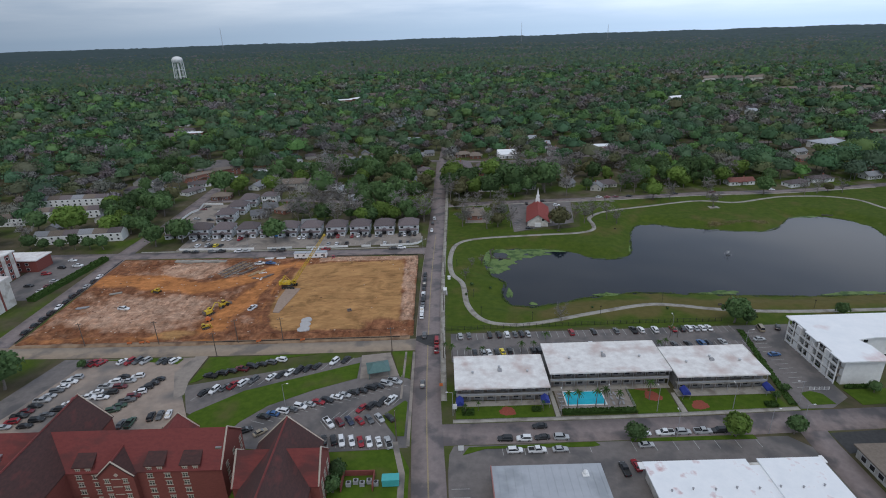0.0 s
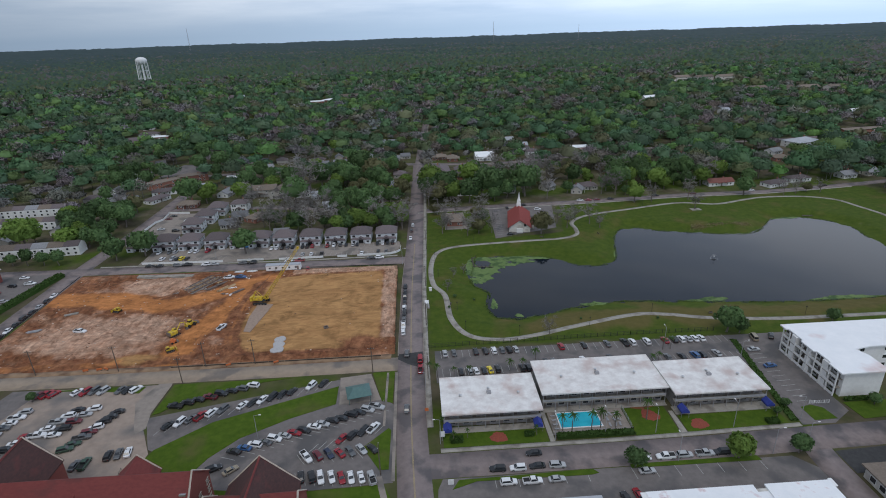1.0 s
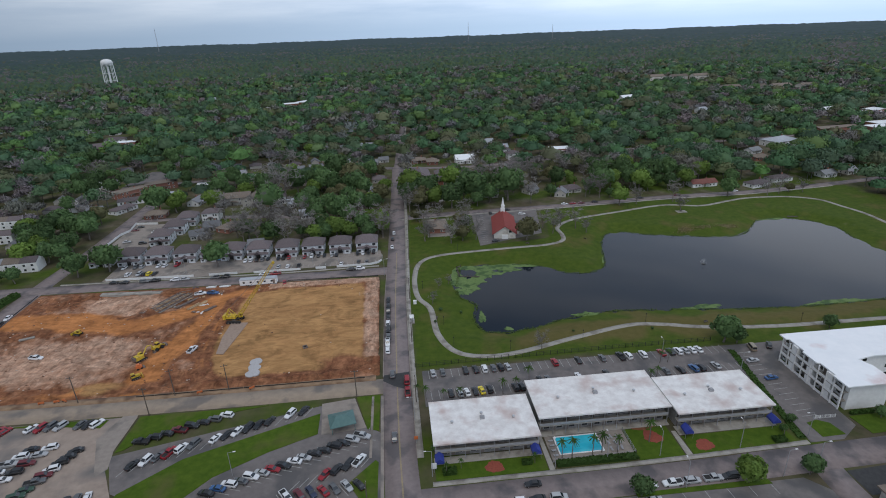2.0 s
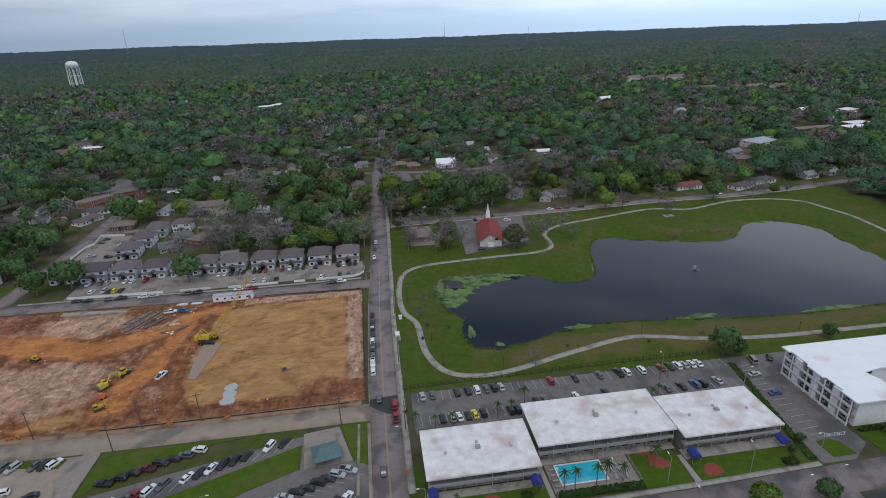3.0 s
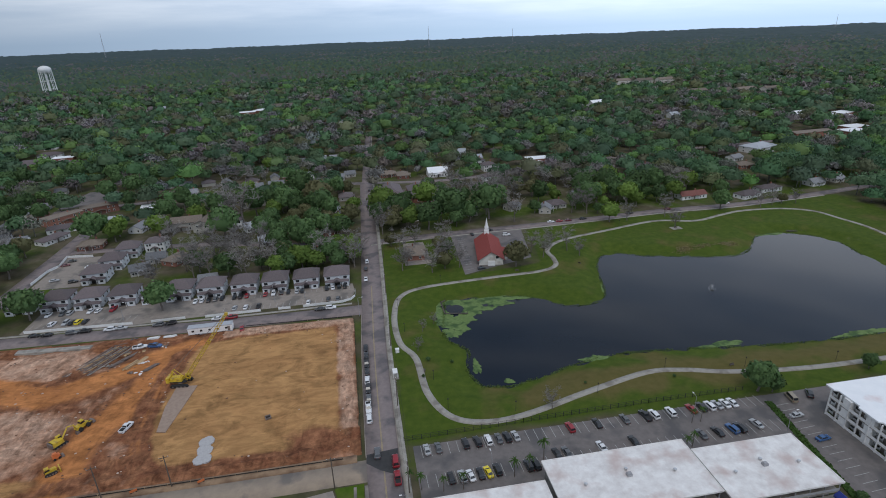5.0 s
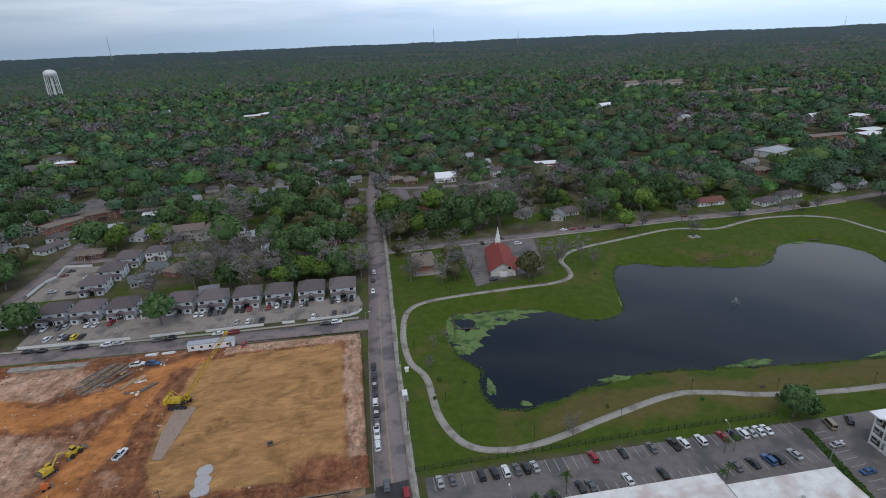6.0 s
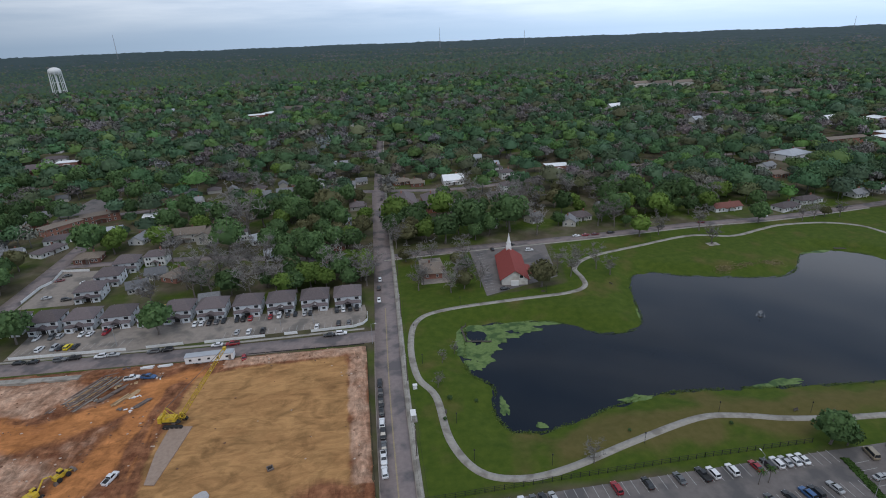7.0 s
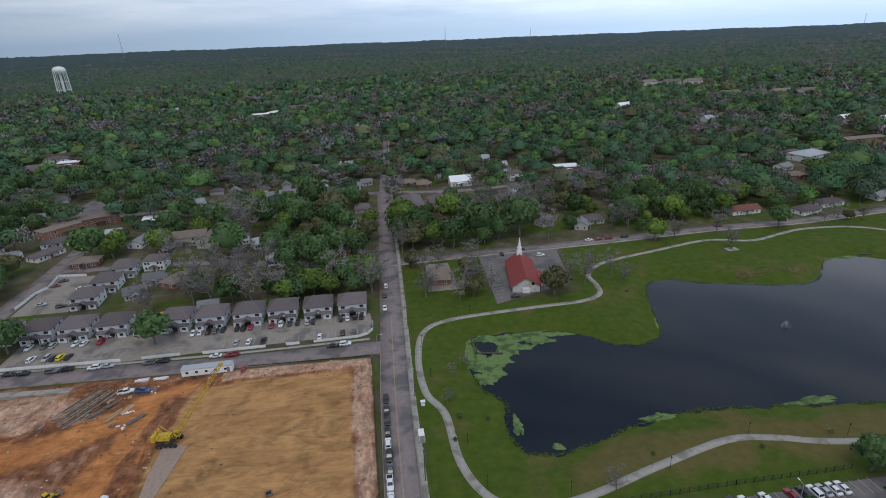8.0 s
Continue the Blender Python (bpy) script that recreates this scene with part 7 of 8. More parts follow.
def car(style, paint):
    """A car along its own x, nose at +x."""
    mat = CARPAINT[paint]
    word = {"sedan": "saloon car", "suv": "sport utility car", "pickup": "pickup truck", "van": "van"}[style]
    ob = thing("car" if style != "pickup" else "pickup_truck", "parked %s %s with dark windows" % (paint, word), "car" if style != "pickup" else "pickup truck", "parked cars")
    L, W, H, belt = {"sedan": (4.7, 0.9, 1.43, 0.92), "suv": (4.75, 0.95, 1.72, 1.05), "pickup": (5.5, 0.97, 1.8, 1.08), "van": (5.2, 1.0, 2.1, 1.1)}[style]
    h = L / 2
    nose = belt - 0.16
    body = Shape().loft([ring(-h, W * 0.86, 0.4, belt - 0.14), ring(-h + 0.12, W * 0.96, 0.26, belt - 0.02), ring(-h + 0.9, W, 0.2, belt), ring(0, W, 0.2, belt), ring(h - 1.3, W, 0.2, belt - 0.02), ring(h - 0.3, W * 0.95, 0.24, nose), ring(h, W * 0.8, 0.36, nose - 0.18)])
    cab = {"sedan": (-1.75, -1.15, 0.25, 1.05), "suv": (-2.25, -1.95, 0.35, 1.15), "pickup": (-0.75, -0.6, 0.75, 1.45), "van": (-2.5, -2.35, 1.1, 1.9)}[style]
    b0, r0, r1, b1 = cab
    wb, wr_ = W * 0.9, W * 0.74
    lo, hi = belt - 0.05, H
    body.loft([[(b0, -wb, lo), (b1, -wb, lo), (b1, wb, lo), (b0, wb, lo)], [(r0, -wr_, hi - 0.05), (r1, -wr_, hi - 0.05), (r1, wr_, hi - 0.05), (r0, wr_, hi - 0.05)], [(r0 + 0.1, -wr_ * 0.86, hi), (r1 - 0.1, -wr_ * 0.86, hi), (r1 - 0.1, wr_ * 0.86, hi), (r0 + 0.1, wr_ * 0.86, hi)]])
    if style == "pickup":
        part("bed", Shape().box(-1.72, 0, belt + 0.005, 1.75, W * 1.6, 0.02), RUBBER, ob, "black load bed")
        body.box(-1.72, -W * 0.9, belt, 1.9, 0.14, 0.12).box(-1.72, W * 0.9, belt, 1.9, 0.14, 0.12).box(-2.66, 0, belt, 0.1, W * 1.9, 0.12)
    part("body", body, mat, ob)

    def glass(name, pts):
        a, b, c, d = (Vector(p) for p in pts)
        n = (b - a).cross(d - a).normalized() * 0.02
        mid = (a + b + c + d) / 4
        q = [mid.lerp(p, 0.88) for p in (a, b, c, d)]
        part(name, Shape().add([p + n for p in q] + [p - n for p in q], [(0, 1, 2, 3), (7, 6, 5, 4), (0, 4, 5, 1), (1, 5, 6, 2), (2, 6, 7, 3), (3, 7, 4, 0)]), GLASS, ob)

    hz = hi - 0.05
    glass("windscreen", [(b1, -wb, lo + 0.06), (b1, wb, lo + 0.06), (r1, wr_, hz), (r1, -wr_, hz)])
    glass("rear_window", [(b0, wb, lo + 0.06), (b0, -wb, lo + 0.06), (r0, -wr_, hz), (r0, wr_, hz)])
    glass("side_window", [(b0, -wb, lo + 0.06), (b1, -wb, lo + 0.06), (r1, -wr_, hz), (r0, -wr_, hz)])
    glass("side_window", [(b1, wb, lo + 0.06), (b0, wb, lo + 0.06), (r0, wr_, hz), (r1, wr_, hz)])
    if "wheel" not in protos:
        protos["wheel"] = Shape().rod((0, -0.11, 0), (0, 0.11, 0), 0.33, 0.33, 12).rod((0, -0.12, 0), (0, 0.12, 0), 0.19, 0.19, 8, 1).mesh("wheel", [RUBBER, CHROME])
    for x in (-h + 0.95, h - 0.95):
        for y in (-W + 0.1, W - 0.1):
            w = new("wheel", protos["wheel"])
            w.parent, w.location = ob, (x, y, 0.33)
    for y in (-W * 0.62, W * 0.62):
        part("headlight", Shape().box(h - 0.09, y, nose - 0.24, 0.1, 0.3, 0.13), CHROME, ob)
        part("tail_light", Shape().box(-h + 0.03, y * 1.1, belt - 0.34, 0.08, 0.26, 0.16), LAMPRED, ob)
    return ob


CODE = {"w": "white", "s": "silver", "g": "grey", "k": "black", "r": "red", "b": "blue", "n": "navy", "t": "tan", "y": "yellow", "e": "green", "m": "maroon"}
crng = random.Random(12)


def park(x, y, heading, code, style=None, z=0.05):
    style = style or crng.choices(["sedan", "suv", "pickup"], [6, 4, 1])[0]
    paint = CODE[code]
    return place(("car", style, paint), lambda: car(style, paint), pose(x, y, z, 0, 0, heading))


def car_row(a, b, heading, codes, z=0.055):
    """Cars from a to b, one for each letter; a dot leaves a bay free."""
    n = len(codes)
    for i, c in enumerate(codes):
        if c != ".":
            k = i / max(1, n - 1)
            park(a[0] + (b[0] - a[0]) * k + crng.uniform(-0.15, 0.15), a[1] + (b[1] - a[1]) * k + crng.uniform(-0.25, 0.25), heading + crng.uniform(-3, 3) + crng.choice((0, 180)), c, None, z)


# gravel car park
car_row((-146.3, 142.3), (-139.2, 169.6), 8, "srkmkssgwws")
car_row((-139.5, 143), (-130.5, 156.5), 8, "kkgkwr")
car_row((-127.5, 157.2), (-121.5, 169.2), 8, "wwswk")
car_row((-122.3, 156.8), (-116, 169.4), 8, "wkmsw")
car_row((-114.5, 149.6), (-107, 166.8), 15, "eegmwkkk")
car_row((-107.6, 142.6), (-105, 143), 88, "ge")
car_row((-99.4, 145.9), (-94.2, 146.8), 100, "kgw")
car_row((-140, 179.2), (-135.4, 179), 62, "mrr")
car_row((-127.4, 179.5), (-118.3, 179.2), 62, "wrgs")
car_row((-112.2, 179.1), (-106.6, 178.9), 62, "gkw")
# angled car park
car_row((-88.4, 168.2), (-64.9, 177.4), -14, "kkkmkkgw")
car_row((-86.8, 158), (-71.5, 164.6), 62, "kwgrwg")
car_row((-65.4, 166.4), (-50.1, 172.4), 62, "wkwkkk")
car_row((-43.8, 175.1), (-39.6, 176.2), 62, "wk")
car_row((-61.8, 144.2), (-19.8, 161.4), -20, "kbwgwsrkwskkkkss")
car_row((-39.3, 140.2), (-20, 141.9), 125, "wmnrgsk")
car_row((-29.6, 146.8), (-20.2, 150.9), 55, "rkkw")
car_row((-39.4, 132.2), (-19.5, 130.4), 105, "kkwwrwws")
park(-65.6, 137.6, 28, "k", "suv")
park(-60.4, 136.6, 42, "t", "sedan")
# streets
park(-9.8, 159.4, 90, "g", "sedan")
park(-4.9, 181.6, 90, "r", "pickup")
park(-4.9, 188.2, 90, "r", "van")
park(-10.0, 192.5, 90, "g", "suv", 0.075)
car_row((-11.6, 208.7), (-11.3, 251.7), 90, "wwgkwkkkk")
car_row((-8.6, 318), (-8.2, 331), 90, "w.k")
park(-7.2, 341, 90, "w", "suv")
park(0.4, 487, 90, "k")
park(-2.6, 445, 90, "k")
car_row((-183.6, 205), (-184.6, 262), 90, "kkkkwkkkskw")
car_row((-152, 293.6), (-95.8, 291.8), 2, "kk.gk.ws..gk")
car_row((-76, 291.5), (-70, 291.2), 2, "wr")
car_row((-30.6, 290.4), (-25.6, 290.4), 2, "kw")
for x, y, c in [(70, 372.5, "k"), (112, 377.5, "w"), (118, 377.5, "r"), (124, 377.4, "m"), (134, 378, "k"), (168, 380.6, "k"), (196, 382, "m"), (240, 383, "w"), (298, 387, "k")]:
    park(x, y, 3, c)
# motel
for x, c in [(4.7, "s"), (8.2, "g"), (16.6, "k"), (20.3, "k"), (23.7, "w"), (27, "g"), (29.6, "k"), (32.3, "s"), (50, "r"), (59, "k"), (68.3, "g"), (75.3, "k"), (78.3, "w"), (84.1, "w"), (91.4, "r"), (95, "k"), (97.9, "w"), (100.6, "s"), (103.4, "w"), (106, "w")]:
    park(x, 190.9 + 0.008 * x, 95 + crng.uniform(-3, 3), c)
for x, y, c in [(9.9, 178.6, "k"), (13, 178.4, "s"), (15.4, 178.3, "w"), (18.3, 178.5, "k"), (20.6, 178.6, "y"), (23.3, 178.9, "k"), (32.4, 178.6, "k"), (34.6, 178.6, "k"), (42, 181.6, "k"), (45, 181.5, "g"), (55.9, 181.6, "w"), (66.3, 181.8, "k"), (87.5, 180.2, "g"), (92.9, 180.3, "k"), (98, 180.5, "b"), (100.6, 180.5, "k"), (106.6, 181, "s")]:
    park(x, y, 97 + crng.uniform(-3, 3), c, "sedan" if c == "y" else None)
park(121.4, 182, 5, "s", "sedan")
park(121.2, 171.4, 5, "b", "sedan")
park(133.5, 190.5, 60, "k", "suv")
park(126.2, 190, 80, "t", "van")
car_row((16.1, 130.4), (33.4, 130.6), 0, "kwks")
park(18.5, 125.5, 2, "w", "suv")
park(25.1, 125.4, 2, "w", "pickup")
park(31.9, 125.5, 2, "s", "sedan")
park(27.6, 135.8, 180, "k", "sedan")
park(58.4, 131.2, 0, "w")
park(65, 131.2, 180, "w", "pickup")
park(70.6, 131.3, 0, "s")
park(76.6, 131.4, 0, "s")
park(81.6, 131.5, 180, "k", "suv")
park(57.6, 126.3, 2, "s", "sedan")
park(52, 118.4, 98, "r", "sedan")
park(48.3, 117, 94, "k", "pickup")
park(150, 148, 5, "w", "sedan", 0.15)
# row of houses
car_row((-90, 312.1), (-78, 312.4), 90, "wwkgk")
car_row((-72.3, 312.6), (-66.2, 312.6), 90, "kkr")
car_row((-57.6, 312.2), (-50, 312.3), 90, "rwk")
car_row((-46.8, 312.2), (-40.2, 311.5), 90, "k.sk")
car_row((-28.1, 312), (-19.3, 312.3), 90, "kwkk")
for x, y, c in [(-70, 300.7, "s"), (-65, 300.3, "w"), (-36.3, 298.5, "w"), (-27, 299.4, "k"), (-22.6, 299.2, "g"), (-59, 299.6, "k")]:
    park(x, y, 88, c)
car_row((-155.5, 313.6), (-146, 313.4), 84, "w.gs")
car_row((-137, 313), (-127, 313), 80, "ww.r")
car_row((-149.1, 303.2), (-135.2, 302.8), 82, "w.skyk")
for x, y, h, c in [(-204, 246, 10, "w"), (-205, 252, 12, "m"), (-206, 258, 10, "s"), (-217, 268, 10, "r"), (-214, 276, 170, "k"), (-206, 278, 5, "w"), (-214, 286, 5, "w"), (-216, 253, 5, "k")]:
    park(x, y, h, c)
for x, y, h, c in [(58, 368, 90, "k"), (52, 317, 5, "k"), (78, 362, 0, "w"), (-176, 378, 15, "m"), (-175, 384, 15, "k"), (-172, 356, 15, "s"), (-161, 372, 15, "w"), (-161, 352, 15, "k")]:
    park(x, y, h, c)

# ---- building site plant ----
def tracks(ob, length, gauge, w=0.55, h=0.8):
    for s in (-1, 1):
        t = part("track", Shape().loft([[(x, y, z) for x, z in ((-length / 2, h * 0.5), (-length / 2 + h * 0.4, 0), (length / 2 - h * 0.4, 0), (length / 2, h * 0.5), (length / 2 - h * 0.4, h), (-length / 2 + h * 0.4, h))] for y in (s * gauge / 2 - w / 2, s * gauge / 2 + w / 2)]), RUBBER, ob, "dark steel crawler track")
        for i in range(4):
            part("roller", Shape().rod((-length * 0.33 + i * length * 0.22, s * gauge / 2 - w / 2 - 0.03, h * 0.45), (-length * 0.33 + i * length * 0.22, s * gauge / 2 + w / 2 + 0.03, h * 0.45), h * 0.28, None, 8), STEEL, t)


def lattice(name, a, b, w0, w1, ob, mat, n):
    """A square lattice boom from a to b."""
    a, b = Vector(a), Vector(b)
    q = (b - a).to_track_quat("Z", "Y")
    sh = Shape()

    def pt(k, i):
        w = w0 + (w1 - w0) * k
        s = ((-1, -1), (1, -1), (1, 1), (-1, 1))[i % 4]
        return a.lerp(b, k) + q @ Vector((s[0] * w / 2, s[1] * w / 2, 0))
    for i in range(4):
        sh.rod(pt(0, i), pt(1, i), 0.11, 0.09, 4)
    for k in range(n):
        for i in range(4):
            sh.rod(pt(k / n, i), pt((k + 1) / n, i + 1), 0.06, 0.06, 3)
            sh.rod(pt(k / n, i), pt(k / n, i + 1), 0.06, 0.06, 3)
    return part(name, sh, mat, ob)


crane = thing("crawler_crane", "yellow crawler crane with long lattice boom", "crane")
tracks(crane, 6.6, 4.4, 0.9, 1.1)
part("turntable", Shape().turned([(1.5, 1.0), (1.5, 1.5), (1.2, 1.6)], 14), STEEL, crane)
part("house", Shape().box(-1.4, 0, 1.9, 4.4, 2.8, 1.1, taper=0.94).box(-1.2, 0, 3.0, 2.4, 2.0, 0.4, taper=0.9), YELLOW, crane)
part("deck", Shape().box(-0.6, 0, 1.6, 6.0, 3.0, 0.3), RUBBER, crane)
part("counterweight", Shape().box(-4.2, 0, 1.6, 1.2, 3.4, 1.9, taper=0.94), YELLOW, crane)
part("cab", Shape().box(2.1, 1.2, 1.6, 1.6, 1.1, 2.0, taper=0.88), YELLOW, crane)
part("cab_glass", Shape().box(2.5, 1.2, 2.4, 1.0, 1.14, 0.8), GLASS, crane)
for y in (-1, 1):
    part("gantry", Shape().rod((-3.4, y, 3.2), (-2.2, y * 0.6, 6.2), 0.16).rod((-2.2, y * 0.6, 6.2), (0.2, y, 3.2), 0.13), YELLOW, crane)
base_z = site_z(-78.5, 243.5)
crane.matrix_basis = pose(-78.5, 243.5, base_z, 0, 0, -8)
tip = crane.matrix_basis.inverted() @ Vector((-57.6, 240.5, 28.0))
lattice("boom", (1.9, 0, 2.4), tip, 1.3, 0.8, crane, YELLOW, 26)
part("boom_head", Shape().box(tip.x, tip.y, tip.z - 0.4, 0.9, 0.8, 0.9), YELLOW, crane)
for y in (-0.4, 0.4):
    part("pendant", Shape().rod((-2.2, y, 6.2), (tip.x, tip.y + y * 0.5, tip.z + 0.3), 0.05, 0.05, 4), STEEL, crane)


def excavator():
    ob = thing("excavator", "yellow tracked excavator with folded arm", "excavator", "site machines")
    tracks(ob, 4.2, 2.6, 0.6, 0.9)
    part("house", Shape().box(-0.6, 0, 1.0, 3.4, 2.7, 1.3, taper=0.94), YELLOW, ob)
    part("counterweight", Shape().box(-2.3, 0, 1.0, 0.8, 2.7, 1.3, taper=0.9), STEEL, ob)
    part("cab", Shape().box(0.7, 0.8, 1.0, 1.5, 1.0, 1.9, taper=0.9), YELLOW, ob)
    part("cab_glass", Shape().box(0.95, 0.8, 1.9, 1.1, 1.04, 0.8), GLASS, ob)
    part("boom", Shape().rod((1.0, -0.4, 1.8), (3.4, -0.4, 4.6), 0.3, 0.26, 4).rod((3.4, -0.4, 4.6), (5.2, -0.4, 3.9), 0.26, 0.22, 4), YELLOW, ob)
    part("stick", Shape().rod((5.2, -0.4, 4.1), (5.9, -0.4, 1.3), 0.22, 0.16, 4), YELLOW, ob)
    part("bucket", Shape().box(5.7, -0.4, 0.2, 1.1, 1.1, 1.0, taper=0.7), STEEL, ob)
    return ob


def bulldozer():
    ob = thing("bulldozer", "small yellow bulldozer with front blade", "bulldozer", "site machines")
    tracks(ob, 3.2, 2.0, 0.5, 0.9)
    part("body", Shape().box(0.5, 0, 0.7, 2.2, 1.1, 0.9, taper=0.95), YELLOW, ob)
    part("cab", Shape().box(-0.7, 0, 0.9, 1.3, 1.3, 1.5, taper=0.9), YELLOW, ob)
    part("cab_glass", Shape().box(-0.68, 0, 1.5, 1.25, 1.28, 0.6), GLASS, ob)
    part("blade", Shape().box(2.3, 0, 0.1, 0.25, 3.0, 1.0, rx=0), YELLOW, ob)
    for s in (-0.9, 0.9):
        part("push_arm", Shape().box(1.5, s, 0.4, 1.6, 0.16, 0.2), YELLOW, ob)
    return ob


def loader():
    ob = thing("wheel_loader", "ochre wheel loader parked on clay", "wheel loader", "site machines")
    part("body", Shape().box(-0.9, 0, 0.9, 2.6, 1.7, 1.1, taper=0.92).box(1.2, 0, 0.8, 1.4, 1.2, 0.9), YELLOW, ob)
    part("cab", Shape().box(0.1, 0, 1.7, 1.4, 1.4, 1.5, taper=0.88), YELLOW, ob)
    part("cab_glass", Shape().box(0.1, 0, 2.2, 1.42, 1.42, 0.7, taper=0.92), GLASS, ob)
    for x in (-1.2, 1.4):
        for y in (-1.0, 1.0):
            part("wheel", Shape().rod((x, y - 0.28, 0.72), (x, y + 0.28, 0.72), 0.72, None, 14), RUBBER, ob)
    part("lift_arm", Shape().box(2.3, -0.5, 0.9, 1.8, 0.2, 0.3, ry=15).box(2.3, 0.5, 0.9, 1.8, 0.2, 0.3, ry=15), YELLOW, ob)
    part("bucket", Shape().box(3.4, 0, 0.15, 1.0, 2.4, 0.9, taper=0.75), STEEL, ob)
    return ob


for key, fn, x, y, t in [("excavator", excavator, -108.5, 217.5, 55), ("loader", loader, -104.4, 224.4, 60), ("bulldozer", bulldozer, -105, 204.5, 35), ("bulldozer", bulldozer, -144, 242, 160)]:
    place(key, fn, pose(x, y, site_z(x, y), 0, 0, t))
skid = thing("skid_loader", "small orange skid loader", "skid loader", "site machines")
part("body", Shape().box(0, 0, 0.4, 2.2, 1.5, 1.1, taper=0.9).box(-0.2, 0, 1.5, 1.2, 1.2, 0.7, taper=0.85), ORANGE, skid)
part("bucket", Shape().box(1.6, 0, 0.1, 0.8, 1.7, 0.6, taper=0.8), STEEL, skid)
for x in (-0.7, 0.7):
    for y in (-0.75, 0.75):
        part("wheel", Shape().rod((x, y - 0.15, 0.4), (x, y + 0.15, 0.4), 0.4, None, 10), RUBBER, skid)
skid.matrix_basis = pose(-106.3, 211, site_z(-106.3, 211), 0, 0, 40)
park(-89.8, 221, 72, "w", "pickup", site_z(-89.8, 221))
park(-151.2, 224.3, -10, "w", "pickup", site_z(-151.2, 224.3))
park(-63.2, 279.4, 100, "r", "sedan", site_z(-63.2, 279.4))
park(-96.4, 272.6, -10, "b", "pickup", site_z(-96.4, 272.6))
park(-102.8, 274, 10, "w", "pickup", site_z(-102.8, 274))

office = thing("site_office_trailer", "long white site office trailer with small windows", "site trailer")
part("body", Shape().box(0, 0, 0.7, 18, 3.2, 2.7), WHITEPAINT, office)
part("roof", Shape().box(0, 0, 3.4, 18.3, 3.5, 0.18), GREY_ROOF, office)
for i in range(5):
    window(office, -7 + 3.4 * i, -1.6, 1.7, 1.0, 0.9, "s")
door(office, 7.6, -1.6, 0.8, 0.9, 2.0, "s")
part("skirt", Shape().box(0, 0, 0, 17.6, 2.9, 0.7), RAIL, office)
for x in (-6, -5, 5, 6):
    part("wheel", Shape().rod((x, -1.3, 0.4), (x, -1.65, 0.4), 0.4, None, 10), RUBBER, office)
office.matrix_basis = pose(-76, 280.6, site_z(-76, 280.6) - 0.1, 0, 0, 1)

drng = random.Random(9)


def stack(name, x, y, turn, n, length, mat, label, category):
    """A loose stack of long pieces."""
    ob = thing(name, label, category)
    for i in range(n):
        part("piece", Shape().box(drng.uniform(-0.4, 0.4), (i % 4) * 0.42 - 0.6 + drng.uniform(-0.08, 0.08), 0.22 * (i // 4) + 0.02, length * drng.uniform(0.85, 1.1), 0.34, 0.18, drng.uniform(-4, 4)), mat, ob)
    ob.matrix_basis = pose(x, y, site_z(x, y), 0, 0, turn)


stack("lumber_stack", -101.5, 260.5, 55, 12, 6.5, LUMBER, "loose stack of raw lumber on the clay", "lumber")
stack("lumber_stack", -98.5, 263.5, 60, 8, 5.0, LUMBER, "loose stack of raw lumber on the clay", "lumber")
stack("steel_stack", -93.3, 257.2, 52, 9, 5.5, STEEL, "rusty steel sections stacked on bare clay", "steel")
stack("steel_stack", -108, 265.5, 50, 12, 8.0, STEEL, "rusty steel sections stacked on bare clay", "steel")
stack("steel_stack", -104.5, 269, 45, 8, 7.0, STEEL, "rusty steel sections stacked on bare clay", "steel")
stack("pipe_stack", -99, 279.3, 2, 10, 4.5, WHITEPAINT, "white pipes stacked beside the street", "pipes")
stack("pipe_stack", -92.5, 279.2, 4, 8, 5.0, WHITEPAINT, "white pipes stacked beside the street", "pipes")
stack("slab_stack", -163.9, 240.4, 25, 8, 5.5, CONCRETE, "pale sheet panels lying on clay", "panels")
stack("slab_stack", -172, 226.4, 15, 8, 5.0, RAIL, "grey panels and rubble lying on clay", "panels")
shoring = thing("trench_shoring", "grid of steel beams shoring an open trench", "shoring")
for i in range(8):
    part("beam", Shape().box(-120 + 1.3 * i, 268 - 0.2 * i, site_z(-114, 268) + 0.9, 0.3, 22, 0.35, -28 + drng.uniform(-3, 3)), (STEEL, CONCRETE, LUMBER)[i % 3], shoring)
for i in range(6):
    part("strut", Shape().box(-115 + 2.0 * i - 5, 259 + 4 * i, site_z(-114, 266) + 1.25, 9, 0.28, 0.28, 12 + drng.uniform(-6, 6)), STEEL, shoring)
for i in range(14):
    x, y = drng.uniform(-124, -88), drng.uniform(252, 281)
    blob = thing("rubble_pile", "small pile of broken concrete and clay", "rubble", "rubble on the site")
    rubble_mat = drng.choice([CONCRETE, STEEL, WHITEPAINT, LUMBER, SHINGLE])
    for _ in range(5):
        part("rubble", Shape().box(drng.gauss(0, 0.8), drng.gauss(0, 0.6), drng.uniform(-0.1, 0.15), drng.uniform(0.4, 1.4), drng.uniform(0.3, 0.8), drng.uniform(0.15, 0.45), drng.uniform(0, 180), rx=drng.uniform(-25, 25), taper=0.8), rubble_mat, blob)
    blob.matrix_basis = pose(x, y, site_z(x, y))
slab("site_slab", [(-152, 278.5), (-123, 276.5), (-122.5, 279), (-152, 281.4)], 0.95, CONCRETE, "strip of new concrete footing", "footing", 1.2)
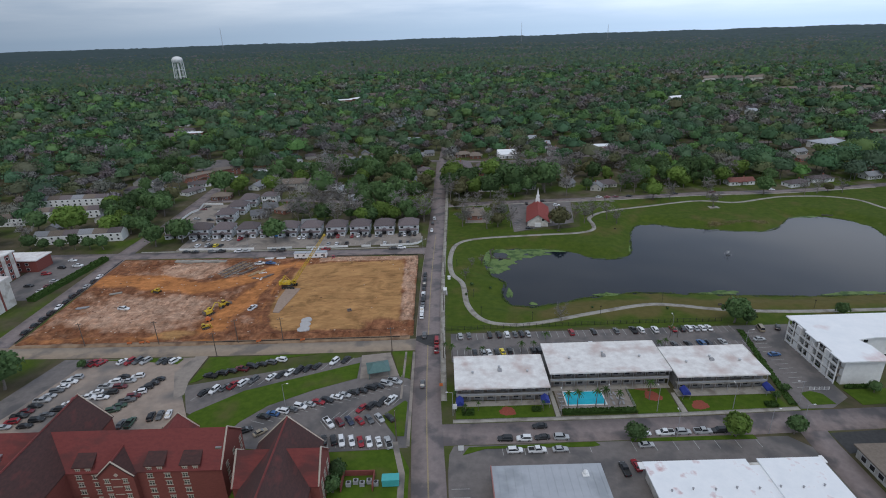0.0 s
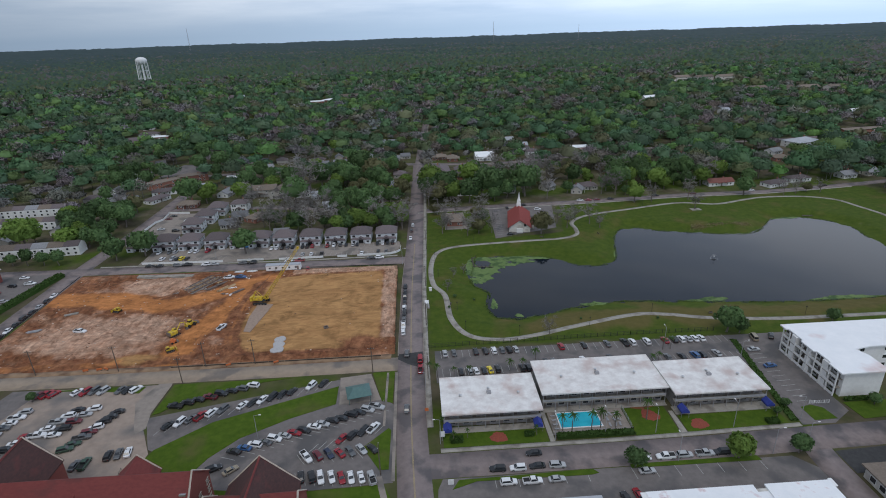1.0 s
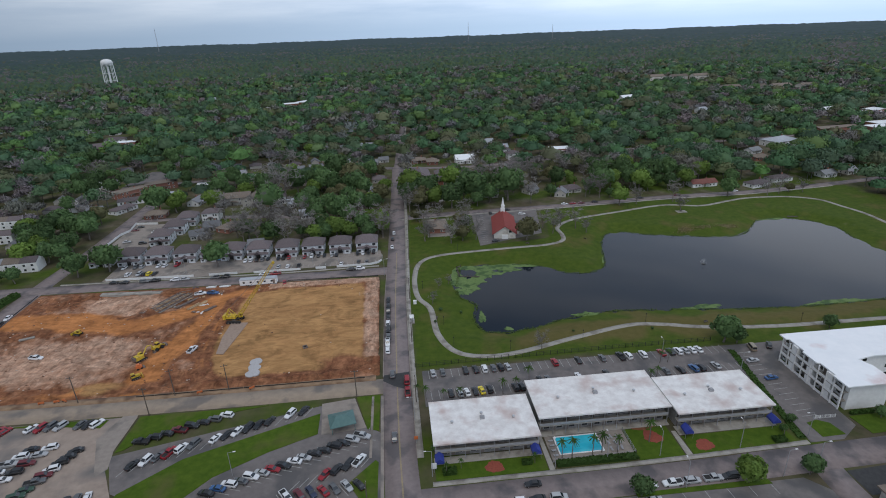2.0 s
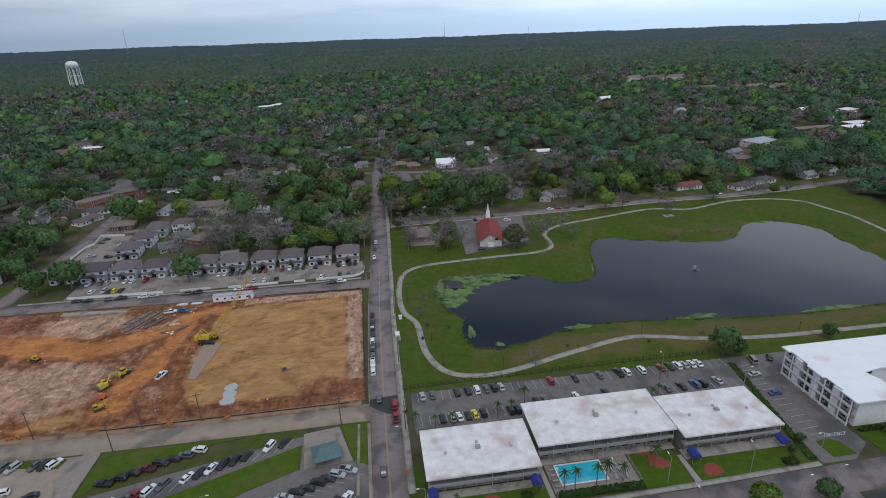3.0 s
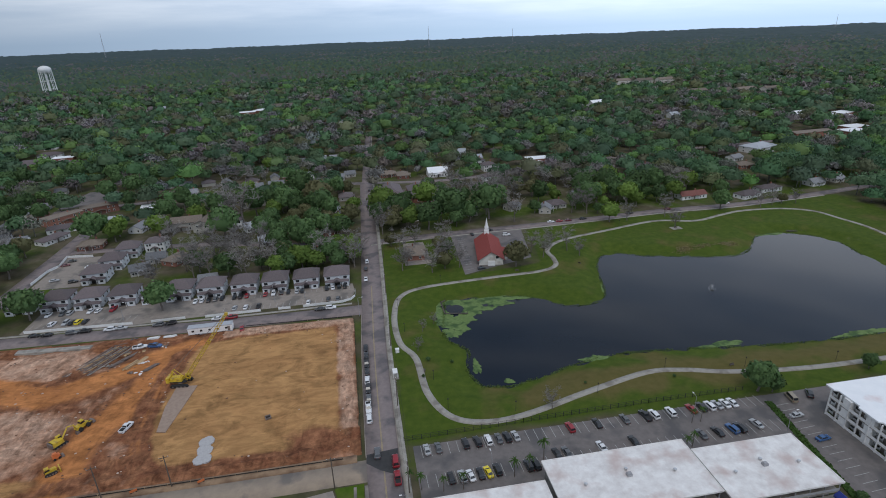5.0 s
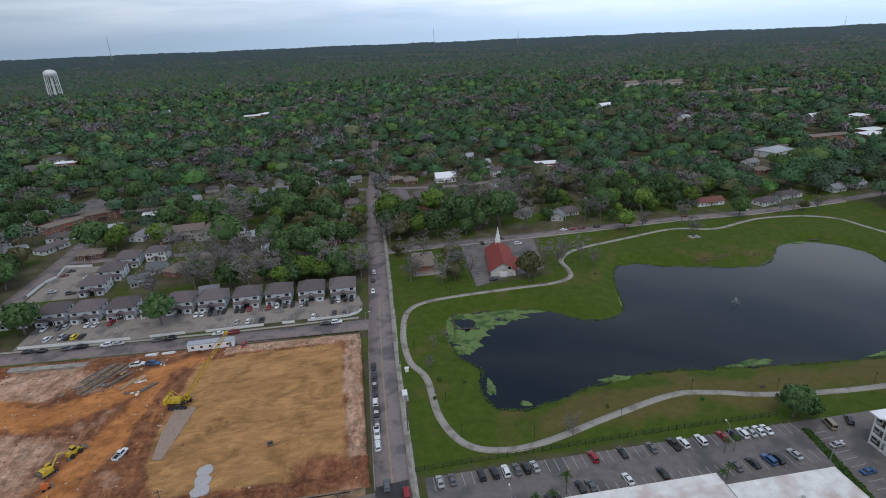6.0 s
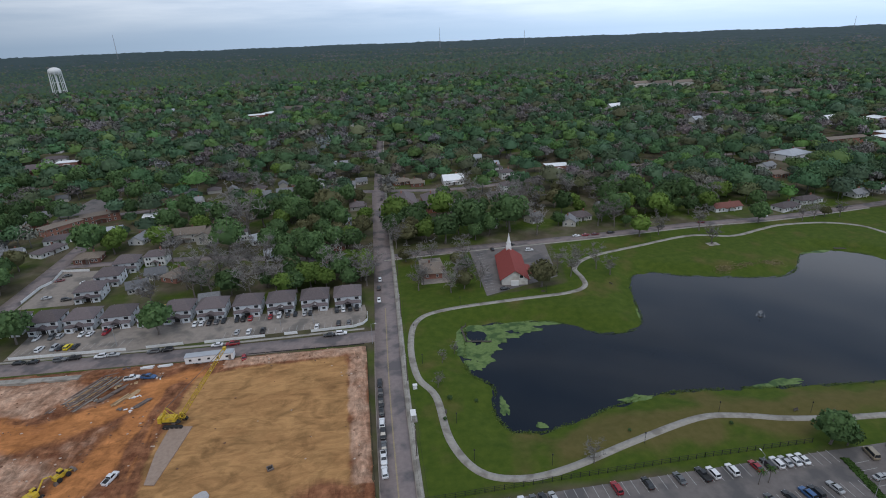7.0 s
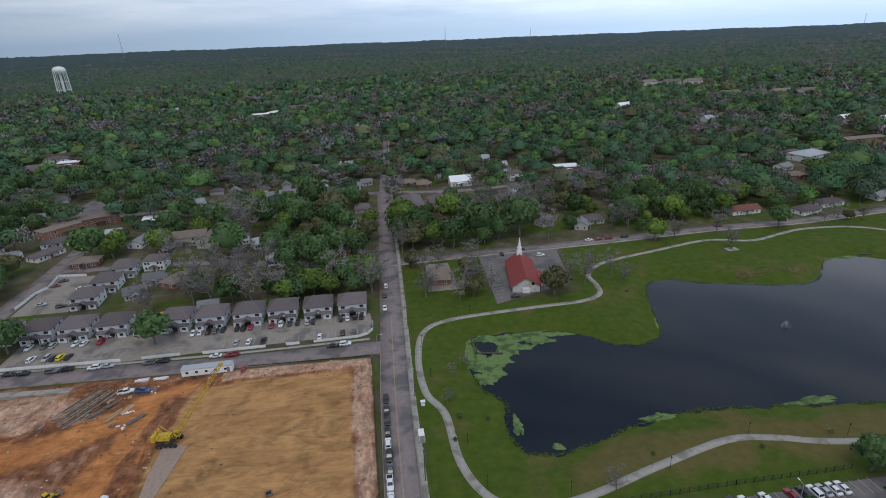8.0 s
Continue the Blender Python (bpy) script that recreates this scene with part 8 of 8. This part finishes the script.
for i, (x, y, rx, ry) in enumerate([(-61.9, 201.4, 2.5, 2.5), (-62.1, 205.2, 2.4, 2.5), (-62.3, 209.2, 2.2, 2.3)]):
    blot("gravel_heap", x, y, rx, ry, site_z(x, y) + 0.35, surf("grey_gravel_%d" % i, (0.36, 0.35, 0.35), (0.46, 0.45, 0.45), 2.0, 0.95, bump=0.05), "heap of pale grey gravel", "gravel heap", 100 + i, None, 0.12, 28, 0.6, "")
drain = thing("drain_box", "open concrete drain box on the sand pad", "drain box")
part("rim", Shape().box(-0.8, 0, 0, 0.25, 1.8, 0.6).box(0.8, 0, 0, 0.25, 1.8, 0.6).box(0, -0.8, 0, 1.4, 0.25, 0.6).box(0, 0.8, 0, 1.4, 0.25, 0.6), STEEL, drain)
part("floor", Shape().box(0, 0, 0, 1.4, 1.4, 0.1), DARK, drain)
drain.matrix_basis = pose(-44.7, 217, site_z(-44.7, 217), 0, 0, 20)
slab("gravel_track", [(-79.8, 242), (-72.6, 241), (-74.5, 229), (-76.7, 216.5), (-79.6, 217.2), (-80.6, 230)], 0.17, surf("mauve_gravel", (0.27, 0.195, 0.15), (0.35, 0.265, 0.21), 0.8, 0.95, bump=0.05), "strip of crushed grey gravel on clay", "gravel strip", 0.8, None, "")


def silt_fence(pts, label="low black silt fence with stakes"):
    """Cloth on stakes along the edge of the site."""
    ob = thing("silt_fence", label, "silt fence")
    for (ax, ay), (bx, by) in zip(pts, pts[1:]):
        L, t = math.hypot(bx - ax, by - ay), math.degrees(math.atan2(by - ay, bx - ax))
        part("cloth", Shape().box((ax + bx) / 2, (ay + by) / 2, 0, L, 0.05, 0.4, t), RUBBER, ob)
        for i in range(int(L / 6)):
            part("stake", Shape().box(ax + (bx - ax) * i / int(L / 6), ay + (by - ay) * i / int(L / 6), 0, 0.08, 0.08, 0.6), LUMBER, ob)


silt_fence([(-14.6, 194), (-15.4, 279)])
silt_fence([(-16, 280.6), (-62, 282.3)])
silt_fence([(-20, 192.6), (-100, 192.6)])
silt_fence([(-182, 196), (-184.6, 285)])
for x, y in [(-132, 193.2), (-127, 193.4), (-124.5, 193.6), (-78, 191.8), (-60, 191.8)]:
    ob = thing("barrier", "orange and white plastic site barrier", "barrier", "site barriers")
    part("panel", Shape().box(0, 0, 0.15, 1.9, 0.12, 0.75), ORANGE, ob)
    for s in (-0.7, 0.7):
        part("foot", Shape().box(s, 0, 0, 0.3, 0.6, 0.15), RUBBER, ob)
    ob.matrix_basis = pose(x, y, 0.1, 0, 0, drng.uniform(-40, 40))

# ---- poles, lamps, signs ----
def pole(h=11.0, arms=1):
    ob = thing("utility_pole", "tall dark wooden utility pole with crossarm", "utility pole", "utility poles")
    part("post", Shape().rod((0, 0, -0.2), (0, 0, h), 0.19, 0.13, 8), POLE, ob)
    part("crossarm", Shape().box(0, 0, h - 0.8, 2.4, 0.14, 0.16), POLE, ob)
    for x in (-1.1, 1.1):
        part("insulator", Shape().rod((x, 0, h - 0.64), (x, 0, h - 0.42), 0.06), WHITEPAINT, ob)
    return ob


POLES = [(-91.4, 181.8, 0), (-86.4, 191.6, 20), (-119.3, 192.2, 0), (-22.4, 181.8, 0), (-17, 131.7, 90), (-68, 192, 10), (-2.2, 176, 90), (-1.9, 214, 90), (-1.2, 252, 90), (0.3, 300, 90), (2.2, 345, 90), (-150, 192.4, 0)]
for x, y, t in POLES:
    place("utility_pole", pole, pose(x, y, 0.05, 0, 0, t))
for (ax, ay, _), (bx, by, _) in zip(POLES[6:], POLES[7:-1]):
    for o in (-0.9, 0.9):
        pts = [Vector((ax + (bx - ax) * k / 8 + o, ay + (by - ay) * k / 8, 10.6 - 1.3 * (1 - (k / 4 - 1) ** 2))) for k in range(9)]
        sh = Shape()
        for p, q in zip(pts, pts[1:]):
            sh.rod(p, q, 0.025, 0.025, 3)
        tagged(part("overhead_wire", sh, RUBBER), "sagging black overhead wire between poles", "wire")


def lamp(h=9.0):
    ob = thing("street_lamp", "grey street lamp on a slim pole", "street lamp", "street lamps")
    part("post", Shape().rod((0, 0, 0), (0, 0, h), 0.11, 0.07, 8), RAIL, ob)
    part("arm", Shape().rod((0, 0, h), (1.6, 0, h + 0.3), 0.05), RAIL, ob)
    part("head", Shape().box(1.8, 0, h + 0.22, 0.8, 0.3, 0.14, taper=0.8), WHITEPAINT, ob)
    return ob


for x, y, t in [(-55.9, 149.6, 0), (20.9, 175.9, 90), (89, 187, 90), (35.4, 141.2, 90), (51, 142.2, 90), (66.5, 141.6, 90), (91, 141.8, 90), (113, 143, 180), (68, 129.6, 90), (96, 130, 0), (-6.8 + 3.6, 166.8, 180), (-118, 300, 0), (-52, 303, 0), (-38, 302.6, 0), (0.6, 142.5, 180), (-12.9, 286.5 - 6.4, 0), (107, 131.5, 0), (112, 175, 0)]:
    place("street_lamp", lamp, pose(x, y, 0.05, 0, 0, t))


def path_lamp():
    ob = thing("path_lamp", "short dark lamp post beside the footpath", "lamp post", "path lamps")
    part("post", Shape().rod((0, 0, 0), (0, 0, 3.6), 0.07, 0.05, 8), RUBBER, ob)
    part("lantern", Shape().turned([(0.1, 3.6), (0.22, 3.75), (0.25, 4.05), (0.05, 4.25)], 8), DARK, ob)
    return ob


for x, y in [(4.6, 285), (5.4, 262), (12.2, 226), (14.5, 209), (36, 203), (66, 206.4), (96, 215.2), (124, 209.5), (158, 205.8), (28, 306), (70, 308.4), (98, 343), (150, 360)]:
    place("path_lamp", path_lamp, pose(x, y, float(land(x, y))))


def sign(w, h, z, mat, label, name="sign"):
    ob = thing(name, label, "sign")
    part("post", Shape().rod((0, 0, 0), (0, 0, z + h), 0.06, 0.06, 6), RAIL, ob)
    part("panel", Shape().box(0, -0.08, z, w, 0.08, h), mat, ob)
    return ob


sign(1.5, 2.0, 1.6, WHITEPAINT, "white motel sign panel on a post").matrix_basis = pose(1.2, 143.8, 0.1)
sign(1.2, 1.2, 1.4, ORANGE, "orange diamond road works sign").matrix_basis = pose(-3.2, 156.5, 0.15)
sign(1.6, 1.8, 1.2, WHITEPAINT, "white shop sign on the corner").matrix_basis = pose(2.6, 125.3, 0.15)
bus = thing("bus_shelter", "small white bus shelter beside the pavement", "bus shelter")
part("roof", Shape().box(0, 0, 2.3, 1.8, 3.2, 0.15), WHITEPAINT, bus)
part("pad", Shape().box(0, 0, 0, 2.4, 4.2, 0.16), CONCRETE, bus)
for x in (-0.7, 0.7):
    for y in (-1.4, 1.4):
        part("post", Shape().box(x, y, 0.1, 0.1, 0.1, 2.2), WHITEPAINT, bus)
bus.matrix_basis = pose(-1.2, 231, 0.02)
kiosk = thing("utility_cabinet", "small white utility cabinet on grass", "cabinet")
part("body", Shape().box(0, 0, 0, 1.4, 1.1, 1.5, taper=0.95), WHITEPAINT, kiosk)
part("lid", Shape().box(0, 0, 1.5, 1.6, 1.3, 0.12), WHITEPAINT, kiosk)
kiosk.matrix_basis = pose(1.0, 247, 0)

# ---- fences and walls ----
def run_fence(name, pts, h, mat, label, gap=3.0, rails=2, solid=False):
    ob = thing(name, label, "wall" if solid else "fence")
    for (ax, ay), (bx, by) in zip(pts, pts[1:]):
        L, t = math.hypot(bx - ax, by - ay), math.degrees(math.atan2(by - ay, bx - ax))
        n = max(1, int(L / gap))
        for i in range(n + 1):
            part("post", Shape().box(ax + (bx - ax) * i / n, ay + (by - ay) * i / n, 0, 0.14, 0.14, h + (0.1 if solid else 0.05)), mat, ob)
        if solid:
            part("panel", Shape().box((ax + bx) / 2, (ay + by) / 2, 0.04, L, 0.07, h, t), mat, ob)
        else:
            for k in range(rails):
                part("rail", Shape().box((ax + bx) / 2, (ay + by) / 2, h * (0.25 + 0.7 * k / max(1, rails - 1)), L, 0.05, 0.07, t), mat, ob)
            part("mesh", Shape().add([(ax, ay, 0.05), (bx, by, 0.05), (bx, by, 0.12), (ax, ay, 0.12)], [(0, 1, 2, 3)]), mat, ob)
    return ob


run_fence("park_fence", [(-1.6, 196.4), (36.7, 197.2), (80, 197.8), (114, 197.4)], 1.8, RUBBER, "black metal fence between park and motel", 2.6, 3)
for pts in ([(-158, 297.7), (-113, 295.9)], [(-105, 295.7), (-90.6, 295.8)], [(-81.8, 294.9), (-57.6, 295.2)], [(-49.5, 295), (-44.2, 294.9)], [(-38.4, 294.9), (-20.5, 295.3), (-16.5, 297), (-14.4, 300.2), (-14.3, 306.2)]):
    run_fence("garden_wall", pts, 1.25, WHITEPAINT, "low white panel wall before the houses", 4.0, 2, True)
run_fence("garden_wall", [(-182, 353), (-181.8, 370), (-179, 377), (-181, 391.5), (-166, 389.5)], 1.4, WHITEPAINT, "low white panel wall beside the lane", 4.0, 2, True)
run_fence("lot_fence", [(121, 150.4), (127.5, 150.2)], 1.2, WHITEPAINT, "white picket fence across the drive", 1.5, 3)
run_fence("pool_fence", [(35.4, 143.3), (60.2, 143.4), (60.2, 153.6)], 1.3, RAIL, "grey metal fence round the pool", 2.0, 3)
run_fence("lot_rail", [(-93, 140), (-91, 130)], 0.9, WOODDARK, "low timber rail beside the lot", 2.0, 2)

# ---- lake furniture ----
dock = thing("lake_dock", "dark timber dock frame enclosing a small pool", "dock")
for a, b in (((25.2, 288.6), (25.4, 277.6)), ((25.4, 277.6), (35.4, 275.6)), ((25.2, 288.6), (27.5, 290.4))):
    L, t = math.hypot(b[0] - a[0], b[1] - a[1]), math.degrees(math.atan2(b[1] - a[1], b[0] - a[0]))
    part("deck", Shape().box((a[0] + b[0]) / 2, (a[1] + b[1]) / 2, LEVEL + 0.3, L, 0.7, 0.15, t), WOODDARK, dock)
    for i in range(int(L / 2) + 1):
        k = i / max(1, int(L / 2))
        part("pile", Shape().rod((a[0] + (b[0] - a[0]) * k, a[1] + (b[1] - a[1]) * k, LEVEL - 1.2), (a[0] + (b[0] - a[0]) * k, a[1] + (b[1] - a[1]) * k, LEVEL + 1.5), 0.1), WOODDARK, dock)
blot("dark_pool", 30.6, 281, 4.2, 4.0, LEVEL + 0.1, WATER, "patch of open dark water in the algae", "water", 150, None, 0.1, 28, 0.06, "structure")
pier = thing("lake_pier", "small dark timber pier by the shore", "pier")
part("deck", Shape().box(250, 329.5, LEVEL + 0.5, 14, 1.4, 0.15, -14), WOODDARK, pier)
for i in range(6):
    for s in (-0.6, 0.6):
        part("pile", Shape().rod((244 + 2.4 * i, 331 - 0.6 * i + s, LEVEL - 1), (244 + 2.4 * i, 331 - 0.6 * i + s, LEVEL + 1.4), 0.1), WOODDARK, pier)
fountain = thing("lake_fountain", "floating fountain with a small white spray", "fountain")
part("float", Shape().turned([(0.9, -0.1), (1.0, 0.1), (0.6, 0.3), (0.2, 0.35)], 14), RUBBER, fountain)
frng = np.random.default_rng(8)
ph = frng.uniform(0, 6.28, 120)
kk = frng.uniform(0, 1, 120)
drops = np.column_stack([np.cos(ph) * kk * 2.2, np.sin(ph) * kk * 2.2, 0.4 + 2.6 * (1 - (2 * kk - 0.7) ** 2) * frng.uniform(0.5, 1, 120)])
vv = cards(frng, drops, 0.13)
part("spray", fast_mesh("spray", vv, np.arange(len(vv)).reshape(-1, 4), [WHITEPAINT]), None, fountain, "white water drops")["kind"] = "stuff"
fountain.matrix_basis = pose(153.7, 271.6, LEVEL)
slab("picnic_pad", rect(178, 184.5, 345.5, 350), 0.1 + float(land(181, 348)), CONCRETE, "pale concrete picnic pad in the grass", "picnic pad", 0.5)


def bench():
    ob = thing("park_bench", "dark timber park bench", "bench", "park benches")
    part("seat", Shape().box(0, 0, 0.42, 1.8, 0.45, 0.06), WOODDARK, ob)
    part("backrest", Shape().box(0, 0.24, 0.5, 1.8, 0.06, 0.45, rx=-10), WOODDARK, ob)
    for s in (-0.75, 0.75):
        part("leg", Shape().box(s, 0, 0, 0.08, 0.4, 0.43), STEEL, ob)
    return ob


for x, y, t in [(181, 348, 20), (104, 312, 120), (9.8, 232, 80), (120, 211, 10), (69, 310, 0), (-86, 0, 0)][:5]:
    place("bench", bench, pose(x, y, float(land(x, y)) + (0.1 if x == 181 else 0.02), 0, 0, t))
tarp = thing("tarpaulin", "crumpled sky blue tarpaulin between houses", "tarpaulin")
part("sheet", Shape().add([(-1.5, -4, 0.3), (1.5, -4, 0.5), (1.8, -1, 2.4), (-1.2, -1, 2.1), (2.2, 2, 3.2), (-1.4, 2, 2.6), (3.4, 4, 1.2), (-0.5, 4.2, 0.8)], [(0, 1, 2, 3), (3, 2, 4, 5), (5, 4, 6, 7)]), SKYBLUE, tarp)
tarp.matrix_basis = pose(-105.4, 320, 0)
shed_umb = [(-108.5, 330.5), (-101.5, 331.5)]
for x, y in shed_umb:
    ob = thing("parasol", "yellow garden parasol on a pole", "parasol", "parasols")
    part("canopy", Shape().turned([(2.0, 2.2), (1.2, 2.6), (0.1, 2.95)], 8), YELLOW, ob)
    part("post", Shape().rod((0, 0, 0), (0, 0, 2.9), 0.04), RAIL, ob)
    ob.matrix_basis = pose(x, y, 0)
for i, (x, y) in enumerate([(-17.6, 164), (-17.2, 170), (-16.8, 176), (-24, 144)]):
    ob = thing("bollard", "pale concrete bollard beside the footway", "bollard", "bollards")
    part("post", Shape().rod((0, 0, 0), (0, 0, 0.9), 0.14, 0.12, 8), CONCRETE, ob)
    ob.matrix_basis = pose(x, y, 0.15)
# yard walls and clutter beside the hall
for x0, x1, y0, y1 in ((-31, -22, 117.8, 118.1), (-31, -30.7, 112, 117.8), (-22.3, -22, 112, 117.8)):
    tagged(part("yard_wall", Shape().prism(rect(x0, x1, y0, y1), 0, 1.9), BRICK), "red brick yard wall by the hall", "wall")
for i in range(5):
    ob = thing("plant_unit", "grey ventilation unit in the yard", "ventilation unit", "yard units")
    part("body", Shape().box(0, 0, 0.1, 1.4, 1.2, 1.2), RAIL, ob)
    part("fan_grille", Shape().turned([(0.45, 1.3), (0.45, 1.38), (0.2, 1.4)], 12), DARK, ob)
    ob.matrix_basis = pose(-29 + 1.9 * i, 114.2 + 0.8 * (i % 2), 0.12)

# clods and stones strewn over the clay
rrng = np.random.default_rng(33)
cxy = np.column_stack([rrng.uniform(-180, -18, 5200), rrng.uniform(196, 281, 5200)])
on_pad = outline_distance(cxy[:, 0], cxy[:, 1], PAD) < -3
clump = ripple(cxy[:, 0], cxy[:, 1], 7, 2.0)
cxy = cxy[(rrng.uniform(size=len(cxy)) < np.where(on_pad, 0.015, np.clip(0.12 + 0.6 * clump, 0.02, 1)))]
for name, part_of, mat, label in (("clay_clods", 0, surf("dark_clay", (0.11, 0.055, 0.033), (0.19, 0.10, 0.06), 1.5, 0.95), "dark clay clods strewn over the site"), ("pale_stones", 1, surf("pale_clay", (0.42, 0.32, 0.25), (0.55, 0.44, 0.36), 1.5, 0.95), "pale stones and clay lumps strewn over the site")):
    p = cxy[::3] if part_of else cxy[1::2]
    zz = np.array([site_z(a, b) for a, b in p])
    sc = rrng.uniform(0.12, 0.42, len(p))[:, None] * np.array([1.3, 1.0, 0.55])
    v = (np.column_stack([p, zz])[:, None, :] + ICO[None] * sc[:, None, :] * rrng.uniform(0.7, 1.25, (len(p), 14, 1))).reshape(-1, 3)
    fcs = (ICOF[None] + (np.arange(len(p)) * 14)[:, None, None]).reshape(-1, 3)
    tagged(new(name, fast_mesh(name, v, fcs, [mat])), label, "rubble", kind="stuff")
